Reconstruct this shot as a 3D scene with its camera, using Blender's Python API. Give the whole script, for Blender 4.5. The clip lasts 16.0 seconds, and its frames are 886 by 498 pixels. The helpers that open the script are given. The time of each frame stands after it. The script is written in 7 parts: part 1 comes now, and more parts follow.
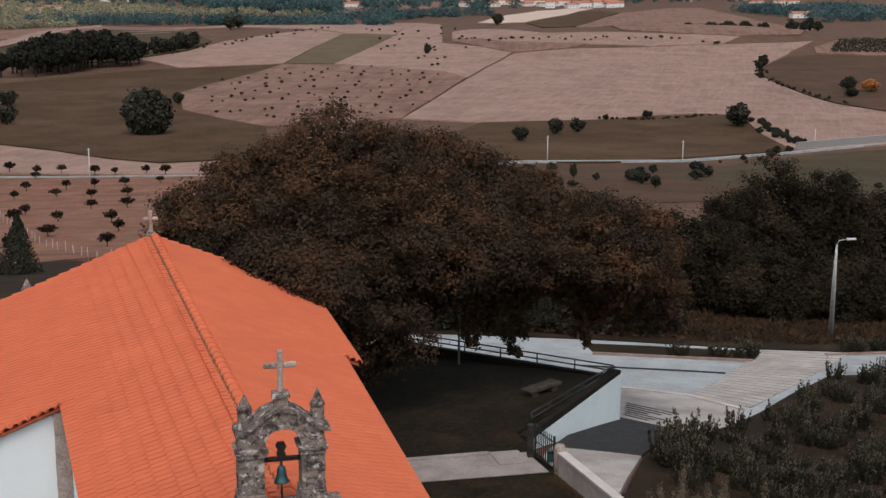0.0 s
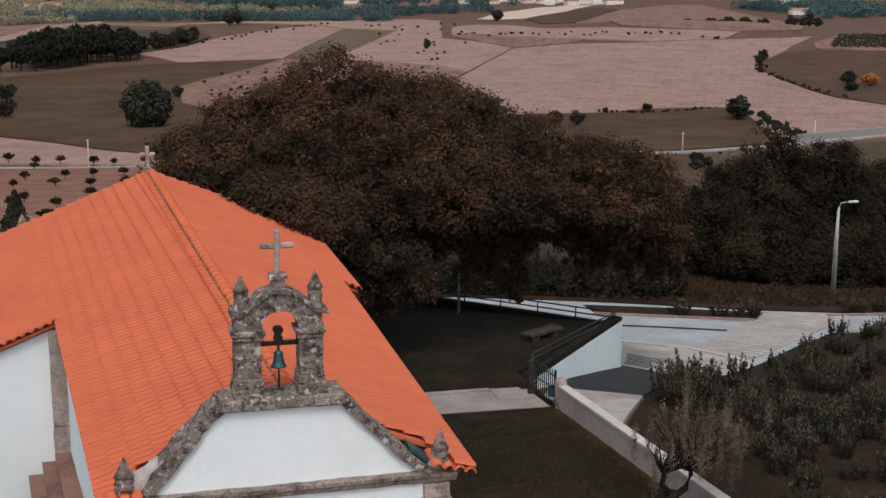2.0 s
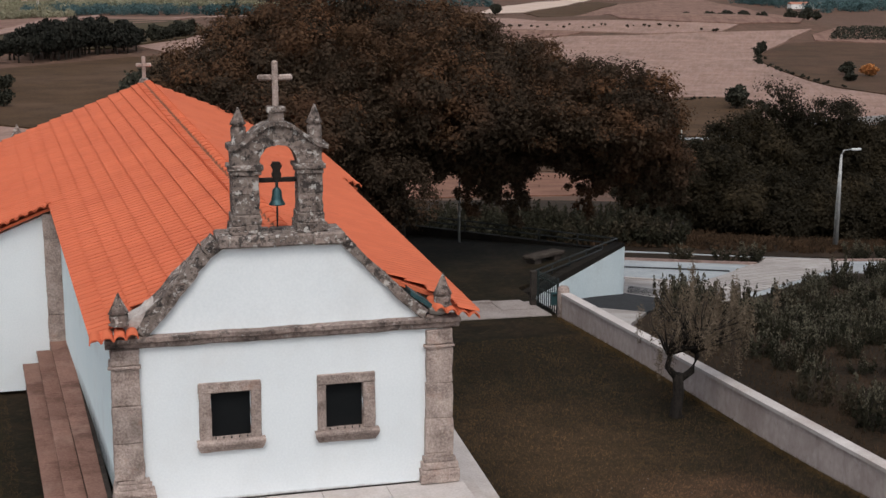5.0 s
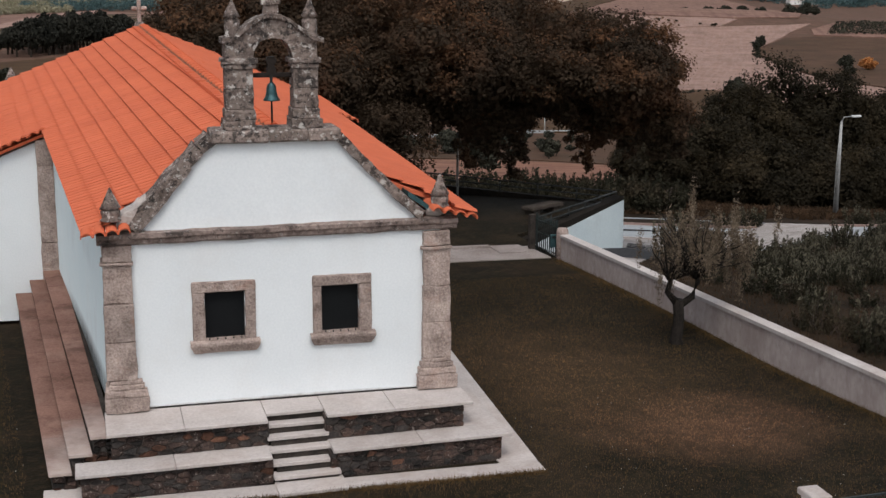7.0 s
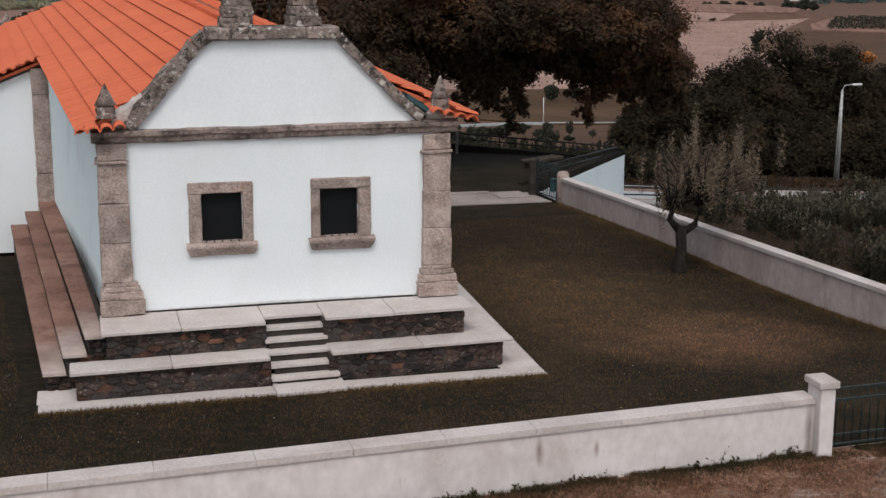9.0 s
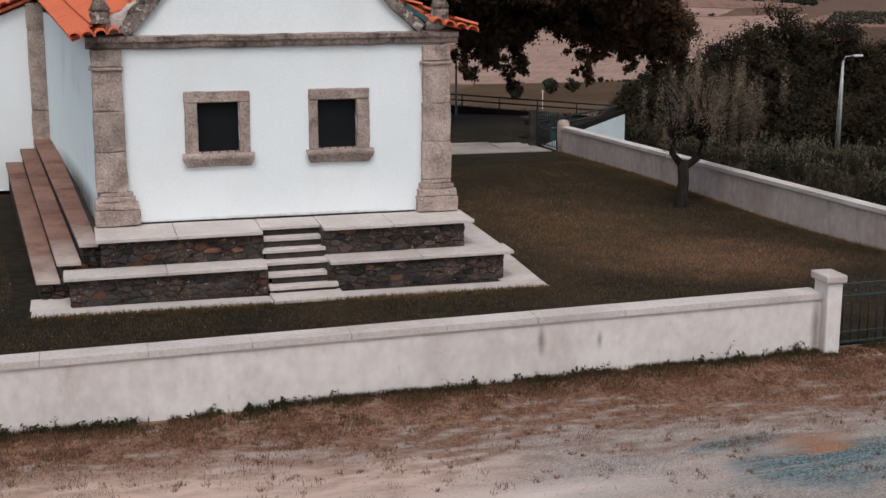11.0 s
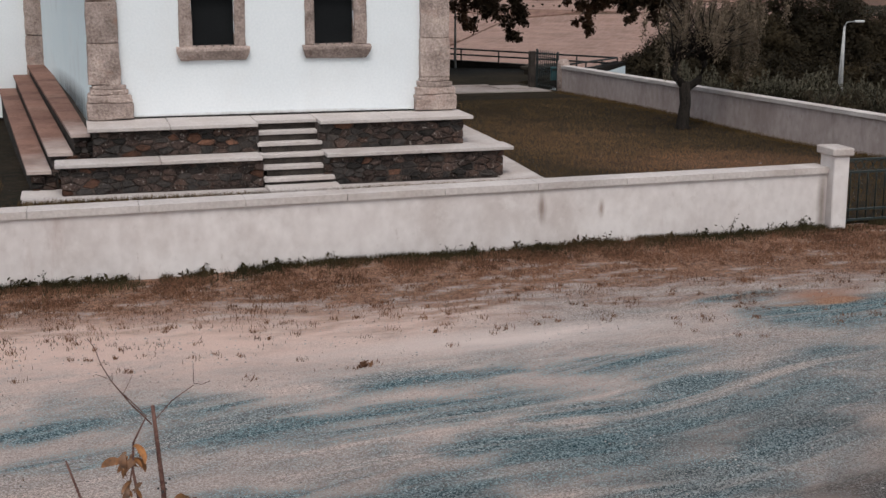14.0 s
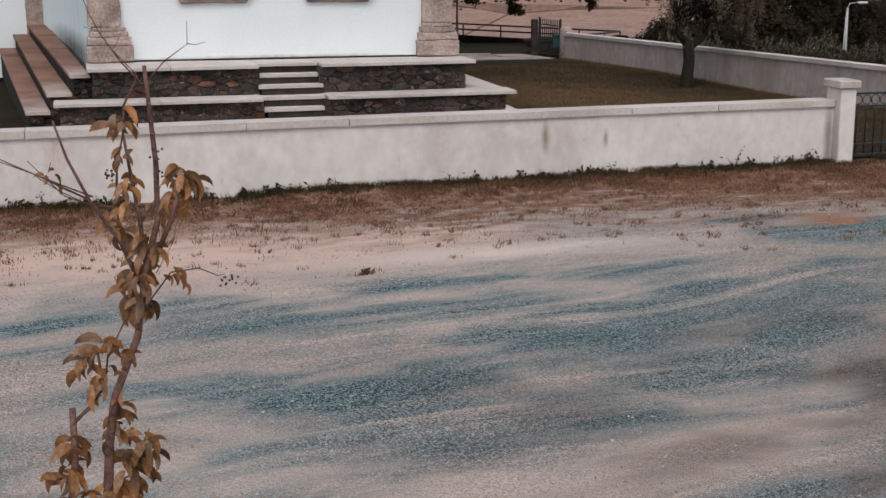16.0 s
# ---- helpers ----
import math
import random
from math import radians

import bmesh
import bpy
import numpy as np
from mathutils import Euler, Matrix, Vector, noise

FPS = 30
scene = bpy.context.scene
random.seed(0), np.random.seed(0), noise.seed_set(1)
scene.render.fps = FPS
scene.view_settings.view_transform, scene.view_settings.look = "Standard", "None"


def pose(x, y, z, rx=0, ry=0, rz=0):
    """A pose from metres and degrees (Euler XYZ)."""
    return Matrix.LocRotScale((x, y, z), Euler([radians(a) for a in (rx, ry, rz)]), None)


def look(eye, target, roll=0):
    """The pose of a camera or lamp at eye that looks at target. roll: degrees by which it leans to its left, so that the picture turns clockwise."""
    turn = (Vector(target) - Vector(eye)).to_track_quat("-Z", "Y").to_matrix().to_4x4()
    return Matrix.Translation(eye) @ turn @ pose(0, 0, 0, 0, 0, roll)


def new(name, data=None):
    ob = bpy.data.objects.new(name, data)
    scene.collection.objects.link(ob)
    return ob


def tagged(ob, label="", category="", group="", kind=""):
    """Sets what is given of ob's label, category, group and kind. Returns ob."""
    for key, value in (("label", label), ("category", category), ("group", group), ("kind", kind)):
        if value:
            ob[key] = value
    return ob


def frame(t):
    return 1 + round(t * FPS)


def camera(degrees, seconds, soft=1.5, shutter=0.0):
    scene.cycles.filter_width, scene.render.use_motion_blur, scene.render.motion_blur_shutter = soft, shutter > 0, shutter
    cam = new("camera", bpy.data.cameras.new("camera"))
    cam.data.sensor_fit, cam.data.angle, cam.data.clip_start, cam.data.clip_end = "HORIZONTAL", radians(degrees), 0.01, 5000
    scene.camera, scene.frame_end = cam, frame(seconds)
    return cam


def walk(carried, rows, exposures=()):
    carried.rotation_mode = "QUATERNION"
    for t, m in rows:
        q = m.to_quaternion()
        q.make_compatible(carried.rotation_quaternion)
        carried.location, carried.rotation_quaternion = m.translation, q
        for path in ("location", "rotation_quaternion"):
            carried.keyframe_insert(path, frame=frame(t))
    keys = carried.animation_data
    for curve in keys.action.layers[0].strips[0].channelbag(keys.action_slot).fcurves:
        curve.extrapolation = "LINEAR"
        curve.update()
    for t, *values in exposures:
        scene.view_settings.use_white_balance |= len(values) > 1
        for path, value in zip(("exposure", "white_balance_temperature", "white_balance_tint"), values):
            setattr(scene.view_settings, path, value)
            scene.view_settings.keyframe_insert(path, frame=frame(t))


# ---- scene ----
cam = camera(35.8, 16.0)
# seconds, eye (m), yaw, pitch, roll (degrees)
ROWS = [
    (0.0, -3.297, -23.911, 16.296, -14.601, -11.633, -0.124),
    (0.5, -3.284, -23.920, 15.760, -14.602, -11.649, -0.133),
    (1.0, -3.283, -23.880, 15.190, -14.606, -11.665, -0.136),
    (1.5, -3.289, -23.880, 14.633, -14.611, -11.682, -0.135),
    (2.0, -3.293, -23.871, 14.081, -14.619, -11.700, -0.132),
    (2.5, -3.300, -23.837, 13.548, -14.628, -11.719, -0.128),
    (3.0, -3.318, -23.842, 13.038, -14.638, -11.740, -0.124),
    (3.5, -3.332, -23.830, 12.537, -14.649, -11.762, -0.119),
    (6.0, -3.356, -23.833, 10.216, -14.716, -11.890, -0.109),
    (6.5, -3.332, -23.831, 9.763, -14.730, -11.918, -0.109),
    (7.0, -3.322, -23.825, 9.307, -14.745, -11.946, -0.109),
    (7.5, -3.326, -23.815, 8.872, -14.760, -11.973, -0.109),
    (8.0, -3.337, -23.809, 8.435, -14.776, -12.000, -0.108),
    (8.5, -3.345, -23.808, 8.000, -14.791, -12.027, -0.105),
    (9.0, -3.344, -23.798, 7.581, -14.806, -12.053, -0.102),
    (11.5, -3.349, -23.761, 5.687, -14.870, -12.166, -0.060),
    (12.0, -3.345, -23.757, 5.360, -14.879, -12.187, -0.048),
    (12.5, -3.331, -23.760, 5.053, -14.886, -12.208, -0.035),
    (13.0, -3.330, -23.752, 4.763, -14.890, -12.229, -0.022),
    (13.5, -3.323, -23.741, 4.497, -14.891, -12.251, -0.011),
    (14.0, -3.319, -23.736, 4.255, -14.888, -12.276, -0.002),
    (14.5, -3.312, -23.728, 4.015, -14.881, -12.305, 0.002),
    (15.0, -3.316, -23.727, 3.791, -14.867, -12.337, -0.001),
    (15.5, -3.324, -23.725, 3.575, -14.848, -12.376, -0.012),
    (16.0, -3.333, -23.732, 3.361, -14.820, -12.423, -0.035),
]
walk(cam, [(t, pose(x, y, z, 90 + pitch, roll, yaw)) for t, x, y, z, yaw, pitch, roll in ROWS])

# ---- light ----
world = bpy.data.worlds.new("overcast_sky")
scene.world = world
world.use_nodes = True
wn = world.node_tree.nodes
sky = wn.new("ShaderNodeTexSky")
sky.sky_type = "NISHITA"
sky.sun_disc = False
sky.sun_elevation, sky.sun_rotation = radians(57), radians(191)
sky.dust_density, sky.air_density = 3.0, 1.2
tone = wn.new("ShaderNodeHueSaturation")
tone.inputs["Saturation"].default_value = 0.35
world.node_tree.links.new(sky.outputs[0], tone.inputs["Color"])
world.node_tree.links.new(tone.outputs[0], wn["Background"].inputs[0])
wn["Background"].inputs[1].default_value = 0.166
sun = new("sun", bpy.data.lights.new("sun", "SUN"))
sun.data.energy, sun.data.angle, sun.data.color = 1.0, radians(16), (1.0, 0.95, 0.9)
sun.matrix_world = look((-2.5, -13, 20.5), (0, 0, 0))
scene.view_settings.exposure = -0.08


# ---- materials ----
def surface(name, dark, light, scale=3.0, rough=0.85, bump=0.15, fine=40.0, stain=None, stain_scale=0.6,
            stain_amount=0.5, rand=0.0, island=0.0, metal=0.0, stretch=(1, 1, 1), backlit=0.0):
    """Two scales of noise between two colours, stains of a third, fine relief; world-sized."""
    m = bpy.data.materials.new(name)
    m.use_nodes = True
    t = m.node_tree
    n, link = t.nodes, t.links.new
    bsdf = n["Principled BSDF"]
    geo = n.new("ShaderNodeNewGeometry")
    mp = n.new("ShaderNodeMapping")
    mp.inputs["Scale"].default_value = stretch
    link(geo.outputs["Position"], mp.inputs[0])
    big = n.new("ShaderNodeTexNoise")
    big.inputs["Scale"].default_value, big.inputs["Detail"].default_value = scale, 6
    link(mp.outputs[0], big.inputs["Vector"])
    small = n.new("ShaderNodeTexNoise")
    small.inputs["Scale"].default_value, small.inputs["Detail"].default_value = fine, 4
    link(mp.outputs[0], small.inputs["Vector"])
    add = n.new("ShaderNodeMath")
    add.operation = "ADD"
    link(big.outputs[0], add.inputs[0])
    link(small.outputs[0], add.inputs[1])
    rampv = n.new("ShaderNodeMapRange")
    rampv.inputs[1].default_value, rampv.inputs[2].default_value = 0.7, 1.3
    link(add.outputs[0], rampv.inputs[0])
    mix = n.new("ShaderNodeMixRGB")
    mix.inputs[1].default_value, mix.inputs[2].default_value = (*dark, 1), (*light, 1)
    link(rampv.outputs[0], mix.inputs[0])
    colour = mix.outputs[0]
    if stain:
        st = n.new("ShaderNodeTexNoise")
        st.inputs["Scale"].default_value, st.inputs["Detail"].default_value = stain_scale, 8
        st.inputs["Roughness"].default_value = 0.65
        link(mp.outputs[0], st.inputs["Vector"])
        sr = n.new("ShaderNodeMapRange")
        sr.inputs[1].default_value, sr.inputs[2].default_value = 0.5, 0.68
        sr.inputs[4].default_value = stain_amount
        link(st.outputs[0], sr.inputs[0])
        sm = n.new("ShaderNodeMixRGB")
        sm.inputs[2].default_value = (*stain, 1)
        link(sr.outputs[0], sm.inputs[0])
        link(colour, sm.inputs[1])
        colour = sm.outputs[0]
    if rand or island:
        hs = n.new("ShaderNodeHueSaturation")
        rr = n.new("ShaderNodeMapRange")
        a = rand or island
        rr.inputs[3].default_value, rr.inputs[4].default_value = 1 - a, 1 + a
        if rand:
            link(n.new("ShaderNodeObjectInfo").outputs["Random"], rr.inputs[0])
        else:
            link(geo.outputs["Random Per Island"], rr.inputs[0])
        link(rr.outputs[0], hs.inputs["Value"])
        link(colour, hs.inputs["Color"])
        colour = hs.outputs[0]
    link(colour, bsdf.inputs["Base Color"])
    bsdf.inputs["Roughness"].default_value, bsdf.inputs["Metallic"].default_value = rough, metal
    bsdf.inputs["Specular IOR Level"].default_value = 0.5 if rough < 0.6 else 0.12
    if bump:
        bp = n.new("ShaderNodeBump")
        bp.inputs["Strength"].default_value, bp.inputs["Distance"].default_value = bump, 0.03
        link(add.outputs[0], bp.inputs["Height"])
        link(bp.outputs[0], bsdf.inputs["Normal"])
    if backlit:
        tr = n.new("ShaderNodeBsdfTranslucent")
        link(colour, tr.inputs[0])
        ms = n.new("ShaderNodeMixShader")
        ms.inputs[0].default_value = backlit
        link(bsdf.outputs[0], ms.inputs[1])
        link(tr.outputs[0], ms.inputs[2])
        link(ms.outputs[0], n["Material Output"].inputs[0])
    return m


def blotch(m, colour, scale, lo, hi, amount=1.0, stretch=(1, 1, 1), rough=0.7, detail=8):
    """Ragged patches of another colour (lichen, soot, bare stone) over a material."""
    t = m.node_tree
    n, link = t.nodes, t.links.new
    bsdf = n["Principled BSDF"]
    old = bsdf.inputs["Base Color"].links[0].from_socket
    geo = n.new("ShaderNodeNewGeometry")
    mp = n.new("ShaderNodeMapping")
    mp.inputs["Scale"].default_value = stretch
    mp.inputs["Location"].default_value = (scale * 3.1, lo * 17, hi * 11)
    link(geo.outputs["Position"], mp.inputs[0])
    nz = n.new("ShaderNodeTexNoise")
    nz.inputs["Scale"].default_value, nz.inputs["Detail"].default_value = scale, detail
    nz.inputs["Roughness"].default_value = rough
    link(mp.outputs[0], nz.inputs["Vector"])
    rr = n.new("ShaderNodeMapRange")
    rr.inputs[1].default_value, rr.inputs[2].default_value, rr.inputs[4].default_value = lo, hi, amount
    link(nz.outputs[0], rr.inputs[0])
    mx = n.new("ShaderNodeMixRGB")
    mx.inputs[2].default_value = (*colour, 1)
    link(rr.outputs[0], mx.inputs[0])
    link(old, mx.inputs[1])
    link(mx.outputs[0], bsdf.inputs["Base Color"])


def furrows(m, turn, spacing, colour, amount):
    """Faint uneven rows of another colour across a field."""
    t = m.node_tree
    n, link = t.nodes, t.links.new
    bsdf = n["Principled BSDF"]
    old = bsdf.inputs["Base Color"].links[0].from_socket
    geo = n.new("ShaderNodeNewGeometry")
    mp = n.new("ShaderNodeMapping")
    mp.vector_type = "TEXTURE"
    mp.inputs["Rotation"].default_value = (0, 0, radians(turn))
    mp.inputs["Scale"].default_value = (spacing * 12, spacing, spacing)
    link(geo.outputs["Position"], mp.inputs[0])
    nz = n.new("ShaderNodeTexNoise")
    nz.inputs["Scale"].default_value, nz.inputs["Detail"].default_value = 1.0, 7
    nz.inputs["Roughness"].default_value = 0.65
    link(mp.outputs[0], nz.inputs["Vector"])
    rr = n.new("ShaderNodeMapRange")
    rr.inputs[1].default_value, rr.inputs[2].default_value, rr.inputs[4].default_value = 0.45, 0.62, amount
    link(nz.outputs[0], rr.inputs[0])
    mx = n.new("ShaderNodeMixRGB")
    mx.inputs[2].default_value = (*colour, 1)
    link(rr.outputs[0], mx.inputs[0])
    link(old, mx.inputs[1])
    link(mx.outputs[0], bsdf.inputs["Base Color"])


plaster = surface("white_plaster", (0.71, 0.75, 0.775), (0.79, 0.825, 0.845), 0.7, 0.9, 0.06, 25, (0.62, 0.6, 0.58), 0.5, 0.25)
# chapel plaster again, lightened and blued: sky light put into the paint
skyplaster = surface("sky_lit_plaster", (0.76, 0.87, 0.9), (0.82, 0.91, 0.93), 0.8, 0.9, 0.08, 25, (0.6, 0.63, 0.64), 0.6, 0.35)
wallpaint = surface("weathered_wall_paint", (0.55, 0.5, 0.487), (0.69, 0.645, 0.63), 0.9, 0.9, 0.1, 7, (0.36, 0.29, 0.26), 0.8, 0.4, stretch=(1, 1, 0.75))
blotch(wallpaint, (0.33, 0.22, 0.19), 1.3, 0.6, 0.74, 0.5, (1, 1, 0.25))
blotch(wallpaint, (0.7, 0.66, 0.64), 2.2, 0.58, 0.7, 0.5)
blotch(wallpaint, (0.3, 0.22, 0.19), 9.0, 0.64, 0.7, 0.4, (1, 1, 0.5))
blotch(wallpaint, (0.42, 0.36, 0.34), 4.0, 0.58, 0.7, 0.35)
sidepaint = surface("pinkish_stained_render", (0.36, 0.292, 0.27), (0.5, 0.425, 0.4), 0.9, 0.9, 0.15, 7, (0.27, 0.21, 0.19), 0.8, 0.5, stretch=(1, 1, 0.6))
blotch(sidepaint, (0.2, 0.15, 0.13), 1.6, 0.57, 0.72, 0.6, (1, 1, 0.3))
blotch(sidepaint, (0.56, 0.5, 0.475), 2.6, 0.56, 0.68, 0.5)
blotch(sidepaint, (0.17, 0.13, 0.11), 10.0, 0.62, 0.68, 0.5, (1, 1, 0.5))
granite = surface("weathered_granite", (0.215, 0.162, 0.142), (0.52, 0.42, 0.375), 3.0, 0.92, 0.8, 26, (0.1, 0.08, 0.07), 1.6, 0.45, rand=0.15)
stained = surface("stained_granite", (0.16, 0.12, 0.106), (0.4, 0.315, 0.28), 3.0, 0.92, 0.6, 13, (0.09, 0.072, 0.064), 1.6, 0.55, rand=0.2)
blotch(stained, (0.03, 0.026, 0.024), 3.5, 0.54, 0.62, 0.75)
blotch(stained, (0.5, 0.46, 0.43), 8.0, 0.58, 0.63, 0.6)
blotch(stained, (0.04, 0.034, 0.03), 16.0, 0.58, 0.63, 0.7)
lichen = surface("lichened_granite", (0.09, 0.07, 0.061), (0.28, 0.222, 0.196), 3.0, 0.95, 0.9, 14, (0.34, 0.29, 0.26), 1.7, 0.4, rand=0.22)
blotch(lichen, (0.022, 0.021, 0.021), 4.5, 0.53, 0.585, 0.8)
blotch(lichen, (0.03, 0.027, 0.025), 13.0, 0.56, 0.61, 0.8)
blotch(lichen, (0.54, 0.51, 0.48), 6.5, 0.56, 0.6, 0.75)
blotch(lichen, (0.6, 0.56, 0.53), 19.0, 0.6, 0.64, 0.6)
blotch(granite, (0.06, 0.048, 0.042), 3.0, 0.56, 0.72, 0.6)
blotch(granite, (0.3, 0.15, 0.1), 2.0, 0.56, 0.7, 0.45)
blotch(granite, (0.09, 0.07, 0.06), 16.0, 0.6, 0.7, 0.5)
blotch(granite, (0.52, 0.45, 0.41), 7.0, 0.62, 0.72, 0.35)
slabstone = surface("pale_stone_slab", (0.42, 0.375, 0.356), (0.57, 0.52, 0.498), 1.3, 0.85, 0.12, 22, (0.3, 0.22, 0.18), 0.7, 0.45, rand=0.05)
brownslab = surface("rust_stained_slab", (0.15, 0.078, 0.06), (0.27, 0.155, 0.122), 0.8, 0.85, 0.15, 22, (0.34, 0.24, 0.2), 0.55, 0.45, rand=0.08)
blotch(brownslab, (0.09, 0.045, 0.034), 0.9, 0.5, 0.64, 0.7)
rubble = surface("rubble_stone", (0.028, 0.021, 0.019), (0.1, 0.07, 0.06), 6.5, 0.9, 0.9, 30, (0.11, 0.06, 0.042), 2.6, 0.5, rand=0.4)
blotch(rubble, (0.015, 0.014, 0.014), 5.0, 0.52, 0.62, 0.7)
blotch(rubble, (0.4, 0.35, 0.32), 9.0, 0.6, 0.65, 0.7)
blotch(rubble, (0.5, 0.46, 0.43), 22.0, 0.62, 0.66, 0.7)
charstone = surface("charcoal_stone", (0.016, 0.0155, 0.0155), (0.06, 0.052, 0.048), 4.5, 0.9, 0.8, 24, (0.1, 0.08, 0.07), 1.9, 0.4, rand=0.45)
redstone = surface("ochre_stone", (0.05, 0.028, 0.021), (0.15, 0.075, 0.05), 4.5, 0.9, 0.8, 24, (0.05, 0.035, 0.03), 1.9, 0.6, rand=0.45)
for stone_mat in (charstone, redstone):
    blotch(stone_mat, (0.4, 0.36, 0.33), 11.0, 0.64, 0.7, 0.7)
mortar = surface("dark_mortar", (0.018, 0.016, 0.015), (0.07, 0.058, 0.05), 4.0, 0.95, 0.5, 40)
joint = surface("pale_wall_mortar", (0.014, 0.012, 0.011), (0.12, 0.094, 0.083), 2.2, 0.95, 0.6, 30)
tilemat = surface("terracotta_tile", (0.53, 0.127, 0.062), (0.6, 0.15, 0.073), 0.8, 0.85, 0.1, 30, (0.46, 0.108, 0.06), 0.35, 0.3, rand=0.035)
tilemass = surface("terracotta_tile_field", (0.53, 0.127, 0.062), (0.6, 0.15, 0.073), 0.8, 0.85, 0.1, 30, (0.46, 0.108, 0.06), 0.35, 0.3, island=0.035)
bronze = surface("green_bronze", (0.03, 0.075, 0.085), (0.06, 0.13, 0.14), 6, 0.5, 0.1, 50, metal=0.6)
iron = surface("dark_iron", (0.012, 0.014, 0.014), (0.03, 0.034, 0.034), 8, 0.55, 0.1, 60, metal=0.4)
greeniron = surface("green_iron_paint", (0.006, 0.012, 0.012), (0.016, 0.027, 0.027), 8, 0.5, 0.1, 60)
darkwood = surface("dark_wood", (0.015, 0.012, 0.011), (0.035, 0.028, 0.024), 6, 0.7, 0.3, 50, stretch=(1, 6, 6))
glass = surface("dark_window_glass", (0.006, 0.007, 0.008), (0.01, 0.011, 0.012), 2, 0.6, 0)
olivebark = surface("olive_bark", (0.009, 0.0075, 0.0065), (0.034, 0.028, 0.024), 9, 0.95, 0.9, 40, stretch=(1, 1, 0.3))
bark = surface("tree_bark", (0.03, 0.024, 0.02), (0.1, 0.08, 0.066), 5, 0.95, 0.8, 30, stretch=(1, 1, 0.25))
leafbig = surface("autumn_oak_leaf", (0.034, 0.024, 0.016), (0.07, 0.047, 0.03), 0.35, 0.75, 0, 6, (0.16, 0.072, 0.036), 0.3, 0.5, island=0.08, backlit=0.35)
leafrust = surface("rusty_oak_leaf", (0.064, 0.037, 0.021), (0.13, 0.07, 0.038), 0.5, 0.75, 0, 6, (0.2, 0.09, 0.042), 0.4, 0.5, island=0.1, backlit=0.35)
leafdark = surface("dark_oak_leaf", (0.012, 0.01, 0.0065), (0.04, 0.031, 0.0175), 0.35, 0.7, 0, 6, (0.1, 0.07, 0.036), 0.22, 0.5, island=0.1, backlit=0.35)
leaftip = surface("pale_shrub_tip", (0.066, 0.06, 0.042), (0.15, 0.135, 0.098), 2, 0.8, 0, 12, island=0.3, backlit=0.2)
leafolive = surface("olive_leaf", (0.078, 0.06, 0.042), (0.22, 0.168, 0.12), 1.2, 0.6, 0, 12, (0.14, 0.1, 0.07), 0.8, 0.4, island=0.3, backlit=0.15)
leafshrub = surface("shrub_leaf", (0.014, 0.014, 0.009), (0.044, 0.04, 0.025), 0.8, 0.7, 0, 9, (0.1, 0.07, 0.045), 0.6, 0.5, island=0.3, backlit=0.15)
leaffar = surface("far_wood_leaf", (0.022, 0.023, 0.017), (0.052, 0.05, 0.036), 0.05, 0.8, 0, 1.0, island=0.3)
leafwood = surface("small_wood_leaf", (0.012, 0.013, 0.0105), (0.028, 0.027, 0.021), 0.05, 0.85, 0, 1.0, island=0.25)
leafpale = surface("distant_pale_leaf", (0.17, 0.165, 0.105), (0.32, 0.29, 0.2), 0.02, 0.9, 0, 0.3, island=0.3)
# bluish haze of distance is mixed into this leaf colour
leafhaze = surface("hazed_wood_leaf", (0.035, 0.07, 0.074), (0.09, 0.14, 0.142), 0.01, 0.9, 0, 0.2, island=0.25)
leafamber = surface("amber_sapling_leaf", (0.085, 0.038, 0.015), (0.38, 0.165, 0.06), 9, 0.45, 0.1, 60, (0.03, 0.022, 0.011), 6, 0.8, rand=0.5, backlit=0.25)
twigmat = surface("sapling_bark", (0.06, 0.03, 0.026), (0.2, 0.11, 0.09), 14, 0.8, 0.4, 80)
concrete = surface("grey_concrete", (0.3, 0.27, 0.255), (0.46, 0.43, 0.41), 0.9, 0.9, 0.15, 15, (0.2, 0.16, 0.14), 0.5, 0.5)
asphalt = surface("asphalt", (0.026, 0.027, 0.03), (0.05, 0.05, 0.053), 2, 0.9, 0.2, 60)
paleroad = surface("pale_road_paving", (0.26, 0.282, 0.295), (0.4, 0.42, 0.43), 0.5, 0.9, 0.15, 8, (0.18, 0.17, 0.165), 0.35, 0.6)
whitewash = surface("white_concrete", (0.6, 0.69, 0.72), (0.7, 0.78, 0.8), 0.5, 0.9, 0.1, 12, (0.42, 0.45, 0.46), 0.4, 0.4)
galvanised = surface("galvanised_steel", (0.25, 0.25, 0.25), (0.4, 0.4, 0.39), 4, 0.5, 0.05, 30, metal=0.5)
lampglass = surface("pale_lamp_plastic", (0.5, 0.5, 0.5), (0.6, 0.6, 0.6), 4, 0.4, 0)
soil = surface("dry_hillside", (0.075, 0.042, 0.029), (0.15, 0.086, 0.062), 0.12, 0.95, 0.3, 1.4, (0.07, 0.05, 0.032), 0.05, 0.6)
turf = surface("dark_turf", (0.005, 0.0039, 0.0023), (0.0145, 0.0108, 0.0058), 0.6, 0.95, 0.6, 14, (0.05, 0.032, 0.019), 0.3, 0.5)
turfblade = surface("lawn_grass_blade", (0.058, 0.038, 0.016), (0.205, 0.125, 0.053), 0.6, 0.95, 0, 14, (0.09, 0.058, 0.032), 0.3, 0.5, island=0.3)


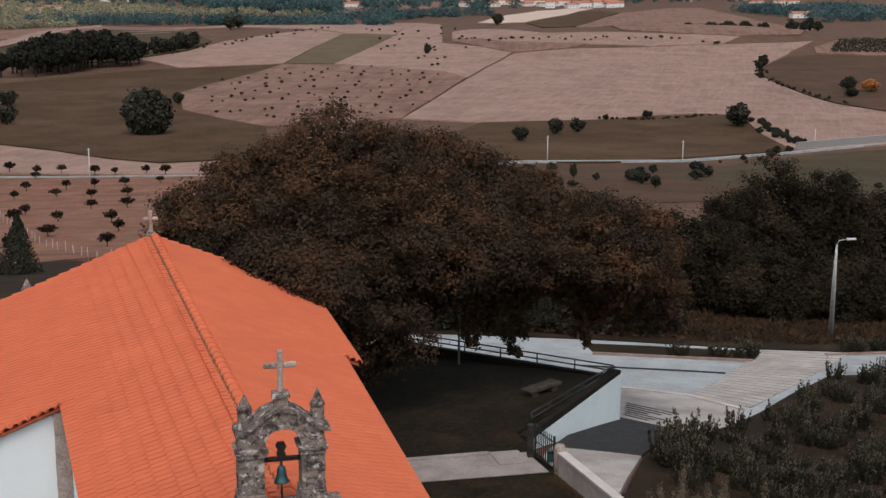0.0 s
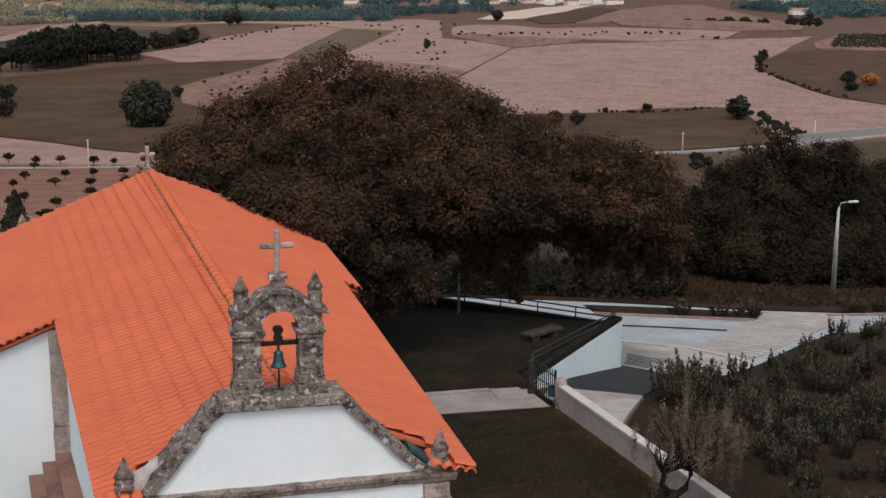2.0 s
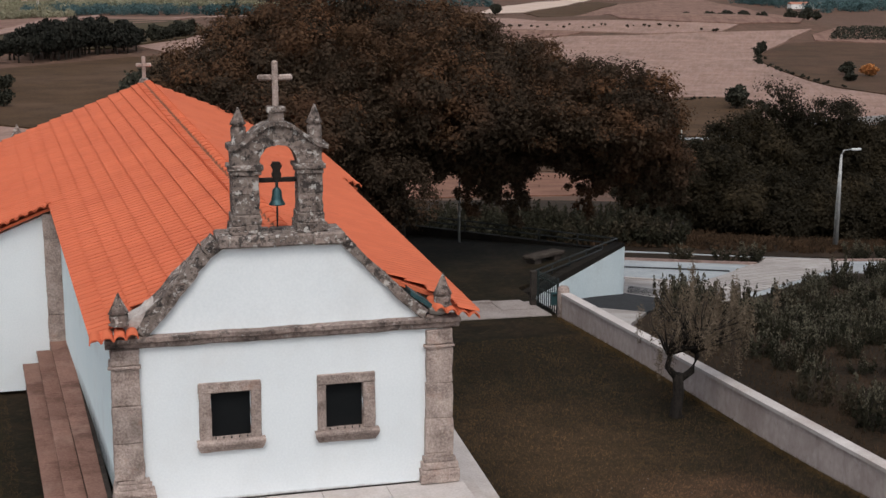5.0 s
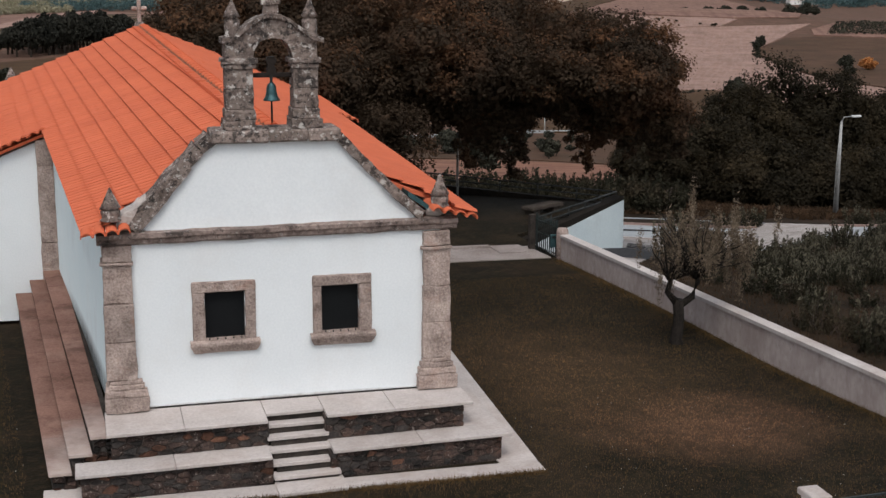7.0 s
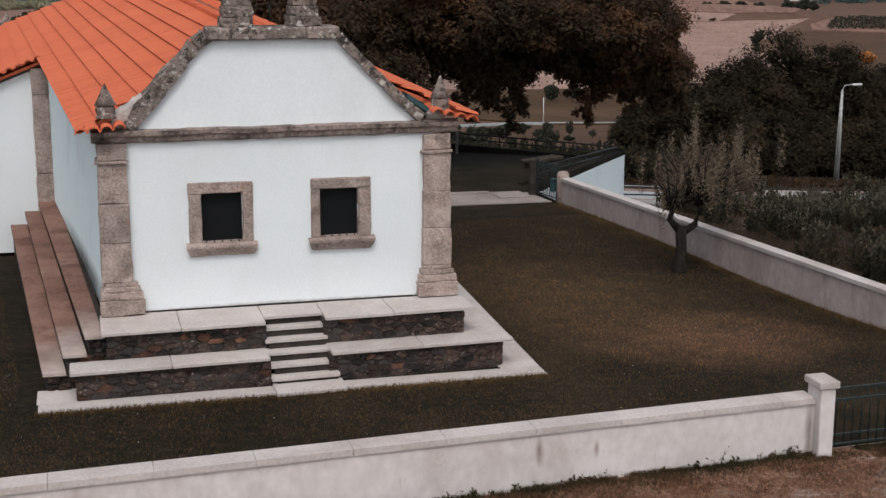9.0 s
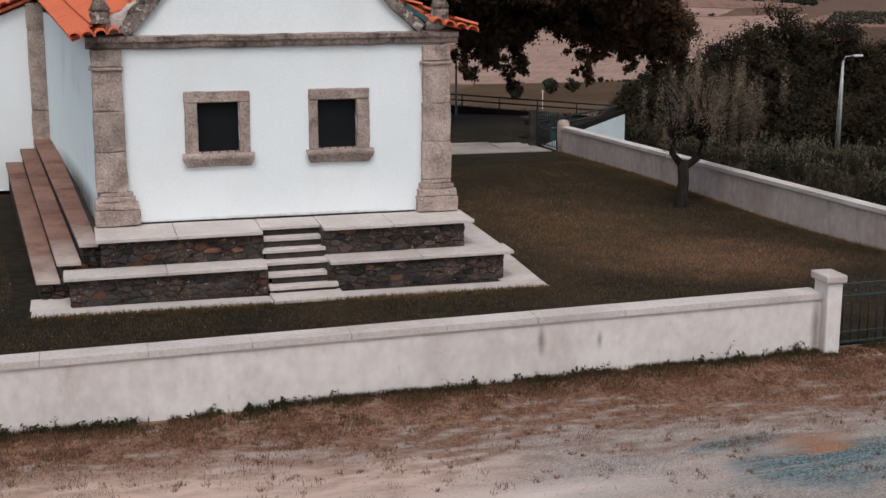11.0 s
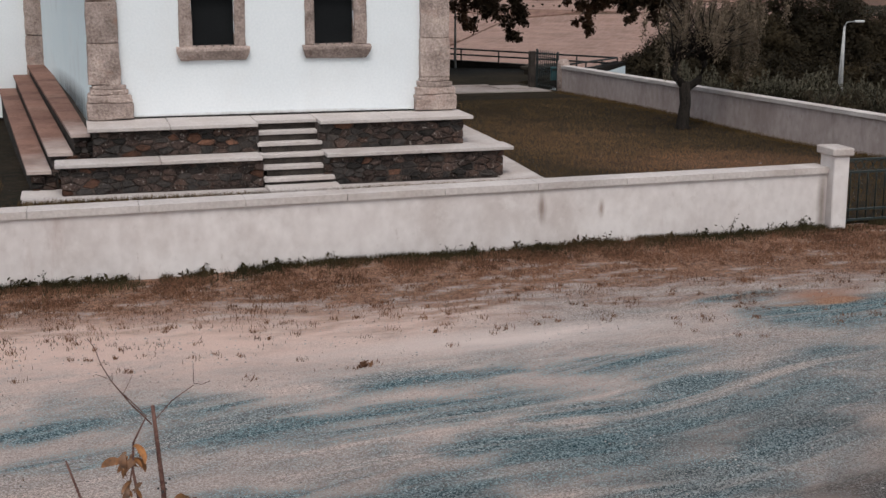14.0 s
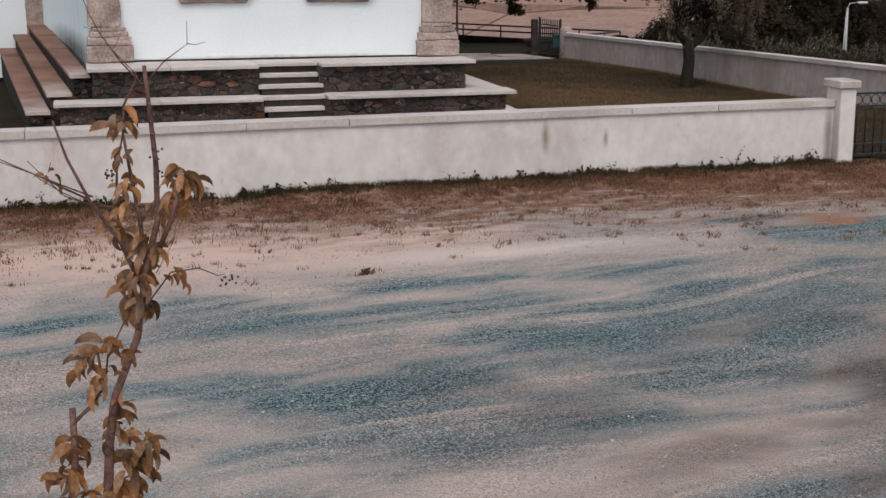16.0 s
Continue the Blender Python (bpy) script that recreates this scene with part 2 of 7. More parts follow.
def parched(m, centre, reach, colour, stretch=(1, 1, 1)):
    """A worn dry patch on the ground, a darker patch on a wall; ragged at its rim."""
    t = m.node_tree
    n, link = t.nodes, t.links.new
    bsdf = n["Principled BSDF"]
    old = bsdf.inputs["Base Color"].links[0].from_socket
    geo = n.new("ShaderNodeNewGeometry")
    mp = n.new("ShaderNodeMapping")
    mp.vector_type = "TEXTURE"
    mp.inputs["Location"].default_value, mp.inputs["Scale"].default_value = centre, reach
    link(geo.outputs["Position"], mp.inputs[0])
    grad = n.new("ShaderNodeTexGradient")
    grad.gradient_type = "SPHERICAL"
    link(mp.outputs[0], grad.inputs[0])
    nz = n.new("ShaderNodeTexNoise")
    nz.inputs["Scale"].default_value, nz.inputs["Detail"].default_value = 1.1, 9
    nz.inputs["Roughness"].default_value = 0.7
    warp = n.new("ShaderNodeMapping")
    warp.inputs["Scale"].default_value = stretch
    link(geo.outputs["Position"], warp.inputs[0])
    link(warp.outputs[0], nz.inputs["Vector"])
    mul = n.new("ShaderNodeMath")
    mul.operation = "MULTIPLY"
    link(grad.outputs[1], mul.inputs[0])
    link(nz.outputs[0], mul.inputs[1])
    rr = n.new("ShaderNodeMapRange")
    rr.inputs[1].default_value, rr.inputs[2].default_value, rr.inputs[4].default_value = 0.08, 0.42, 0.85
    link(mul.outputs[0], rr.inputs[0])
    mx = n.new("ShaderNodeMixRGB")
    mx.inputs[2].default_value = (*colour, 1)
    link(rr.outputs[0], mx.inputs[0])
    link(old, mx.inputs[1])
    link(mx.outputs[0], bsdf.inputs["Base Color"])


parched(skyplaster, (-3.5, 4.0, 1.42), (1.2, 8.0, 0.5), (0.045, 0.041, 0.038), (11, 11, 0.5))
# thin darker line along the foot of the facade
parched(plaster, (0.0, 0.0, 1.46), (4.0, 0.2, 0.12), (0.2, 0.17, 0.15), (4, 4, 2))
parched(brownslab, (-3.7, -1.0, 1.2), (1.6, 2.6, 3.0), (0.5, 0.42, 0.385))
parched(turf, (8.2, -0.1, 0.4), (3.6, 3.2, 3.0), (0.12, 0.063, 0.037))
parched(turf, (6.8, 3.6, 0.3), (4.6, 7.0, 3.0), (0.06, 0.037, 0.02))
parched(wallpaint, (2.5, -6.75, 0.95), (0.1, 1.0, 0.32), (0.24, 0.18, 0.155), (6, 1, 1))
parched(wallpaint, (3.35, -6.75, 0.9), (0.07, 1.0, 0.18), (0.3, 0.23, 0.2), (6, 1, 2))
# narrow upright darker patch on the wall next to the pier
parched(wallpaint, (6.75, -6.6, 0.7), (0.12, 1.0, 0.9), (0.2, 0.16, 0.14))
parched(turfblade, (8.2, -0.1, 0.4), (3.8, 3.4, 3.0), (0.44, 0.225, 0.125))
parched(turfblade, (6.6, 4.0, 0.4), (4.2, 7.0, 3.0), (0.3, 0.175, 0.08))
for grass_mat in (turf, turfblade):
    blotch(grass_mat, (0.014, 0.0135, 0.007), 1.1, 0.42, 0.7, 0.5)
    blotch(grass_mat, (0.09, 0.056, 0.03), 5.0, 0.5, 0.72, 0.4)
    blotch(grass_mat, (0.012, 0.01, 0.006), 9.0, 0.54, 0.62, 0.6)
    blotch(grass_mat, (0.15, 0.09, 0.045), 23.0, 0.6, 0.68, 0.35)
scrub = surface("dark_scrub_ground", (0.013, 0.009, 0.0055), (0.034, 0.0215, 0.0125), 0.4, 0.95, 0.5, 8, (0.075, 0.042, 0.026), 0.2, 0.45)


# ---- building blocks ----
def mesh_of(bm, name):
    me = bpy.data.meshes.new(name)
    bm.normal_update()
    bm.to_mesh(me)
    bm.free()
    return me


def part(name, bm, material, parent=None, label=""):
    me = bm if isinstance(bm, bpy.types.Mesh) else mesh_of(bm, name)
    if not me.materials:
        me.materials.append(material)
    ob = new(name, me)
    if parent is not None:
        ob.parent = parent
    if label:
        ob["label"] = label
    return ob


def thing(name, label, category, group="", kind="", at=(0, 0, 0)):
    ob = new(name)
    ob.location = at
    return tagged(ob, label, category, group, kind)


def box(bm, x0, x1, y0, y1, z0, z1, bevel=0.0, m=None):
    r = bmesh.ops.create_cube(bm, size=1.0)
    mat = Matrix.Translation(((x0 + x1) / 2, (y0 + y1) / 2, (z0 + z1) / 2)) @ Matrix.Diagonal((x1 - x0, y1 - y0, z1 - z0, 1))
    bmesh.ops.transform(bm, matrix=mat if m is None else m @ mat, verts=r["verts"])
    if bevel:
        es = list({e for v in r["verts"] for e in v.link_edges})
        bmesh.ops.bevel(bm, geom=es, offset=bevel, segments=1, affect="EDGES")
    return bm


def boxmesh(*a, **k):
    return box(bmesh.new(), *a, **k)


def prism(bm, outline, y0, y1):
    """An outline in x, z pulled from y0 to y1."""
    f = [bm.verts.new((x, y0, z)) for x, z in outline]
    b = [bm.verts.new((x, y1, z)) for x, z in outline]
    n = len(f)
    bm.faces.new(f)
    bm.faces.new(b[::-1])
    for i in range(n):
        j = (i + 1) % n
        bm.faces.new((f[j], f[i], b[i], b[j]))
    bmesh.ops.recalc_face_normals(bm, faces=bm.faces)
    return bm


def slab(bm, outline, z0, z1):
    """A plan outline in x, y pulled from z0 to z1; z may be a function of x, y."""
    za = z0 if callable(z0) else (lambda x, y: z0)
    zb = z1 if callable(z1) else (lambda x, y: z1)
    f = [bm.verts.new((x, y, za(x, y))) for x, y in outline]
    b = [bm.verts.new((x, y, zb(x, y))) for x, y in outline]
    n = len(f)
    bm.faces.new(f[::-1])
    bm.faces.new(b)
    for i in range(n):
        j = (i + 1) % n
        bm.faces.new((f[i], f[j], b[j], b[i]))
    bmesh.ops.recalc_face_normals(bm, faces=bm.faces)
    return bm


def tube(bm, pts, radii, seg=8):
    rings = []
    pts = [Vector(p) for p in pts]
    for i, p in enumerate(pts):
        d = (pts[min(i + 1, len(pts) - 1)] - pts[max(i - 1, 0)]).normalized()
        a = d.cross(Vector((0.31, 0.17, 0.93)) if abs(d.z) < 0.9 else Vector((1, 0.1, 0))).normalized()
        b = d.cross(a)
        rings.append([bm.verts.new(p + radii[i] * (math.cos(k * 2 * math.pi / seg) * a + math.sin(k * 2 * math.pi / seg) * b)) for k in range(seg)])
    for r0, r1 in zip(rings, rings[1:]):
        for k in range(seg):
            j = (k + 1) % seg
            f = bm.faces.new((r0[k], r0[j], r1[j], r1[k]))
            f.smooth = True
    bm.faces.new(rings[0][::-1])
    bm.faces.new(rings[-1])
    return bm


def lathe(bm, profile, seg=16, at=(0, 0, 0)):
    rings = [[bm.verts.new((at[0] + r * math.cos(2 * math.pi * k / seg), at[1] + r * math.sin(2 * math.pi * k / seg), at[2] + z)) for k in range(seg)] for r, z in profile]
    for r0, r1 in zip(rings, rings[1:]):
        for k in range(seg):
            j = (k + 1) % seg
            bm.faces.new((r0[k], r0[j], r1[j], r1[k])).smooth = True
    bm.faces.new(rings[0][::-1])
    bm.faces.new(rings[-1])
    return bm


def roughen(bm, amount, scale=4.0, seed=0.0):
    for v in bm.verts:
        q = v.co * scale + Vector((seed, seed * 1.7, 0))
        v.co += amount * noise.noise_vector(q)
    return bm


def leaves(name, points, normals, size, rng, long=1.7, spread=0.9):
    """Folded leaf blades, one to a point, as one mesh."""
    n = len(points)
    d = normals + spread * rng.normal(size=(n, 3))
    d /= np.linalg.norm(d, axis=1, keepdims=True)
    a = np.cross(d, rng.normal(size=(n, 3)))
    a /= np.linalg.norm(a, axis=1, keepdims=True)
    b = np.cross(d, a)
    s = size * rng.uniform(0.6, 1.35, size=(n, 1))
    v = np.empty((n, 4, 3))
    v[:, 0] = points - a * s * long / 2
    v[:, 1] = points + b * s / 2 + d * s * 0.18
    v[:, 2] = points + a * s * long / 2
    v[:, 3] = points - b * s / 2 + d * s * 0.18
    me = bpy.data.meshes.new(name)
    me.vertices.add(4 * n)
    me.vertices.foreach_set("co", v.ravel())
    me.loops.add(4 * n)
    me.loops.foreach_set("vertex_index", np.arange(4 * n, dtype=np.int32))
    me.polygons.add(n)
    me.polygons.foreach_set("loop_start", np.arange(0, 4 * n, 4, dtype=np.int32))
    me.update(calc_edges=True)
    return me


def crown_points(clumps, count, rng, shell=0.45, flat=0.0):
    """Points in the outer shell of many overlapping clumps, in share of their surface."""
    c = np.array([k[:3] for k in clumps])
    r = np.array([k[3:6] for k in clumps])
    w = (r[:, 0] * r[:, 1] * r[:, 2]) ** (2 / 3)
    idx = rng.choice(len(clumps), size=count, p=w / w.sum())
    u = rng.normal(size=(count, 3))
    u /= np.linalg.norm(u, axis=1, keepdims=True)
    k = 1 - shell * rng.random((count, 1)) ** 1.6
    k *= 1 + 0.1 * rng.normal(size=(count, 1))
    return c[idx] + u * r[idx] * k, u


def clumps_in(masses, per, size, rng):
    """Small clumps over the faces of the large masses of a crown."""
    out = []
    for x, y, z, rx, ry, rz in masses:
        for _ in range(per):
            u = rng.normal(size=3)
            u /= np.linalg.norm(u)
            u[2] = abs(u[2]) * (1 if rng.random() < 0.72 else -0.6)
            k = rng.uniform(0.72, 1.0)
            s = size * rng.uniform(0.65, 1.4)
            out.append((x + u[0] * rx * k, y + u[1] * ry * k, z + u[2] * rz * k, s, s, s * 0.75))
    return out


def tufted(clumps, per, count, rng, size=0.3):
    """Leaf points in small tufts that sit on the outside of each clump; leaves face out of the clump and up."""
    c = np.array([k[:3] for k in clumps])
    r = np.array([k[3:6] for k in clumps])
    own = np.repeat(np.arange(len(clumps)), per)
    u = rng.normal(size=(len(own), 3))
    u /= np.linalg.norm(u, axis=1, keepdims=True)
    u[:, 2] = np.where(u[:, 2] < -0.25, -0.6 * u[:, 2], u[:, 2])
    tc = c[own] + u * r[own] * rng.uniform(0.55, 1.0, size=(len(own), 1))
    tr = size * rng.uniform(0.6, 1.35, size=len(own))
    idx = rng.integers(len(own), size=count)
    off = rng.normal(size=(count, 3)) * np.array([0.5, 0.5, 0.62])
    return tc[idx] + off * tr[idx, None], u[idx] * 0.8 + off * 0.55 + np.array([0, 0, 0.4])


# ---- ground ----
REACH = [(0, 0.27), (14, 0.27), (30, 0.1), (38, -0.02), (41, -0.25), (46, -0.95), (51, -1.75), (55, -2.5), (60, -3.3), (66, -4.2), (72, -4.9), (82, -5.8),
         (120, -11), (200, -24), (250, -29.5), (330, -37.5), (400, -43), (470, -45.5), (800, -46), (6000, -46)]


def fall(x, y):
    """Height of the open ground: a hilltop that falls to a wide valley floor."""
    d = math.hypot(x + 2.5, y + 21.7)
    z = float(np.interp(d, [a for a, _ in REACH], [b for _, b in REACH]))
    z -= 0.9 * math.exp(-((x - 26) ** 2 + (y - 19) ** 2) / 80)
    if d > 90:
        z += min(1, (d - 90) / 200) * 1.5 * noise.noise(Vector((x * 0.008, y * 0.008, 0.3)))
    if d > 700:
        z += 16 * math.exp(-((x - 470) ** 2 + (y - 1000) ** 2) / 160 ** 2)
        z += 9 * math.exp(-((x - 150) ** 2 + (y - 1150) ** 2) / 220 ** 2)
    return z


def lawn_height(x, y):
    dip = 0.2 * max(0.0, min(1.0, (x - 4.5) / 7)) * math.exp(-((y - 2.5) / 5.5) ** 2)
    return 0.44 - 0.026 * max(0.0, y + 1.0) - 0.012 * max(0.0, y - 22) - dip


bm = bmesh.new()
radii = [0.5] + [3 * k for k in range(1, 34)] + [100 * 1.055 ** k for k in range(1, 76)]
rings = []
STEPS = 180
for r in radii:
    ring = []
    for k in range(STEPS):
        a = 2 * math.pi * k / STEPS
        x, y = -2.5 + r * math.sin(a), -21.7 + r * math.cos(a)
        ring.append(bm.verts.new((x, y, fall(x, y) - 0.06)))
    rings.append(ring)
bm.faces.new(rings[0][::-1])
for r0, r1 in zip(rings, rings[1:]):
    for k in range(STEPS):
        j = (k + 1) % STEPS
        bm.faces.new((r0[k], r0[j], r1[j], r1[k])).smooth = True
bmesh.ops.recalc_face_normals(bm, faces=bm.faces)
ground = part("ground", bm, soil)
tagged(ground, "dry brown hillside falling to a wide valley floor", "ground", kind="structure")


def sheet(name, outline, height, material, label, category, lift=0.0, cell=1.0, kind="structure", depth=0.5):
    """A piece of ground cut to a plan outline, laid over a height function, with sunk edges."""
    xs, ys = [p[0] for p in outline], [p[1] for p in outline]
    b = bmesh.new()
    f = b.faces.new([b.verts.new((x, y, 0)) for x, y in outline])
    if f.normal.z < 0 or sum((outline[i][0] * outline[(i + 1) % len(outline)][1] - outline[(i + 1) % len(outline)][0] * outline[i][1]) for i in range(len(outline))) < 0:
        f.normal_flip()
    for lo, hi, nrm in ((min(xs), max(xs), (1, 0, 0)), (min(ys), max(ys), (0, 1, 0))):
        n = max(1, int((hi - lo) / cell))
        for i in range(1, n):
            c = lo + (hi - lo) * i / n
            bmesh.ops.bisect_plane(b, geom=b.verts[:] + b.edges[:] + b.faces[:], plane_co=(c * nrm[0], c * nrm[1], 0), plane_no=nrm, dist=1e-5)
    edge = [e for e in b.edges if len(e.link_faces) == 1]
    ret = bmesh.ops.extrude_edge_only(b, edges=edge)
    low = {v for v in ret["geom"] if isinstance(v, bmesh.types.BMVert)}
    for v in b.verts:
        v.co.z = height(v.co.x, v.co.y) + lift - (depth if v in low else 0)
    for fc in b.faces:
        fc.smooth = False
    bmesh.ops.recalc_face_normals(b, faces=b.faces)
    return tagged(part(name, b, material), label, category, kind=kind)


# walled churchyard
YARD = [(-18, -7.95), (6.95, -6.5), (12.45, -6.2), (11.15, 16.3), (11.15, 21.0), (17.4, 27.0), (9.6, 34.1), (2, 40), (-18, 44)]
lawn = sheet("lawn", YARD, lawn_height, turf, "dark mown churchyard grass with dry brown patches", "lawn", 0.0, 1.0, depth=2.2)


# forecourt of gravel; drifts of blue-grey stone: centre x, y, half length, half width
DRIFTS = ((5.2, -10.3, 1.0, 0.24), (4.2, -9.55, 0.6, 0.11), (7.1, -7.55, 0.6, 0.16), (-0.66, -12.66, 1.5, 0.26), (0.02, -11.77, 0.7, 0.14), (1.8, -11.65, 0.95, 0.2), (-2.36, -11.86, 0.45, 0.18), (-3.64, -12.26, 0.4, 0.16), (-0.2, -13.5, 0.45, 0.2),
          (-3.6, -13.0, 0.5, 0.16), (0.8, -12.86, 0.55, 0.16), (1.6, -13.2, 0.7, 0.4), (2.1, -12.46, 0.6, 0.2), (4.66, -10.5, 1.0, 0.4), (4.1, -12.1, 0.5, 0.24), (3.0, -12.85, 0.55, 0.27),
          (-2.5, -14.26, 0.5, 0.2), (-1.8, -14.65, 0.55, 0.22), (-2.17, -15.7, 0.63, 0.17), (0.0, -15.4, 0.45, 0.28), (1.1, -14.8, 0.65, 0.34), (2.34, -14.0, 0.55, 0.36), (0.25, -13.92, 0.56, 0.3), (-0.77, -14.27, 0.5, 0.25), (2.6, -15.2, 0.5, 0.3))


def gravel_material():
    m = bpy.data.materials.new("tracked_gravel")
    m.use_nodes = True
    t = m.node_tree
    n, link = t.nodes, t.links.new
    bsdf = n["Principled BSDF"]
    geo = n.new("ShaderNodeNewGeometry")

    def tex(scale, stretch, detail=6, rot=0.0, kind="ShaderNodeTexNoise", distort=0.0):
        mp = n.new("ShaderNodeMapping")
        mp.inputs["Scale"].default_value = stretch
        mp.inputs["Rotation"].default_value = (0, 0, radians(rot))
        link(geo.outputs["Position"], mp.inputs[0])
        x = n.new(kind)
        x.inputs["Scale"].default_value = scale
        if kind == "ShaderNodeTexNoise":
            x.inputs["Detail"].default_value, x.inputs["Distortion"].default_value = detail, distort
        link(mp.outputs[0], x.inputs["Vector"])
        return x

    def rng(sock, a, b, c=0.0, d=1.0):
        r = n.new("ShaderNodeMapRange")
        r.inputs[1].default_value, r.inputs[2].default_value, r.inputs[3].default_value, r.inputs[4].default_value = a, b, c, d
        link(sock, r.inputs[0])
        return r.outputs[0]

    def mix(f, a, b):
        x = n.new("ShaderNodeMixRGB")
        link(f, x.inputs[0])
        for s, c in ((x.inputs[1], a), (x.inputs[2], b)):
            if isinstance(c, tuple):
                s.default_value = (*c, 1)
            else:
                link(c, s)
        return x.outputs[0]

    def math_node(op, a, b):
        x = n.new("ShaderNodeMath")
        x.operation = op
        for s, c in ((x.inputs[0], a), (x.inputs[1], b)):
            if isinstance(c, (int, float)):
                s.default_value = c
            else:
                link(c, s)
        return x.outputs[0]

    def vec(op, a, b=None):
        x = n.new("ShaderNodeVectorMath")
        x.operation = op
        link(a, x.inputs[0])
        if b is not None:
            x.inputs[1].default_value = b
        return x

    # wheel tracks sweep round a turning centre: one axis is the angle, the other the distance
    off = vec("SUBTRACT", geo.outputs["Position"], (9.0, -44.0, 0.0)).outputs[0]
    flat = vec("MULTIPLY", off, (1, 1, 0)).outputs[0]
    dist = vec("LENGTH", flat).outputs["Value"]
    sway = tex(0.14, (1, 1, 1), 1).outputs[0]
    dist = math_node("ADD", dist, math_node("MULTIPLY", math_node("SUBTRACT", sway, 0.5), 2.2))
    so = n.new("ShaderNodeSeparateXYZ")
    link(flat, so.inputs[0])
    ang = math_node("MULTIPLY", math_node("ARCTAN2", so.outputs[0], so.outputs[1]), 31.0)

    def sweep(along_, across_, detail, distort, seed, rough=0.6):
        cb = n.new("ShaderNodeCombineXYZ")
        link(math_node("MULTIPLY", ang, along_), cb.inputs[0])
        link(math_node("MULTIPLY", dist, across_), cb.inputs[1])
        cb.inputs[2].default_value = seed
        x = n.new("ShaderNodeTexNoise")
        x.inputs["Scale"].default_value, x.inputs["Detail"].default_value = 1.0, detail
        x.inputs["Distortion"].default_value, x.inputs["Roughness"].default_value = distort, rough
        link(cb.outputs[0], x.inputs["Vector"])
        return x.outputs[0]

    gx = tex(42, (1, 1, 1), 4)
    gx.inputs["Roughness"].default_value = 0.85
    fine_g = tex(120, (1, 1, 1), 2).outputs[0]
    grain = math_node("ADD", math_node("MULTIPLY", gx.outputs[0], 0.55), math_node("MULTIPLY", fine_g, 0.45))
    pebble = tex(120, (1, 1, 1), 3).outputs[0]
    streak = sweep(0.36, 1.05, 9, 0.7, 3.3)
    cloud = sweep(0.5, 0.75, 8, 0.5, 8.1)
    patch = tex(0.5, (0.5, 1.2, 1), 7, -4, distort=0.4).outputs[0]
    sep = n.new("ShaderNodeSeparateXYZ")
    link(geo.outputs["Position"], sep.inputs[0])
    cell = tex(88, (1, 1, 1), kind="ShaderNodeTexVoronoi")
    sc = n.new("ShaderNodeSeparateColor")
    link(cell.outputs["Color"], sc.inputs[0])
    cell2 = tex(170, (1, 1, 1), kind="ShaderNodeTexVoronoi")
    sc2 = n.new("ShaderNodeSeparateColor")
    link(cell2.outputs["Color"], sc2.inputs[0])
    stone = math_node("ADD", math_node("MULTIPLY", sc.outputs[0], 0.72), math_node("MULTIPLY", sc2.outputs[0], 0.28))
    sand = mix(rng(math_node("ADD", math_node("MULTIPLY", stone, 0.5), math_node("MULTIPLY", grain, 0.5)), 0.3, 0.7), (0.43, 0.325, 0.28), (0.9, 0.745, 0.675))
    loose = mix(rng(stone, 0.15, 0.85), (0.1, 0.093, 0.092), (0.56, 0.49, 0.46))
    blue = mix(rng(stone, 0.34, 0.95), (0.005, 0.042, 0.057), (0.45, 0.59, 0.615))
    # nearness to the wall along y, bent by noise
    y = math_node("ADD", sep.outputs[1], math_node("MULTIPLY", math_node("SUBTRACT", patch, 0.5), 4.0))
    y = math_node("SUBTRACT", y, math_node("MULTIPLY", sep.outputs[0], 0.1))
    zone = rng(y, -9.9, -11.4)
    speck = math_node("SUBTRACT", stone, 0.5)
    # loose dark stones: nearer the wheel ruts, to the right, and under the dry turf
    lo = math_node("ADD", tex(0.7, (0.6, 1.1, 1), 9).outputs[0], math_node("MULTIPLY", speck, 0.16))
    lo = math_node("ADD", lo, rng(sep.outputs[1], -11.0, -14.5, 0.0, 0.13))
    lo = math_node("ADD", lo, rng(sep.outputs[0], -0.5, 5.0, 0.0, 0.3))
    lo = math_node("ADD", lo, rng(y, -9.4, -8.2, 0.0, 0.2))
    col = mix(rng(lo, 0.5, 0.66, 0.0, 0.6), sand, loose)
    both = math_node("ADD", math_node("MULTIPLY", streak, 0.55), math_node("MULTIPLY", cloud, 0.45))
    both = math_node("ADD", both, math_node("MULTIPLY", speck, 0.13))
    col = mix(math_node("MULTIPLY", rng(both, 0.45, 0.56, 0.0, 0.8), zone), col, blue)
    # drifts of bare blue-grey stone between the wheel tracks, ragged at their rims
    wob = tex(1.4, (0.7, 1.6, 1), 6)
    push = vec("MULTIPLY", vec("SUBTRACT", wob.outputs["Color"], (0.5, 0.5, 0.5)).outputs[0], (1.3, 0.42, 0)).outputs[0]
    bent = vec("ADD", geo.outputs["Position"]).inputs[1]
    link(push, bent)
    drift = None
    for cx, cy, half, wide in DRIFTS:
        mp = n.new("ShaderNodeMapping")
        mp.vector_type = "TEXTURE"
        mp.inputs["Location"].default_value = (cx, cy, 0.3)
        mp.inputs["Rotation"].default_value = (0, 0, radians(8))
        mp.inputs["Scale"].default_value = (half * 1.6, wide * 2.1, 2)
        link(bent.node.outputs[0], mp.inputs[0])
        grad = n.new("ShaderNodeTexGradient")
        grad.gradient_type = "SPHERICAL"
        link(mp.outputs[0], grad.inputs[0])
        drift = grad.outputs[1] if drift is None else math_node("MAXIMUM", drift, grad.outputs[1])
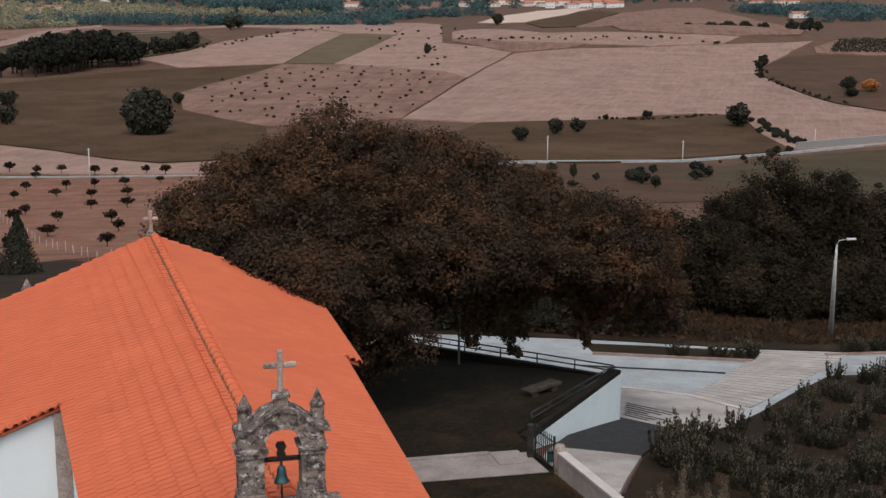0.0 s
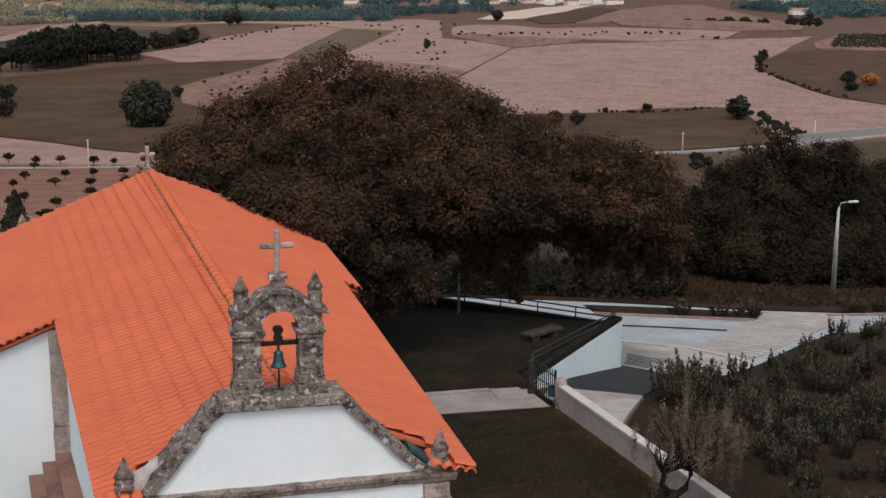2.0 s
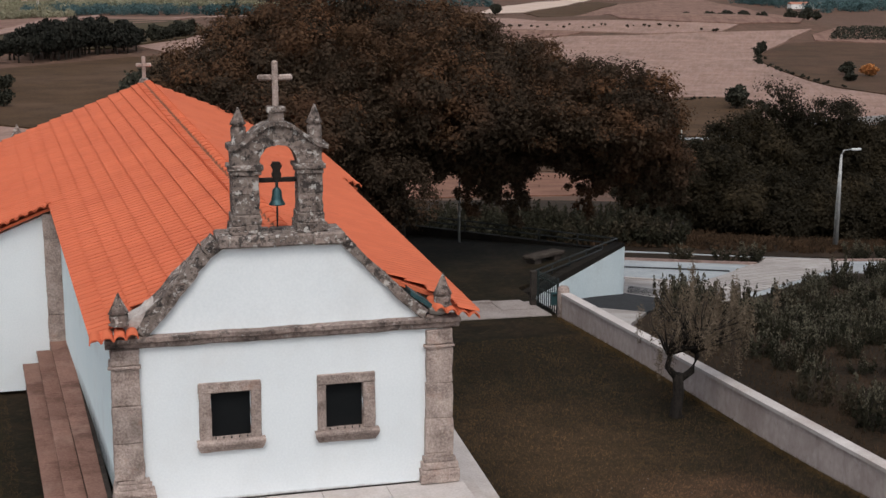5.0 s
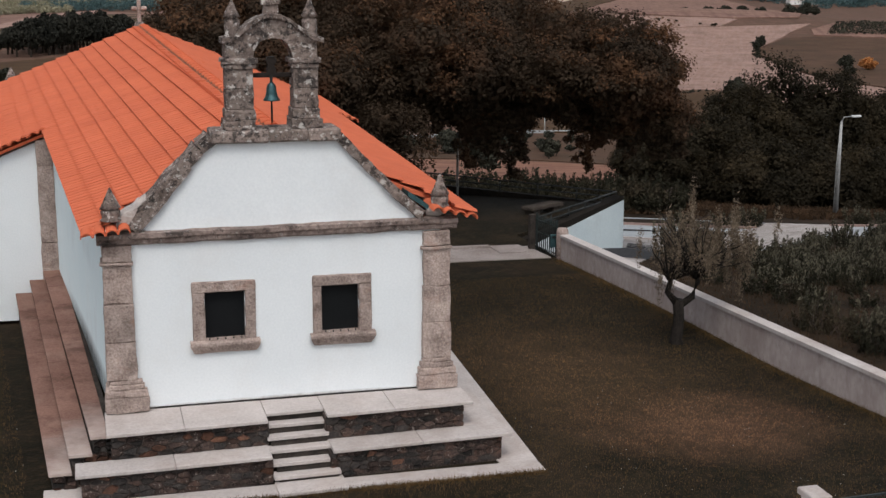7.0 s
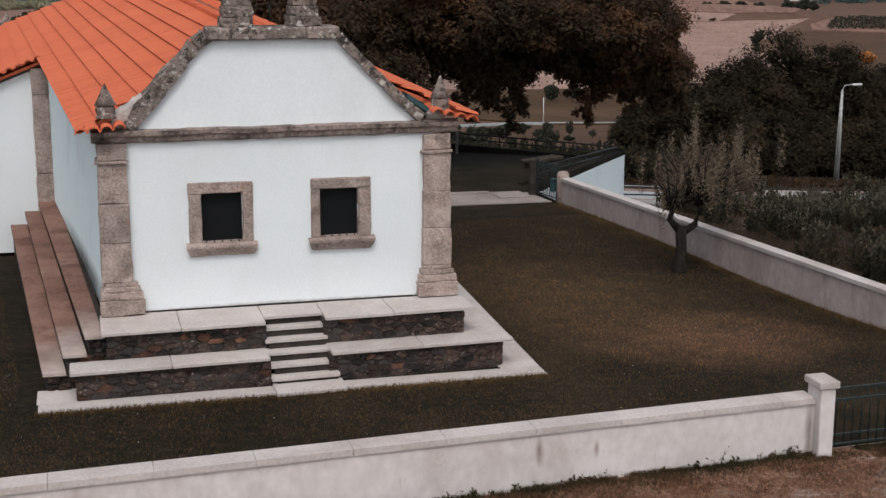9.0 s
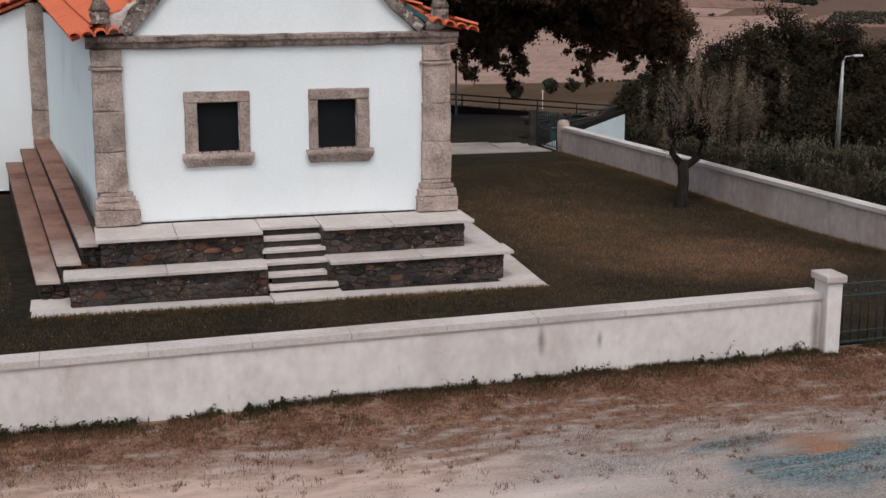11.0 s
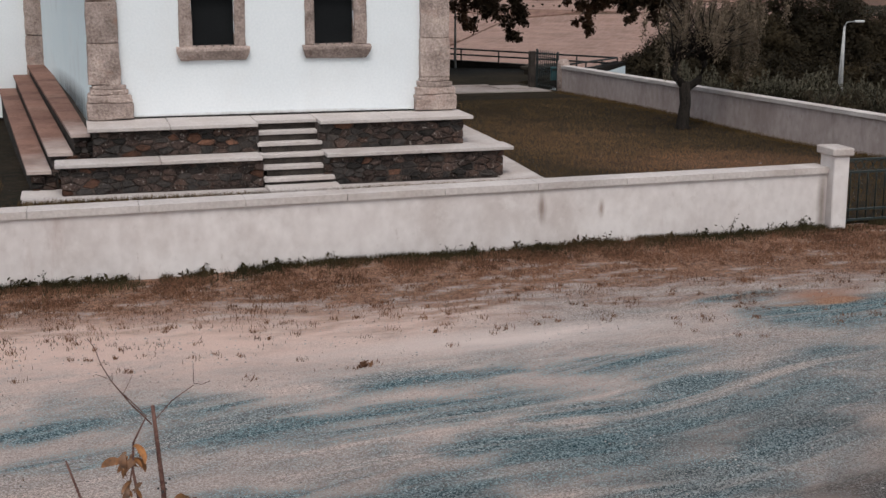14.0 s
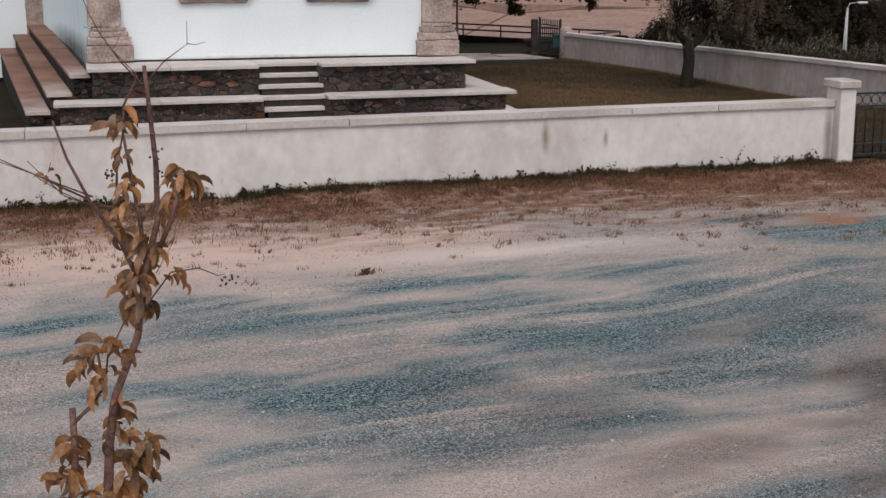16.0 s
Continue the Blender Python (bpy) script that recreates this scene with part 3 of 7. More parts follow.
    rim = math_node("ADD", drift, math_node("ADD", math_node("MULTIPLY", math_node("SUBTRACT", both, 0.5), 1.9), math_node("MULTIPLY", speck, 0.35)))
    rim = math_node("MULTIPLY", rng(rim, 0.04, 0.4, 0.0, 0.97), rng(drift, 0.0, 0.25))
    rim = math_node("MULTIPLY", rim, rng(math_node("ADD", sweep(0.22, 4.2, 8, 0.6, 2.6), math_node("MULTIPLY", speck, 0.15)), 0.36, 0.52, 0.2, 1.0))
    col = mix(rim, col, blue)
    # a small rusty patch of dry moss
    mp = n.new("ShaderNodeMapping")
    mp.vector_type = "TEXTURE"
    mp.inputs["Location"].default_value, mp.inputs["Scale"].default_value = (5.0, -10.0, 0.3), (0.6, 0.22, 2)
    link(bent.node.outputs[0], mp.inputs[0])
    moss = n.new("ShaderNodeTexGradient")
    moss.gradient_type = "SPHERICAL"
    link(mp.outputs[0], moss.inputs[0])
    col = mix(rng(math_node("ADD", moss.outputs[1], math_node("MULTIPLY", speck, 0.3)), 0.15, 0.6, 0.0, 0.85), col, mix(rng(stone, 0.1, 0.9), (0.3, 0.13, 0.065), (0.62, 0.32, 0.19)))
    # pale worn lines where the wheels ran
    broken = rng(math_node("ADD", tex(0.9, (0.6, 1.3, 1), 6).outputs[0], math_node("MULTIPLY", speck, 0.12)), 0.4, 0.6, 0.1, 1.0)
    broken = math_node("MULTIPLY", broken, rng(sep.outputs[0], 0.5, 4.5, 1.0, 0.4))
    tyre = math_node("ADD", sweep(0.13, 1.5, 7, 0.7, 5.5), math_node("MULTIPLY", speck, 0.13))
    open_ = rng(rim, 0.0, 1.0, 1.0, 0.25)
    col = mix(math_node("MULTIPLY", math_node("MULTIPLY", math_node("MULTIPLY", rng(tyre, 0.53, 0.64, 0.0, 0.9), zone), broken), open_), col, sand)
    tyre = math_node("ADD", sweep(0.16, 2.4, 7, 0.9, 1.2), math_node("MULTIPLY", speck, 0.13))
    col = mix(math_node("MULTIPLY", math_node("MULTIPLY", rng(tyre, 0.55, 0.66, 0.0, 0.8), zone), open_), col, sand)
    # darker trodden stones to the right
    shade_r = math_node("MULTIPLY", rng(sep.outputs[0], 0.8, 4.5, 0.0, 0.52), rng(sep.outputs[1], -10.5, -13.5))
    col = mix(shade_r, col, mix(rng(stone, 0.15, 0.95), (0.07, 0.07, 0.072), (0.44, 0.4, 0.385)))
    # brown trodden earth among the stones further out
    earth = math_node("ADD", tex(1.1, (0.7, 1.5, 1), 8).outputs[0], math_node("MULTIPLY", speck, 0.28))
    earth = math_node("MULTIPLY", rng(earth, 0.49, 0.63, 0.1, 0.7), math_node("MULTIPLY", rng(sep.outputs[1], -13.0, -14.6), rng(sep.outputs[0], -2.5, 1.0)))
    col = mix(earth, col, mix(rng(stone, 0.15, 0.95), (0.045, 0.03, 0.025), (0.25, 0.19, 0.165)))
    # rusty dry turf towards the wall
    grass = mix(rng(math_node("ADD", math_node("MULTIPLY", stone, 0.4), math_node("MULTIPLY", tex(16, (1, 1, 1), 6).outputs[0], 0.6)), 0.3, 0.7), (0.05, 0.023, 0.013), (0.46, 0.245, 0.155))
    thick = math_node("ADD", tex(3.4, (0.55, 1.5, 1), 10).outputs[0], math_node("MULTIPLY", rng(y, -10.2, -7.6), 0.26))
    thick = math_node("ADD", thick, math_node("MULTIPLY", speck, 0.2))
    thick = math_node("ADD", thick, rng(sep.outputs[0], 0.0, 5.0, 0.0, 0.07))
    col = mix(math_node("MULTIPLY", rng(y, -10.6, -9.0), rng(thick, 0.55, 0.68, 0.0, 0.94)), col, grass)
    link(col, bsdf.inputs["Base Color"])
    bsdf.inputs["Roughness"].default_value = 0.95
    bsdf.inputs["Specular IOR Level"].default_value = 0.12
    bp = n.new("ShaderNodeBump")
    bp.inputs["Strength"].default_value, bp.inputs["Distance"].default_value = 0.9, 0.025
    link(math_node("ADD", math_node("ADD", grain, pebble), math_node("MULTIPLY", cell.outputs["Distance"], -0.9)), bp.inputs["Height"])
    link(bp.outputs[0], bsdf.inputs["Normal"])
    return m


def court_height(x, y):
    z = 0.29 + 0.05 * noise.noise(Vector((x * 0.35, y * 0.9, 2))) + 0.02 * noise.noise(Vector((x * 1.5, y * 3, 5)))
    return z + 0.12 * max(0.0, min(1.0, (y + 8.6) / 1.6))


gravelmat = gravel_material()
parched(gravelmat, (-3.2, -9.9, 0.3), (6.5, 1.9, 2.0), (0.86, 0.63, 0.54), (1.5, 3, 1))
parched(gravelmat, (0.9, -10.55, 0.3), (3.2, 0.55, 1.0), (0.86, 0.73, 0.67), (0.5, 2.0, 1))
parched(gravelmat, (5.0, -9.7, 0.3), (0.9, 0.35, 1.0), (0.42, 0.21, 0.135))
sheet("gravel_forecourt", [(-20, -40), (26, -40), (26, -6.3), (13.0, -6.25), (6.9, -6.55), (-20, -8.2)], court_height, gravelmat,
              "pale sandy gravel with blue-grey wheel tracks", "gravel", 0.0, 0.4)

# ---- chapel ----
chapel = thing("chapel", "whitewashed village chapel with granite trim and orange tiled roof", "chapel", at=(0, 0, 0))


def ridge_at(y):
    return 0.2 - 0.0605 * y, 6.07 + 0.0405 * y


SLOPE = 0.40
FLOOR = 1.5

# facade with two window openings and a clipped gable
WIN = ((-1.40, -0.69, 2.66, 3.54), (0.69, 1.38, 2.66, 3.54))
bm = bmesh.new()
for x0, x1, z0, z1 in ((-2.9, -1.40, FLOOR, 4.6), (-0.69, 0.69, FLOOR, 4.6), (1.38, 2.9, FLOOR, 4.6), (-1.40, -0.69, FLOOR, 2.66), (-1.40, -0.69, 3.54, 4.6),
                       (0.69, 1.38, FLOOR, 2.66), (0.69, 1.38, 3.54, 4.6)):
    box(bm, x0, x1, 0, 0.6, z0, z1)
bmesh.ops.remove_doubles(bm, verts=bm.verts, dist=1e-4)
part("facade_wall", bm, plaster, chapel)
GABLE = [(-2.47, 4.66), (-2.25, 4.94), (-1.87, 5.38), (-1.56, 5.77), (-1.33, 6.04), (-1.2, 6.16), (0.98, 6.2), (1.5, 5.66), (2.0, 5.16), (2.47, 4.68)]
part("gable_wall", prism(bmesh.new(), GABLE, 0.02, 0.55), plaster, chapel)


def wall_run(name, a, b, z0, z1, thick, material, parent, inward):
    """A straight wall between two plan points; inward: the side to which its thickness goes."""
    d = Vector((b[0] - a[0], b[1] - a[1])).normalized()
    nrm = Vector((-d.y, d.x)) * thick * inward
    return part(name, slab(bmesh.new(), [a, b, (b[0] + nrm.x, b[1] + nrm.y), (a[0] + nrm.x, a[1] + nrm.y)], z0, z1), material, parent)


wall_run("side_wall", (-3.02, 0.3), (-4.1, 11.9), FLOOR - 0.3, 4.62, 0.5, skyplaster, chapel, -1)
wall_run("side_wall", (3.02, 0.3), (3.12, 15.2), FLOOR - 0.3, 4.62, 0.5, plaster, chapel, 1)
# wider rear body
bm = bmesh.new()
prism(bm, [(-4.3, 0.2), (-7.2, 0.2), (-7.2, 3.7), (-4.3, 4.86)], 11.92, 12.4)
part("rear_front_wall", bm, plaster, chapel)
part("rear_front_wall", prism(bmesh.new(), [(3.1, 0), (4.0, 0), (4.0, 4.5), (3.1, 4.9)], 15.2, 15.6), plaster, chapel)
wall_run("rear_side_wall", (-7.2, 12), (-7.2, 24), 0, 3.7, 0.5, plaster, chapel, -1)
wall_run("rear_side_wall", (4.0, 15.3), (4.0, 24), -0.5, 4.5, 0.5, plaster, chapel, 1)
part("rear_gable_wall", prism(bmesh.new(), [(-7.2, -0.5), (4.0, -0.5), (4.0, 4.6), (-1.25, 6.75), (-7.2, 4.3)], 23.6, 24.1), plaster, chapel)
part("floor", slab(bmesh.new(), [(-2.8, 0.6), (2.8, 0.6), (2.8, 23), (-4.6, 23), (-3.8, 11.5)], 1.2, 1.48), concrete, chapel)

# cornice in five lengths
for x0, x1 in ((-3.2, -1.75), (-1.745, -0.3), (-0.295, 0.95), (0.955, 2.1), (2.105, 3.2)):
    b = bmesh.new()
    prism(b, [(-0.06, 4.47), (-0.09, 4.5), (-0.1, 4.56), (-0.15, 4.6), (-0.16, 4.67), (0.1, 4.7), (0.1, 4.47)], x0, x1)
    # the outline lies in y, z here: turn it to run along x
    for v in b.verts:
        v.co = Vector((v.co.y, v.co.x, v.co.z + 0.012 * (v.co.y > 0)))
    bmesh.ops.recalc_face_normals(b, faces=b.faces)
    bmesh.ops.subdivide_edges(b, edges=[q for q in b.edges if q.calc_length() > 0.5], cuts=7)
    part("cornice_stone", roughen(roughen(b, 0.014, 3), 0.014, 11), stained, chapel)


def shaft(parent, x0, x1, y0, y1, z0, z1, courses, material, name="stone_block", swell=0.0):
    """A pilaster or pier of stacked worn blocks."""
    zs = [z0 + (z1 - z0) * (k / courses) for k in range(courses + 1)]
    for k in range(courses):
        e = swell * (1 - k / max(1, courses - 1))
        b = boxmesh(x0 - e, x1 + e, y0 - e, y1, zs[k] + 0.003, zs[k + 1] - 0.003, bevel=0.01)
        bmesh.ops.subdivide_edges(b, edges=[q for q in b.edges if q.calc_length() > 0.1], cuts=2, use_grid_fill=True)
        part(name, roughen(roughen(b, 0.018, 3.3, x0 + k), 0.02, 11, x0), material, parent)


for side, (sx0, sx1), (px0, px1) in (("l", (-3.12, -2.63), (-3.18, -2.43)), ("r", (2.57, 3.06), (2.45, 3.18))):
    pil = part("pilaster", boxmesh(sx0 + 0.03, sx1 - 0.03, -0.06, 0.4, FLOOR, 4.44), granite, chapel)
    shaft(pil, px0, px1, -0.2, 0.46, 1.49, 1.76, 1, granite, "plinth_stone")
    shaft(pil, px0 + 0.02, px1 - 0.02, -0.18, 0.45, 1.76, 1.9, 1, granite, "plinth_stone")
    shaft(pil, px0 + 0.06, px1 - 0.06, -0.16, 0.44, 1.9, 1.99, 1, granite, "base_moulding")
    shaft(pil, px0 + 0.1, px1 - 0.1, -0.13, 0.43, 1.99, 2.06, 1, granite, "base_moulding")
    shaft(pil, sx0, sx1, -0.11, 0.42, 2.06, 4.12, 3, granite, swell=0.02)
    shaft(pil, sx0 - 0.04, sx1 + 0.03, -0.15, 0.44, 4.12, 4.18, 1, granite, "neck_stone")
    shaft(pil, sx0, sx1, -0.12, 0.42, 4.19, 4.46, 1, granite, "capital_stone")
# pilaster on the corner of the rear body
pil = part("pilaster", boxmesh(-4.46, -4.12, 11.84, 12.2, 0.9, 4.83), granite, chapel)
shaft(pil, -4.5, -4.09, 11.78, 12.2, 0.9, 4.85, 6, granite)

# windows: four granite frame stones, reveal, grille, dark glass
for (x0, x1, z0, z1), (ox0, ox1) in zip(WIN, ((-1.62, -0.5), (0.525, 1.605))):
    win = part("window", boxmesh(x0 - 0.02, x1 + 0.02, 0.12, 0.14, z0 - 0.02, z1 + 0.02), glass, chapel, "dark glazed window in a granite surround")
    for nm, bx in (("frame_stone", (ox0, x0, -0.045, 0.115, z0, z1)), ("frame_stone", (x1, ox1, -0.045, 0.115, z0, z1)),
                   ("lintel", (ox0, ox1, -0.05, 0.115, z1, 3.73))):
        b = boxmesh(*bx, bevel=0.015)
        bmesh.ops.subdivide_edges(b, edges=[q for q in b.edges if q.calc_length() > 0.15], cuts=4, use_grid_fill=True)
        part(nm, roughen(roughen(b, 0.012, 4, x0), 0.01, 12, x0), granite, win)
    b = bmesh.new()
    prism(b, [(-0.03, 2.43), (-0.07, 2.45), (-0.12, 2.54), (-0.15, 2.59), (-0.15, 2.635), (-0.12, 2.66), (0.06, 2.668), (0.115, 2.68), (0.115, 2.43)], ox0 - 0.06, ox1 + 0.06)
    bmesh.ops.subdivide_edges(b, edges=[q for q in b.edges if q.calc_length() > 0.5], cuts=9)
    mid_x = (ox0 + ox1) / 2
    for v in b.verts:
        # the lower edge draws in at both ends
        low = max(0.0, min(1.0, (2.6 - v.co.z) / 0.17))
        v.co = Vector((mid_x + (v.co.y - mid_x) * (1 - 0.13 * low ** 1.5), v.co.x, v.co.z))
    bmesh.ops.recalc_face_normals(b, faces=b.faces)
    part("sill", roughen(roughen(b, 0.01, 4, x1), 0.008, 13, x1), granite, win)
    for k in range(5):
        xb = x0 + (x1 - x0) * (k + 0.5) / 5
        part("grille_bar", tube(bmesh.new(), [(xb, 0.0, z0 + 0.002), (xb, 0.0, z0 + 0.03), (xb, 0.0, z0 + 0.045)], [0.011, 0.011, 0.004], 6), iron, win)

# coping stones up the clipped gable, broad and lichened
LEFT = [(-2.5, 4.68, 0.22), (-2.27, 4.93, 0.27), (-1.89, 5.38, 0.24), (-1.58, 5.77, 0.2), (-1.35, 6.04, 0.19), (-1.15, 6.22, 0.18)]
RIGHT = [(2.52, 4.7, 0.17), (2.15, 5.03, 0.16), (1.78, 5.4, 0.15), (1.4, 5.78, 0.15), (1.0, 6.2, 0.16)]
for run, sgn in ((LEFT, -1), (RIGHT, 1)):
    for (xa, za, wa), (xb, zb, wb) in zip(run, run[1:]):
        d = Vector((xb - xa, zb - za)).normalized()
        nv = Vector((d.y, -d.x)) if sgn > 0 else Vector((-d.y, d.x))
        wa, wb = wa - 0.02, wb - 0.02
        o = [(xa - nv.x * 0.03, za - nv.y * 0.03), (xb - nv.x * 0.03, zb - nv.y * 0.03), (xb + nv.x * wb, zb + nv.y * wb), (xa + nv.x * wa, za + nv.y * wa)]
        b = prism(bmesh.new(), o, -0.09, 0.62)
        bmesh.ops.subdivide_edges(b, edges=b.edges, cuts=2, use_grid_fill=True)
        part("coping_stone", roughen(roughen(b, 0.03, 3.5, xa), 0.02, 10, xa), lichen, chapel)
for x0, x1 in ((-1.2, -0.2), (-0.195, 0.5), (0.505, 1.08)):
    b = boxmesh(x0, x1, -0.12, 0.75, 6.17, 6.39, bevel=0.03)
    part("coping_stone", roughen(b, 0.02, 4, x0), lichen, chapel)

# belfry
belfry = part("belfry", boxmesh(-0.86, -0.46, 0.1, 0.5, 6.4, 7.6), lichen, chapel, "lichen-grey granite bell gable with a round arch")
part("pier_core", boxmesh(0.3, 0.66, 0.1, 0.5, 6.4, 7.6), lichen, belfry)
for x0, x1 in ((-0.9, -0.42), (0.27, 0.7)):
    shaft(belfry, x0 - 0.06, x1 + 0.05 * (x0 > 0) + 0.02, 0.0, 0.6, 6.385, 6.56, 1, lichen, "base_stone")
    shaft(belfry, x0 - 0.03, x1 + 0.02, 0.03, 0.57, 6.56, 6.74, 1, lichen, "base_stone")
    shaft(belfry, x0, x1, 0.06, 0.54, 6.74, 7.44, 2, lichen, "pier_stone")
    shaft(belfry, x0 - 0.03, x1 + 0.03, 0.03, 0.57, 7.44, 7.53, 1, lichen, "impost_stone")
    shaft(belfry, x0 - 0.07, x1 + 0.06, 0.0, 0.6, 7.53, 7.62, 1, lichen, "impost_stone")
CX, RAD = -0.075, 0.345


def swan(x):
    """The swept line of the belfry's cornice."""
    u = (x - CX) / 0.87
    return 7.9 + 0.43 * (0.5 + 0.5 * math.cos(math.pi * min(1, abs(u)) ** 1.15))


arch_cuts = [(-0.9, -0.42), (-0.42, -0.18), (-0.18, 0.03), (0.03, 0.27), (0.27, 0.7)]
for xa, xb in arch_cuts:
    lowpts, toppts = [], []
    for k in range(7):
        x = xa + (xb - xa) * k / 6
        u = x - CX
        zl = 7.62 + (math.sqrt(max(0, RAD * RAD - u * u)) if abs(u) < RAD else 0)
        lowpts.append((x, zl))
        toppts.append((x, swan(x) - 0.02))
    b = prism(bmesh.new(), lowpts + toppts[::-1], 0.05, 0.53)
    part("arch_stone", roughen(roughen(b, 0.014, 5, xa), 0.012, 13, xa), lichen, belfry)
for xa, xb in ((-0.95, -0.5), (-0.5, -0.23), (-0.23, 0.08), (0.08, 0.36), (0.36, 0.8)):
    up, dn = [], []
    for k in range(7):
        x = xa + (xb - xa) * k / 6
        curl = 0.025 * max(0.0, abs(x - CX) / 0.85 - 0.75) / 0.25
        up.append((x, swan(x) + 0.045 + curl))
        dn.append((x, swan(x) - 0.025))
    b = prism(bmesh.new(), dn + up[::-1], -0.02, 0.57)
    part("cornice_stone", roughen(roughen(b, 0.018, 5, xa), 0.02, 13, xa), lichen, belfry)
shaft(belfry, -0.2, 0.05, 0.16, 0.42, 8.34, 8.52, 1, lichen, "cross_base")
shaft(belfry, -0.24, 0.09, 0.13, 0.45, 8.52, 8.62, 1, lichen, "cross_base")


def stone_cross(parent, x, y, z0, z1, arm, thick, material):
    up = boxmesh(x - thick / 2, x + thick / 2, y - thick / 2, y + thick / 2, z0, z1, bevel=thick * 0.25)
    c = part("cross", roughen(up, 0.006, 6), material, parent, "weathered stone cross")
    za = z0 + (z1 - z0) * 0.64
    for s in (-1, 1):
        lo, hi = sorted((x + s * thick / 2, x + s * arm))
        part("cross_arm", roughen(boxmesh(lo, hi, y - thick * 0.45, y + thick * 0.45, za - thick / 2, za + thick / 2, bevel=thick * 0.25), 0.006, 6), material, c)


stone_cross(belfry, -0.075, 0.29, 8.61, 9.42, 0.31, 0.105, granite)


def finial(parent, x, y, z, w, h_body, h_tip, material, name="finial"):
    """A square worn body with a neck and a pointed tip."""
    prof = [(w * 0.62, 0), (w * 0.6, h_body * 0.12), (w * 0.5, h_body * 0.2), (w * 0.56, h_body * 0.6), (w * 0.54, h_body * 0.9), (w * 0.4, h_body),
            (w * 0.6, h_body * 1.05), (w * 0.37, h_body + h_tip * 0.42), (w * 0.15, h_body + h_tip * 0.8), (0.012, h_body + h_tip)]
    b = lathe(bmesh.new(), prof, 10, (x, y, z))
    part(name, roughen(b, 0.015, 6, x), material, parent)


finial(belfry, -0.745, 0.3, 7.96, 0.25, 0.34, 0.32, lichen)
finial(belfry, 0.61, 0.3, 7.96, 0.25, 0.34, 0.35, lichen)
finial(chapel, -2.94, 0.0, 4.9, 0.3, 0.2, 0.38, lichen, "corner_pinnacle")
fillet = surface("pale_cement", (0.34, 0.3, 0.28), (0.5, 0.45, 0.42), 3, 0.9, 0.3, 18, (0.2, 0.16, 0.14), 1.5, 0.5)
b = prism(bmesh.new(), [(-2.84, 4.72), (-2.5, 4.72), (-2.36, 4.98), (-2.14, 5.26), (-2.34, 5.24), (-2.58, 5.08), (-2.78, 4.98)], -0.02, 0.5)
bmesh.ops.subdivide_edges(b, edges=[q for q in b.edges if q.calc_length() > 0.12], cuts=3, use_grid_fill=True)
part("mortar_fillet", roughen(roughen(b, 0.04, 4), 0.03, 12), fillet, chapel, "pale cement between pinnacle and coping")
b = bmesh.new()
bmesh.ops.create_icosphere(b, subdivisions=3, radius=1.0)
for v in b.verts:
    v.co = Vector((2.84 + 0.19 * v.co.x, 0.16 + 0.26 * v.co.y, 4.82 + 0.15 * v.co.z))
part("mortar_fillet", roughen(roughen(b, 0.05, 4), 0.02, 12), fillet, chapel, "pale cement round the foot of the pinnacle")
finial(chapel, 2.9, 0.02, 4.9, 0.3, 0.2, 0.4, lichen, "corner_pinnacle")
finial(chapel, -5.55, 24.3, 4.75, 0.42, 0.45, 0.55, lichen, "rear_pinnacle")
finial(chapel, 3.3, 24.2, 5.0, 0.42, 0.3, 0.5, lichen, "rear_pinnacle")
part("rear_cross_base", roughen(lathe(bmesh.new(), [(0.3, -0.25), (0.2, 0), (0.16, 0.15), (0.12, 0.2)], 8, (-1.29, 24.25, 7.0)), 0.02, 5), lichen, chapel)
stone_cross(chapel, -1.29, 24.25, 7.13, 7.95, 0.26, 0.13, granite)

# bell
bell = thing("church_bell", "small green bronze bell on a dark wooden headstock", "bell", at=(-0.085, 0.31, 6.86))
prof = [(0.148, 0), (0.146, 0.02), (0.118, 0.06), (0.094, 0.14), (0.085, 0.24), (0.066, 0.29), (0.03, 0.315), (0.02, 0.37)]
part("bell_body", lathe(bmesh.new(), prof, 20), bronze, bell)
part("beam", boxmesh(-0.345, 0.355, -0.05, 0.05, 0.41, 0.49, bevel=0.012), darkwood, bell)
part("headstock", prism(bmesh.new(), [(-0.06, 0.45), (-0.085, 0.55), (-0.055, 0.62), (-0.1, 0.7), (-0.06, 0.77), (0.06, 0.77), (0.1, 0.7), (0.055, 0.62), (0.085, 0.55), (0.06, 0.45)], -0.06, 0.06), darkwood, bell)
part("clapper", tube(bmesh.new(), [(0, 0, 0.1), (0, 0, -0.18), (0, 0, -0.4)], [0.012, 0.02, 0.014]), iron, bell)
part("strap", boxmesh(-0.02, 0.02, -0.055, 0.055, 0.33, 0.5), iron, bell)

# ---- terraces ----
TER2, TER1, SLABZ = 1.47, 0.98, 0.47
STAIR = (-0.45, 0.55)


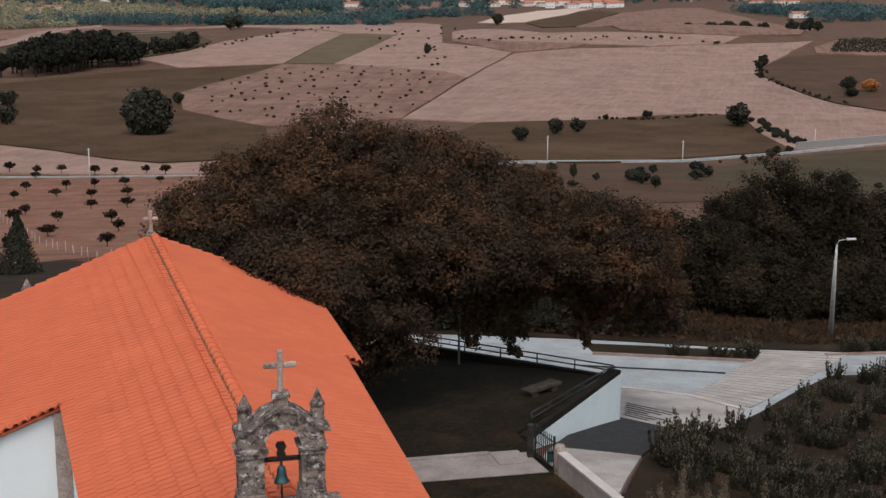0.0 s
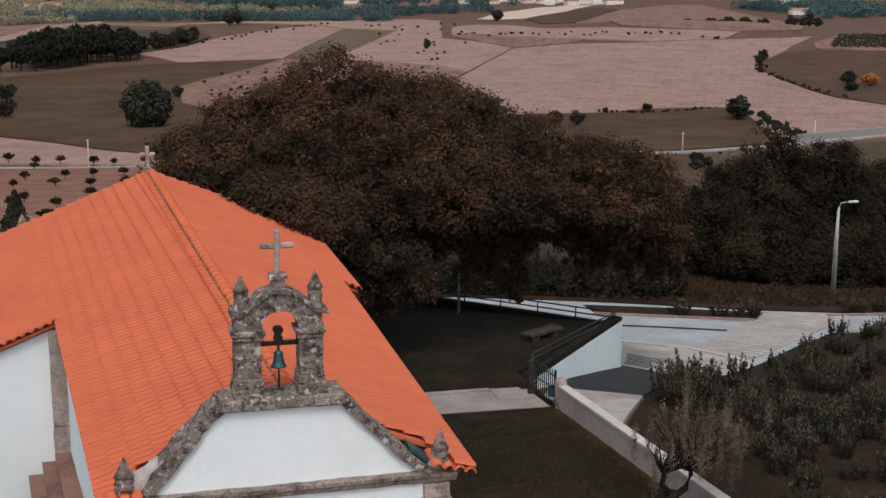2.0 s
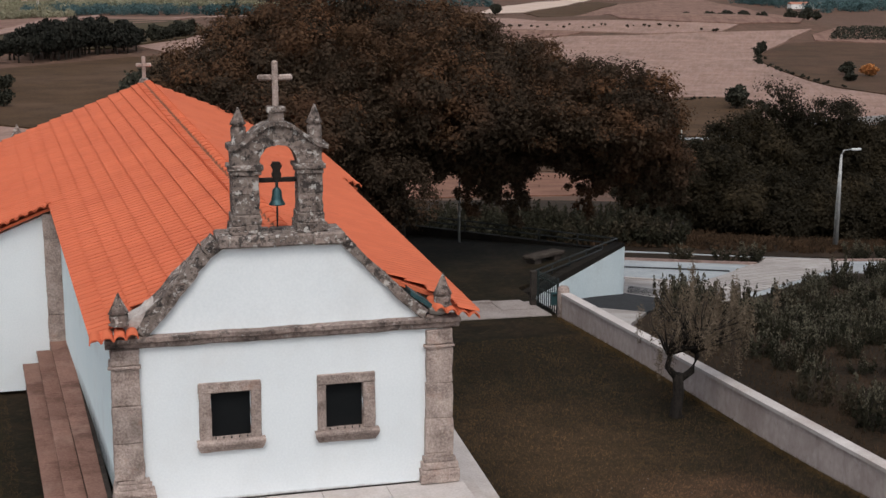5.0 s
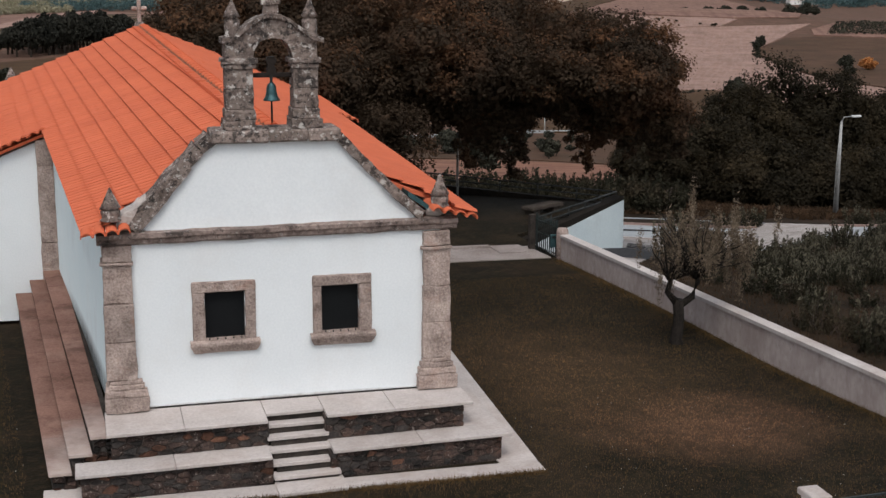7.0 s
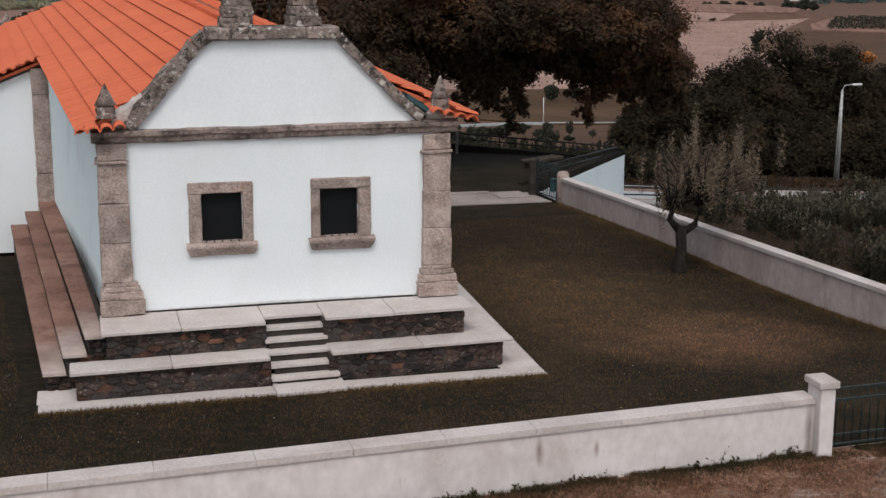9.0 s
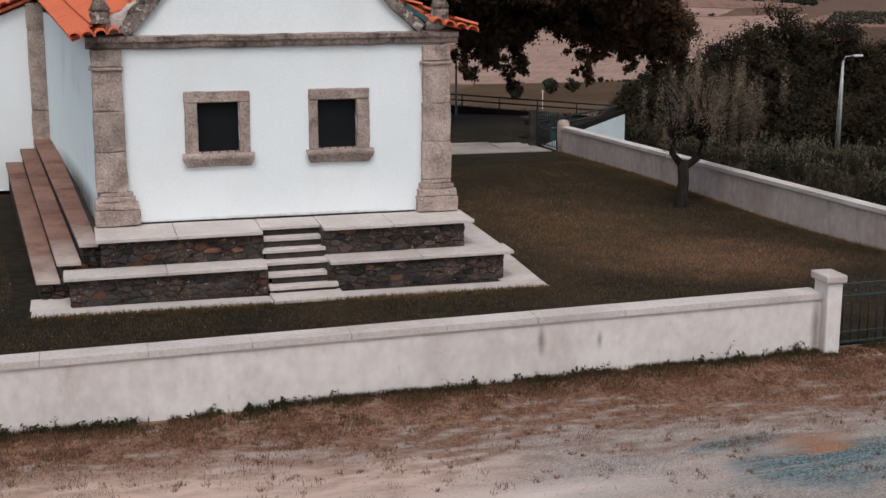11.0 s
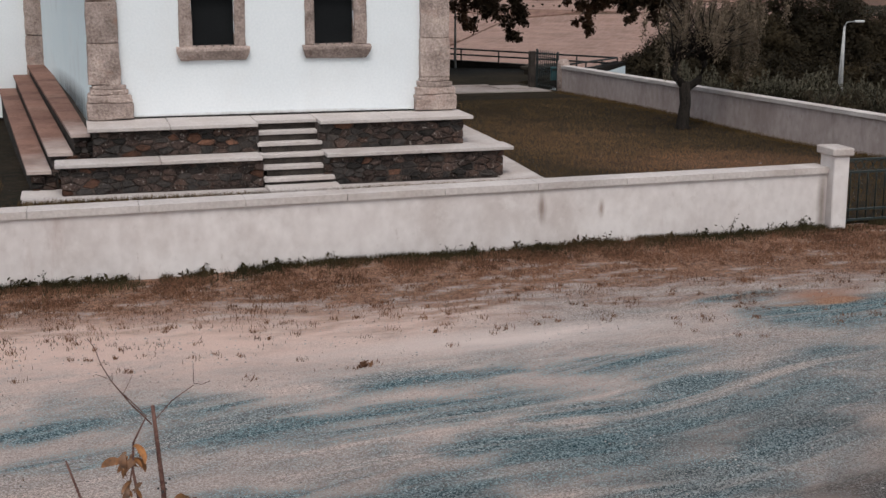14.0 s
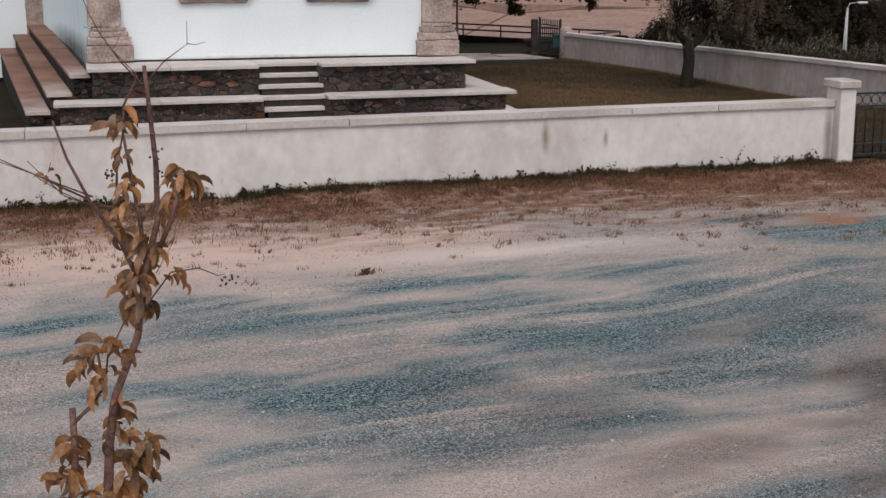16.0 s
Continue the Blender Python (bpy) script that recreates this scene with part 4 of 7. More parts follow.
def rubble_face(parent, xa, xb, y, z0, z1, rng):
    """Uneven many-sided stones, fitted to one another, in a wall face that looks to the front."""
    squash = 0.5
    seeds, tries = [], 0
    while tries < 900:
        tries += 1
        q = (rng.uniform(xa, xb), rng.uniform(z0, z1), rng.choice((0.06, 0.07, 0.09, 0.12, 0.16)) * rng.uniform(0.85, 1.15))
        if all(math.hypot((q[0] - o[0]) * squash, q[1] - o[1]) > 0.5 * (q[2] + o[2]) for o in seeds):
            seeds.append(q)
    for px, pz, _ in seeds:
        poly = [(xa, z0), (xb, z0), (xb, z1), (xa, z1)]
        for qx, qz, _ in seeds:
            if (qx, qz) == (px, pz) or abs(qx - px) > 1.0:
                continue
            # keep the side of the middle line that is nearer to this stone
            nx, nz = (qx - px) * squash * squash, qz - pz
            mx, mz = (px + qx) / 2, (pz + qz) / 2
            side_of = lambda p: (p[0] - mx) * nx + (p[1] - mz) * nz
            cut = []
            for i, p in enumerate(poly):
                q = poly[(i + 1) % len(poly)]
                da, db = side_of(p), side_of(q)
                if da <= 0:
                    cut.append(p)
                if da * db < 0:
                    t = da / (da - db)
                    cut.append((p[0] + (q[0] - p[0]) * t, p[1] + (q[1] - p[1]) * t))
            poly = cut
            if len(poly) < 3:
                break
        if len(poly) < 3:
            continue
        cx, cz = sum(p[0] for p in poly) / len(poly), sum(p[1] for p in poly) / len(poly)
        # rounded corners: each corner becomes two points
        rounded = []
        for i, p in enumerate(poly):
            for q in (poly[i - 1], poly[(i + 1) % len(poly)]):
                k = rng.uniform(0.07, 0.2)
                rounded.append((p[0] + (q[0] - p[0]) * k, p[1] + (q[1] - p[1]) * k))
        gap = rng.uniform(0.003, 0.011)
        span = max(0.05, min(max(p[0] for p in poly) - min(p[0] for p in poly), max(p[1] for p in poly) - min(p[1] for p in poly)))
        k1 = 1 - 2 * gap / span
        o = [(cx + (x - cx) * k1, cz + (z - cz) * k1) for x, z in rounded]
        n = len(o)
        b = bmesh.new()
        d = rng.uniform(-0.008, 0.026)
        back = [b.verts.new((x, y + 0.08, z)) for x, z in o]
        mid = [b.verts.new((x, y - d + 0.018, z)) for x, z in o]
        top = [b.verts.new((cx + (x - cx) * 0.88, y - d + rng.uniform(-0.006, 0.006), cz + (z - cz) * 0.86)) for x, z in o]
        for r0, r1 in ((back, mid), (mid, top)):
            for i in range(n):
                b.faces.new((r0[i], r0[(i + 1) % n], r1[(i + 1) % n], r1[i]))
        b.faces.new(top)
        bmesh.ops.recalc_face_normals(b, faces=b.faces)
        part("stone", b, rng.choice(RUBBLE), parent)


RUBBLE = (rubble,) * 7 + (charstone,) * 5 + (redstone,)
rng = random.Random(4)
terrace = thing("terrace", "two-tier rubble stone terrace with pale stone coping", "terrace", kind="structure")
for xa, xb in ((-3.1, STAIR[0]), (STAIR[1], 3.1)):
    part("core", boxmesh(xa, xb, -1.125, -0.02, 0.3, TER2 - 0.07), joint, terrace)
part("core", boxmesh(STAIR[0], STAIR[1], -0.8, -0.02, 0.3, TER2 - 0.07), mortar, terrace)
for xa, xb in ((-3.62, STAIR[0]), (STAIR[1], 3.66)):
    part("core", boxmesh(xa, xb, -1.625, -1.13, 0.3, TER1 - 0.07), joint, terrace)
part("core", boxmesh(3.1, 3.66, -1.1, 4.5, 0.3, TER1 - 0.07), mortar, terrace)
for xa, xb in ((-3.14, STAIR[0]), (STAIR[1], 3.12)):
    rubble_face(terrace, xa, xb, -1.14, TER1, TER2 - 0.06, rng)
for xa, xb in ((-3.66, STAIR[0]), (STAIR[1], 3.7)):
    rubble_face(terrace, xa, xb, -1.64, SLABZ, TER1 - 0.06, rng)


def paving(parent, cuts, y0, y1, z, thick=0.06, material=slabstone):
    for xa, xb in zip(cuts, cuts[1:]):
        part("coping_slab", roughen(boxmesh(xa + 0.003, xb - 0.003, y0, y1, z - thick, z, bevel=0.008), 0.004, 2, xa), material, parent)


paving(terrace, [-3.21, -1.9, STAIR[0] - 0.02], -1.24, 0.0, TER2)
paving(terrace, [STAIR[0] - 0.02, STAIR[1] + 0.02], -0.86, 0.0, TER2 - 0.003)
paving(terrace, [STAIR[1] + 0.02, 1.8, 3.27], -1.24, 0.0, TER2)
paving(terrace, [-3.74, -2.1, STAIR[0] - 0.02], -1.73, -1.1, TER1)
paving(terrace, [STAIR[1] + 0.04, 2.2, 3.86], -1.73, -1.1, TER1)
part("coping_slab", slab(bmesh.new(), [(3.12, -1.1), (3.79, -1.1), (3.9, 6), (3.3, 6)], TER1 - 0.06, TER1), slabstone, terrace)
part("ground_slab", boxmesh(-4.25, 4.3, -2.1, -1.6, 0.3, SLABZ, bevel=0.01), slabstone, terrace)
part("ground_slab", slab(bmesh.new(), [(3.6, -1.6), (4.3, -1.6), (4.75, 8), (3.6, 8)], 0.2, SLABZ - 0.004), slabstone, terrace)
part("ground_slab", boxmesh(-4.28, -3.6, -1.6, -0.9, 0.3, SLABZ - 0.004, bevel=0.01), slabstone, terrace)

stair = thing("front_steps", "short flight of pale stone steps with dark risers", "steps", kind="structure")
for k in range(6):
    z = max(TER2 - 0.168 * (k + 1), SLABZ + 0.05)
    yn = (-1.02, -1.2, -1.4, -1.6, -1.8, -2.3)[k]
    sh = 0.035 * k * 0.5
    part("riser", boxmesh(STAIR[0] + 0.01 + sh, STAIR[1] - 0.01 + sh * 2, yn + 0.03, yn + 0.42, max(0.3, z - 0.2), z - 0.06), mortar, stair)
    part("tread", roughen(boxmesh(STAIR[0] - 0.04 + sh * 0.5, STAIR[1] + 0.02 + sh * 2, yn, yn + (0.3 if k < 5 else 0.6), z - 0.065, z, bevel=0.008), 0.004, 3, k), slabstone, stair)

for ob in list(terrace.children) + list(stair.children):
    if not ob.name.startswith("ground_slab"):
        for v in ob.data.vertices:
            if v.co.y < -0.5:
                v.co.y += 0.036 * (v.co.x + 3.0)

# long side steps, stained brown
side = thing("side_steps", "three long rust-stained stone steps along the chapel wall", "steps", kind="structure")
for (fx0, fx1, fy), (bx0, bx1), z, rise in (((-3.47, -3.16, -0.92), (-4.5, -4.02), 1.35, 0.15), ((-3.84, -3.45, -0.95), (-4.84, -4.46), 1.06, 0.2), ((-4.18, -3.8, -1.05), (-5.2, -4.8), 0.79, 0.14)):
    n = 7

    def tread(x, y, z=z, rise=rise, fy=fy):
        return z + rise * (y - fy) / 13

    for k in range(n):
        a, c = k / n, (k + 1) / n
        ya, yc = fy + (11.85 - fy) * a + 0.004, fy + (11.85 - fy) * c - 0.004
        o = [(fx0 + (bx0 - fx0) * a, ya), (fx1 + (bx1 - fx1) * a, ya), (fx1 + (bx1 - fx1) * c, yc), (fx0 + (bx0 - fx0) * c, yc)]
        part("step_slab", slab(bmesh.new(), o, lambda x, y: tread(x, y) - 0.05, tread), brownslab, side)
    rubble_face(side, fx0 + 0.04, fx1 + 0.08, fy + 0.1, 0.45, z - 0.055, rng)
    o = [(fx0 + 0.05, fy + 0.15), (fx1 + 0.1, fy + 0.15), (bx1 + 0.1, 11.8), (bx0 + 0.05, 11.8)]
    part("step_core", slab(bmesh.new(), o, 0.25, lambda x, y: tread(x, y) - 0.053), mortar, side)

# ---- front wall and gate ----


def along(x):
    return -7.108 + 0.0585 * x


fw = thing("front_wall", "low rendered churchyard wall with pale coping slabs", "wall", kind="structure")
bm = bmesh.new()
o = [(-16, along(-16) + 0.035), (6.82, along(6.82) + 0.035), (6.82, along(6.82) + 0.34), (-16, along(-16) + 0.34)]
part("wall_body", slab(bm, o, 0.1, 1.195), wallpaint, fw)
cuts = [-16] + [2.43 + 1.28 * k for k in range(-14, 4)] + [6.82]
for xa, xb in zip(cuts, cuts[1:]):
    o = [(xa + 0.004, along(xa)), (xb - 0.004, along(xb)), (xb - 0.004, along(xb) + 0.38), (xa + 0.004, along(xa) + 0.38)]
    part("coping_slab", roughen(slab(bmesh.new(), o, 1.198, 1.284), 0.004, 2, xa), slabstone, fw)


def pier(parent, x0, x1, y0, y1, z0, z1):
    part("gate_pier", roughen(boxmesh(x0, x1, y0, y1, z0, z1 - 0.11, bevel=0.012), 0.004, 2), wallpaint, parent)
    part("pier_cap", roughen(boxmesh(x0 - 0.045, x1 + 0.045, y0 - 0.04, y1 + 0.05, z1 - 0.11, z1, bevel=0.015), 0.004, 2), slabstone, parent)


pier(fw, 6.82, 7.06, -6.84, -6.46, 0.1, 1.565)


def bar_gate(name, a, b, z0, z1, n, label, material, curl=True, leaf_parent=None):
    """An iron gate between two plan points: stiles, rails, bars, a band of rings."""
    g = thing(name, label, "gate", at=(a[0], a[1], z0))
    d = Vector((b[0] - a[0], b[1] - a[1], 0))
    L = d.length
    g.rotation_euler = (0, 0, math.atan2(d.y, d.x))
    h = z1 - z0
    for x in (0.02, L - 0.02):
        part("stile", boxmesh(x - 0.02, x + 0.02, -0.02, 0.02, 0, h), material, g)
    for z in ((0.06, h * 0.22, h - 0.2, h - 0.02) if curl else (0.12, h * 0.5, h * 0.82)):
        part("rail", boxmesh(0.04, L - 0.04, -0.014, 0.014, z - 0.014, z + 0.014), material, g)
    for k in range(n):
        x = 0.04 + (L - 0.08) * (k + 0.5) / n
        top = h - 0.2 if curl else h
        part("bar", tube(bmesh.new(), [(x, 0, 0.06 if curl else 0.0), (x, 0, top - 0.08), (x, 0, top)], [0.01 if curl else 0.02, 0.01 if curl else 0.02, 0.01 if curl else 0.003], 6), material, g)
    if curl:
        m = int(L / 0.14)
        for k in range(m):
            x = 0.04 + (L - 0.08) * (k + 0.5) / m
            r = 0.066
            pts = [(x + r * math.cos(q * math.pi / 8), 0, h - 0.11 + r * math.sin(q * math.pi / 8)) for q in range(17)]
            part("ring", tube(bmesh.new(), pts, [0.007] * 17, 5), material, g)
    return g


gate = bar_gate("entrance_gate", (7.15, -6.56), (9.8, -6.44), 0.42, 1.37, 18, "closed dark green iron gate with a band of rings", greeniron)
part("gate_sill", boxmesh(7.065, 9.825, -6.72, -6.32, 0.2, 0.4, bevel=0.02), concrete, fw)
pier(fw, 9.83, 10.08, -6.65, -6.25, 0.1, 1.57)

# ---- right-hand wall, small gate ----
rw = thing("side_wall", "long rendered churchyard wall with flat coping", "wall", kind="structure")
A, B = Vector((11.04, 16.2)), Vector((12.29, -6.2))
dv = (B - A).normalized()
nv = Vector((-dv.y, dv.x))


def topz(x, y):
    return 1.078 - 0.0168 * y


n = 9
L = (B - A).length


def quad(p, q, w0, w1):
    return [tuple(p + nv * w0), tuple(q + nv * w0), tuple(q + nv * w1), tuple(p + nv * w1)]


part("wall_body", slab(bmesh.new(), quad(A, B, 0.04, 0.28), -1.2, lambda x, y: topz(x, y) - 0.09), sidepaint, rw)
for k in range(n):
    p, q = A + dv * (L * k / n + 0.004), A + dv * (L * (k + 1) / n - 0.004)
    part("coping_slab", roughen(slab(bmesh.new(), quad(p, q, 0.0, 0.32), lambda x, y: topz(x, y) - 0.087, topz), 0.004, 2, k), slabstone, rw)
part("end_post", roughen(lathe(bmesh.new(), [(0.19, -1.2), (0.19, 0.82), (0.18, 0.92), (0.13, 0.98), (0.02, 1.0)], 14, (11.2, 16.42, 0)), 0.006, 3), granite, rw)
post = thing("gate_post", "weathered square granite gate post", "post", at=(10.78, 18.2, -0.2))
part("shaft", roughen(boxmesh(-0.1, 0.1, -0.1, 0.1, -0.4, 1.32, bevel=0.02), 0.012, 4), mortar, post)
bar_gate("side_gate", (10.88, 18.05), (11.1, 16.62), -0.04, 1.2, 10, "half-open green iron gate with spear tops", greeniron, curl=False)
mail = thing("letter_box", "green metal letter box fixed to the gate", "letter box", at=(11.02, 16.66, 0.52))
part("case", boxmesh(-0.16, 0.16, -0.08, 0.02, -0.2, 0.22, bevel=0.02), bronze, mail)
part("flap", boxmesh(-0.13, 0.13, -0.088, -0.081, 0.1, 0.17), greeniron, mail)

# ---- side path ----
pathstone = surface("worn_path_concrete", (0.22, 0.185, 0.172), (0.36, 0.315, 0.295), 0.9, 0.9, 0.15, 15, (0.16, 0.12, 0.105), 0.6, 0.5)
path = thing("garden_path", "pale concrete path with a raised kerb", "path", kind="structure")
part("path_slab", slab(bmesh.new(), [(3.9, 16.9), (10.9, 16.6), (10.8, 18.7), (3.9, 18.8)], -0.35, lambda x, y: lawn_height(x, y) + 0.03), pathstone, path)
part("kerb", slab(bmesh.new(), [(3.9, 18.8), (9.5, 18.72), (9.5, 18.95), (3.9, 19.05)], -0.35, lambda x, y: lawn_height(x, y) + 0.1), pathstone, path)
part("ramp_slab", slab(bmesh.new(), [(9.52, 17.6), (10.6, 17.55), (10.55, 18.9), (9.52, 18.95)], -0.35, lambda x, y: lawn_height(x, y) + 0.06), pathstone, path)

# ---- retaining wall, rail, road ----
# lawn soil above the wall, its deep shade put into the colour
shaded_earth = surface("shaded_lawn_soil", (0.009, 0.0075, 0.0065), (0.026, 0.021, 0.017), 1.5, 0.95, 0.4, 14)
ret = thing("retaining_wall", "white painted retaining wall below a dark lawn edge", "wall", kind="structure")
P, Q, S = Vector((11.3, 21.1)), Vector((17.45, 27.2)), Vector((9.6, 34.2))
dq = (Q - P).normalized()
nq = Vector((dq.y, -dq.x))
o = [tuple(P), tuple(Q), tuple(Q + nq * 0.25), tuple(P + nq * 0.25)]
part("wall_body", slab(bmesh.new(), o, -4.5, lambda x, y: -0.62 + 0.0735 * (y - 21.1)), whitewash, ret)
# this strip and the next stand in for the lawn's dark edge
o = [tuple(P - nq * 0.22), tuple(Q - nq * 0.22), tuple(Q + nq * 0.24), tuple(P + nq * 0.24)]
part("coping", slab(bmesh.new(), o, -1, lambda x, y: -0.3 + 0.045 * (y - 21.1)), shaded_earth, ret)
ds = (S - Q).normalized()
ns = Vector((ds.y, -ds.x))
o = [tuple(Q), tuple(S), tuple(S + ns * 0.25), tuple(Q + ns * 0.25)]
part("coping", slab(bmesh.new(), o, -4.5, lambda x, y: -0.38 + 0.03 * (y - 27.3)), shaded_earth, ret)

rail = thing("handrail", "dark steel handrail with two bars", "railing")


def rail_run(p, q, z0, z1, posts, h=0.85):
    for k in range(posts):
        t = k / (posts - 1)
        x, y, z = p.x + (q.x - p.x) * t, p.y + (q.y - p.y) * t, z0 + (z1 - z0) * t
        part("post", tube(bmesh.new(), [(x, y, z), (x, y, z + h)], [0.03, 0.03], 6), iron, rail)
    for hh in (h, h * 0.55):
        part("bar", tube(bmesh.new(), [(p.x, p.y, z0 + hh), (q.x, q.y, z1 + hh)], [0.035, 0.035], 6), iron, rail)


rail_run(Q - nq * 0.1, S + (Q - S).normalized() * 0.1, -0.39, -0.2, 7, 0.5)
rail_run(Q - nq * 0.1, P + dq * 1.2 - nq * 0.1, -0.39, -0.3, 6, 0.5)


def out_height(x, y):
    return fall(x, y)


sheet("road", [(-2, 50), (11, 37.6), (19.2, 30.4), (16.5, 25.6), (21, 22.6), (27, 31), (34, 33.5), (48, 36), (70, 38), (70, 44), (50, 43.5), (41, 42.8), (33, 45.2), (25, 49.5), (14, 54.5), (-2, 62)], out_height, paleroad,
      "pale paved road and forecourt on the slope", "road", 0.03, 1.5)
redkerb = surface("reddish_kerb", (0.2, 0.13, 0.11), (0.34, 0.25, 0.22), 1.5, 0.9, 0.1, 12)
ribstone = surface("worn_rib_stone", (0.24, 0.21, 0.195), (0.38, 0.345, 0.325), 1.2, 0.9, 0.15, 12)
crossing = sheet("paved_crossing", [(23.6, 32.8), (25.2, 30.0), (38.2, 43.3), (33.4, 44.6)], out_height, concrete, "ribbed concrete crossing strip", "paving", 0.07, 1.5)
for k in range(22):
    t = (k + 0.5) / 22
    p, q = Vector((23.6, 32.8)).lerp(Vector((33.4, 44.6)), t), Vector((25.2, 30.0)).lerp(Vector((38.2, 43.3)), t)
    d = (q - p).normalized()
    s = Vector((-d.y, d.x)) * 0.035
    b = bmesh.new()
    for i in range(5):
        u, v = p.lerp(q, i / 5), p.lerp(q, (i + 1) / 5)
        slab(b, [tuple(u - s), tuple(v - s), tuple(v + s), tuple(u + s)], lambda x, y: fall(x, y) + 0.03, lambda x, y: fall(x, y) + 0.09)
    part("rib", b, ribstone, crossing)
pad = sheet("ramp_pad", [(21.0, 35.0), (23.5, 32.7), (24.6, 29.4), (22.2, 26.2), (18.8, 24.6), (17.3, 28.1), (18.4, 29.0)], out_height, concrete, "pale concrete ramp pad with a hatched shadow laid on", "paving", 0.05, 1.2)
# thin dark strips laid on the pad as its hatched shadow
for k in range(7):
    t = (k + 0.3) / 13
    p, q = Vector((18.2, 28.4)).lerp(Vector((20.7, 34.4)), t), Vector((19.4, 25.6)).lerp(Vector((23.4, 30.6)), t)
    p, q = p.lerp(q, 0.08), p.lerp(q, rng.uniform(0.45, 0.85))
    d = (q - p).normalized()
    s = Vector((-d.y, d.x)) * 0.09
    part("groove", slab(bmesh.new(), [tuple(p - s), tuple(q - s), tuple(q + s), tuple(p + s)], lambda x, y: fall(x, y) - 0.05, lambda x, y: fall(x, y) + 0.062), asphalt, pad)
sheet("asphalt_apron", [(12.6, 21.2), (13.8, 23.1), (17.4, 28.3), (19.3, 25.2), (15.8, 20.2), (15.2, 19.4)], out_height, asphalt, "dark asphalt ramp below a white wall", "ramp", 0.075, 1.0)
sheet("gate_apron", [(11.25, 16.2), (11.7, 19.6), (12.6, 21.2), (15.5, 19.7), (12.6, 14.6)], out_height, concrete, "pale concrete apron outside the small gate", "paving", 0.09, 1.0)
sheet("scrub_bank", [(11.5, 13.5), (12.7, 14.4), (15.6, 19.6), (21.5, 25.6), (25.0, 28.8), (29.6, 33.6), (33.4, 37.2), (48, 37.5), (60, 38), (60, 5), (40, -6), (13.4, -6)], out_height, scrub,
      "dark scrubby bank outside the wall", "bank", 0.12, 1.5)
sheet("verge", [(-2, 62.3), (14, 54.8), (25, 49.8), (33, 45.5), (41, 43.1), (50, 43.8), (70, 44.4), (70, 60), (40, 66), (16, 70), (-2, 74)], out_height, scrub, "dry grass verge beside the road", "verge", 0.05, 2.0)


def kerb(line, w, h, material, label):
    """A raised kerb that follows the slope."""
    k = thing("kerb", label, "kerb", kind="structure")
    for (xa, ya), (xb, yb) in zip(line, line[1:]):
        n = max(1, int(math.hypot(xb - xa, yb - ya) / 1.0))
        for i in range(n):
            p, q = Vector((xa + (xb - xa) * i / n, ya + (yb - ya) * i / n)), Vector((xa + (xb - xa) * (i + 1) / n, ya + (yb - ya) * (i + 1) / n))
            d = (q - p).normalized()
            q = q - d * 0.015
            s = Vector((-d.y, d.x)) * w / 2
            part("kerb_stone", slab(bmesh.new(), [tuple(p - s), tuple(q - s), tuple(q + s), tuple(p + s)], lambda x, y: fall(x, y) - 0.2, lambda x, y: fall(x, y) + h), material, k)


kerb([(23.4, 45.3), (25.9, 44.1), (28.6, 42.9), (31.4, 41.8)], 0.3, 0.16, redkerb, "reddish stone kerb beside planted verge")
kerb([(21.4, 41.8), (23.4, 40.8), (25.9, 39.7), (28.2, 38.6)], 0.16, 0.1, asphalt, "narrow dark drain kerb across the paving")
kerb([(20.9, 35.0), (23.4, 32.7), (24.6, 29.6)], 0.35, 0.12, slabstone, "pale kerb below the road")
kerb([(36.5, 42.9), (41, 43.0), (50, 43.6), (60, 44.0)], 0.3, 0.15, redkerb, "reddish stone kerb beside the verge")
sheet("planted_verge", [(23.6, 45.5), (26.0, 44.3), (28.7, 43.1), (31.6, 42.0), (33.2, 44.2), (31.0, 45.2), (27.7, 46.8), (24, 48.4)], out_height, scrub, "dark planted strip between two roads", "verge", 0.08, 1.5)


def street_lamp(x, y, z, h, arm, label, r=0.13):
    l = thing("street_lamp", label, "street lamp", at=(x, y, z))
    k = arm / 1.15
    part("pole", tube(bmesh.new(), [(0, 0, -0.3), (0, 0, h * 0.5), (0, 0, h * 0.96)], [r, r * 0.8, r * 0.5], 10), galvanised, l)
    part("arm", tube(bmesh.new(), [(0, 0, h * 0.955), (arm * 0.12, 0, h), (arm * 0.6, 0, h + 0.04 * k)], [0.04 * k, 0.035 * k, 0.03 * k], 8), galvanised, l)
    if r > 0.1:
        part("conduit", tube(bmesh.new(), [(-0.2, 0, -0.3), (-0.16, 0, h * 0.5), (-0.06, 0, h * 0.94)], [0.035, 0.03, 0.025], 6), galvanised, l)
    part("lamp_head", boxmesh(arm * 0.55, arm * 1.1, -0.1 * k, 0.1 * k, h - 0.03 * k, h + 0.1 * k, bevel=0.04 * k), lampglass, l)
    return l


mossy = surface("mossy_stone", (0.03, 0.024, 0.02), (0.085, 0.069, 0.059), 3, 0.95, 0.5, 20)
bench = thing("stone_bench", "low weathered stone bench in the shaded garden", "bench", at=(13.7, 25.7, lawn_height(13.7, 25.7)))
bench.rotation_euler = (0, 0, 0.55)
part("seat", roughen(boxmesh(-0.95, 0.95, -0.3, 0.3, 0.2, 0.34, bevel=0.03), 0.02, 3), mossy, bench)
for bxx in (-0.6, 0.6):
    part("foot", roughen(boxmesh(bxx - 0.2, bxx + 0.2, -0.24, 0.24, -0.1, 0.2, bevel=0.02), 0.01, 3), mossy, bench)
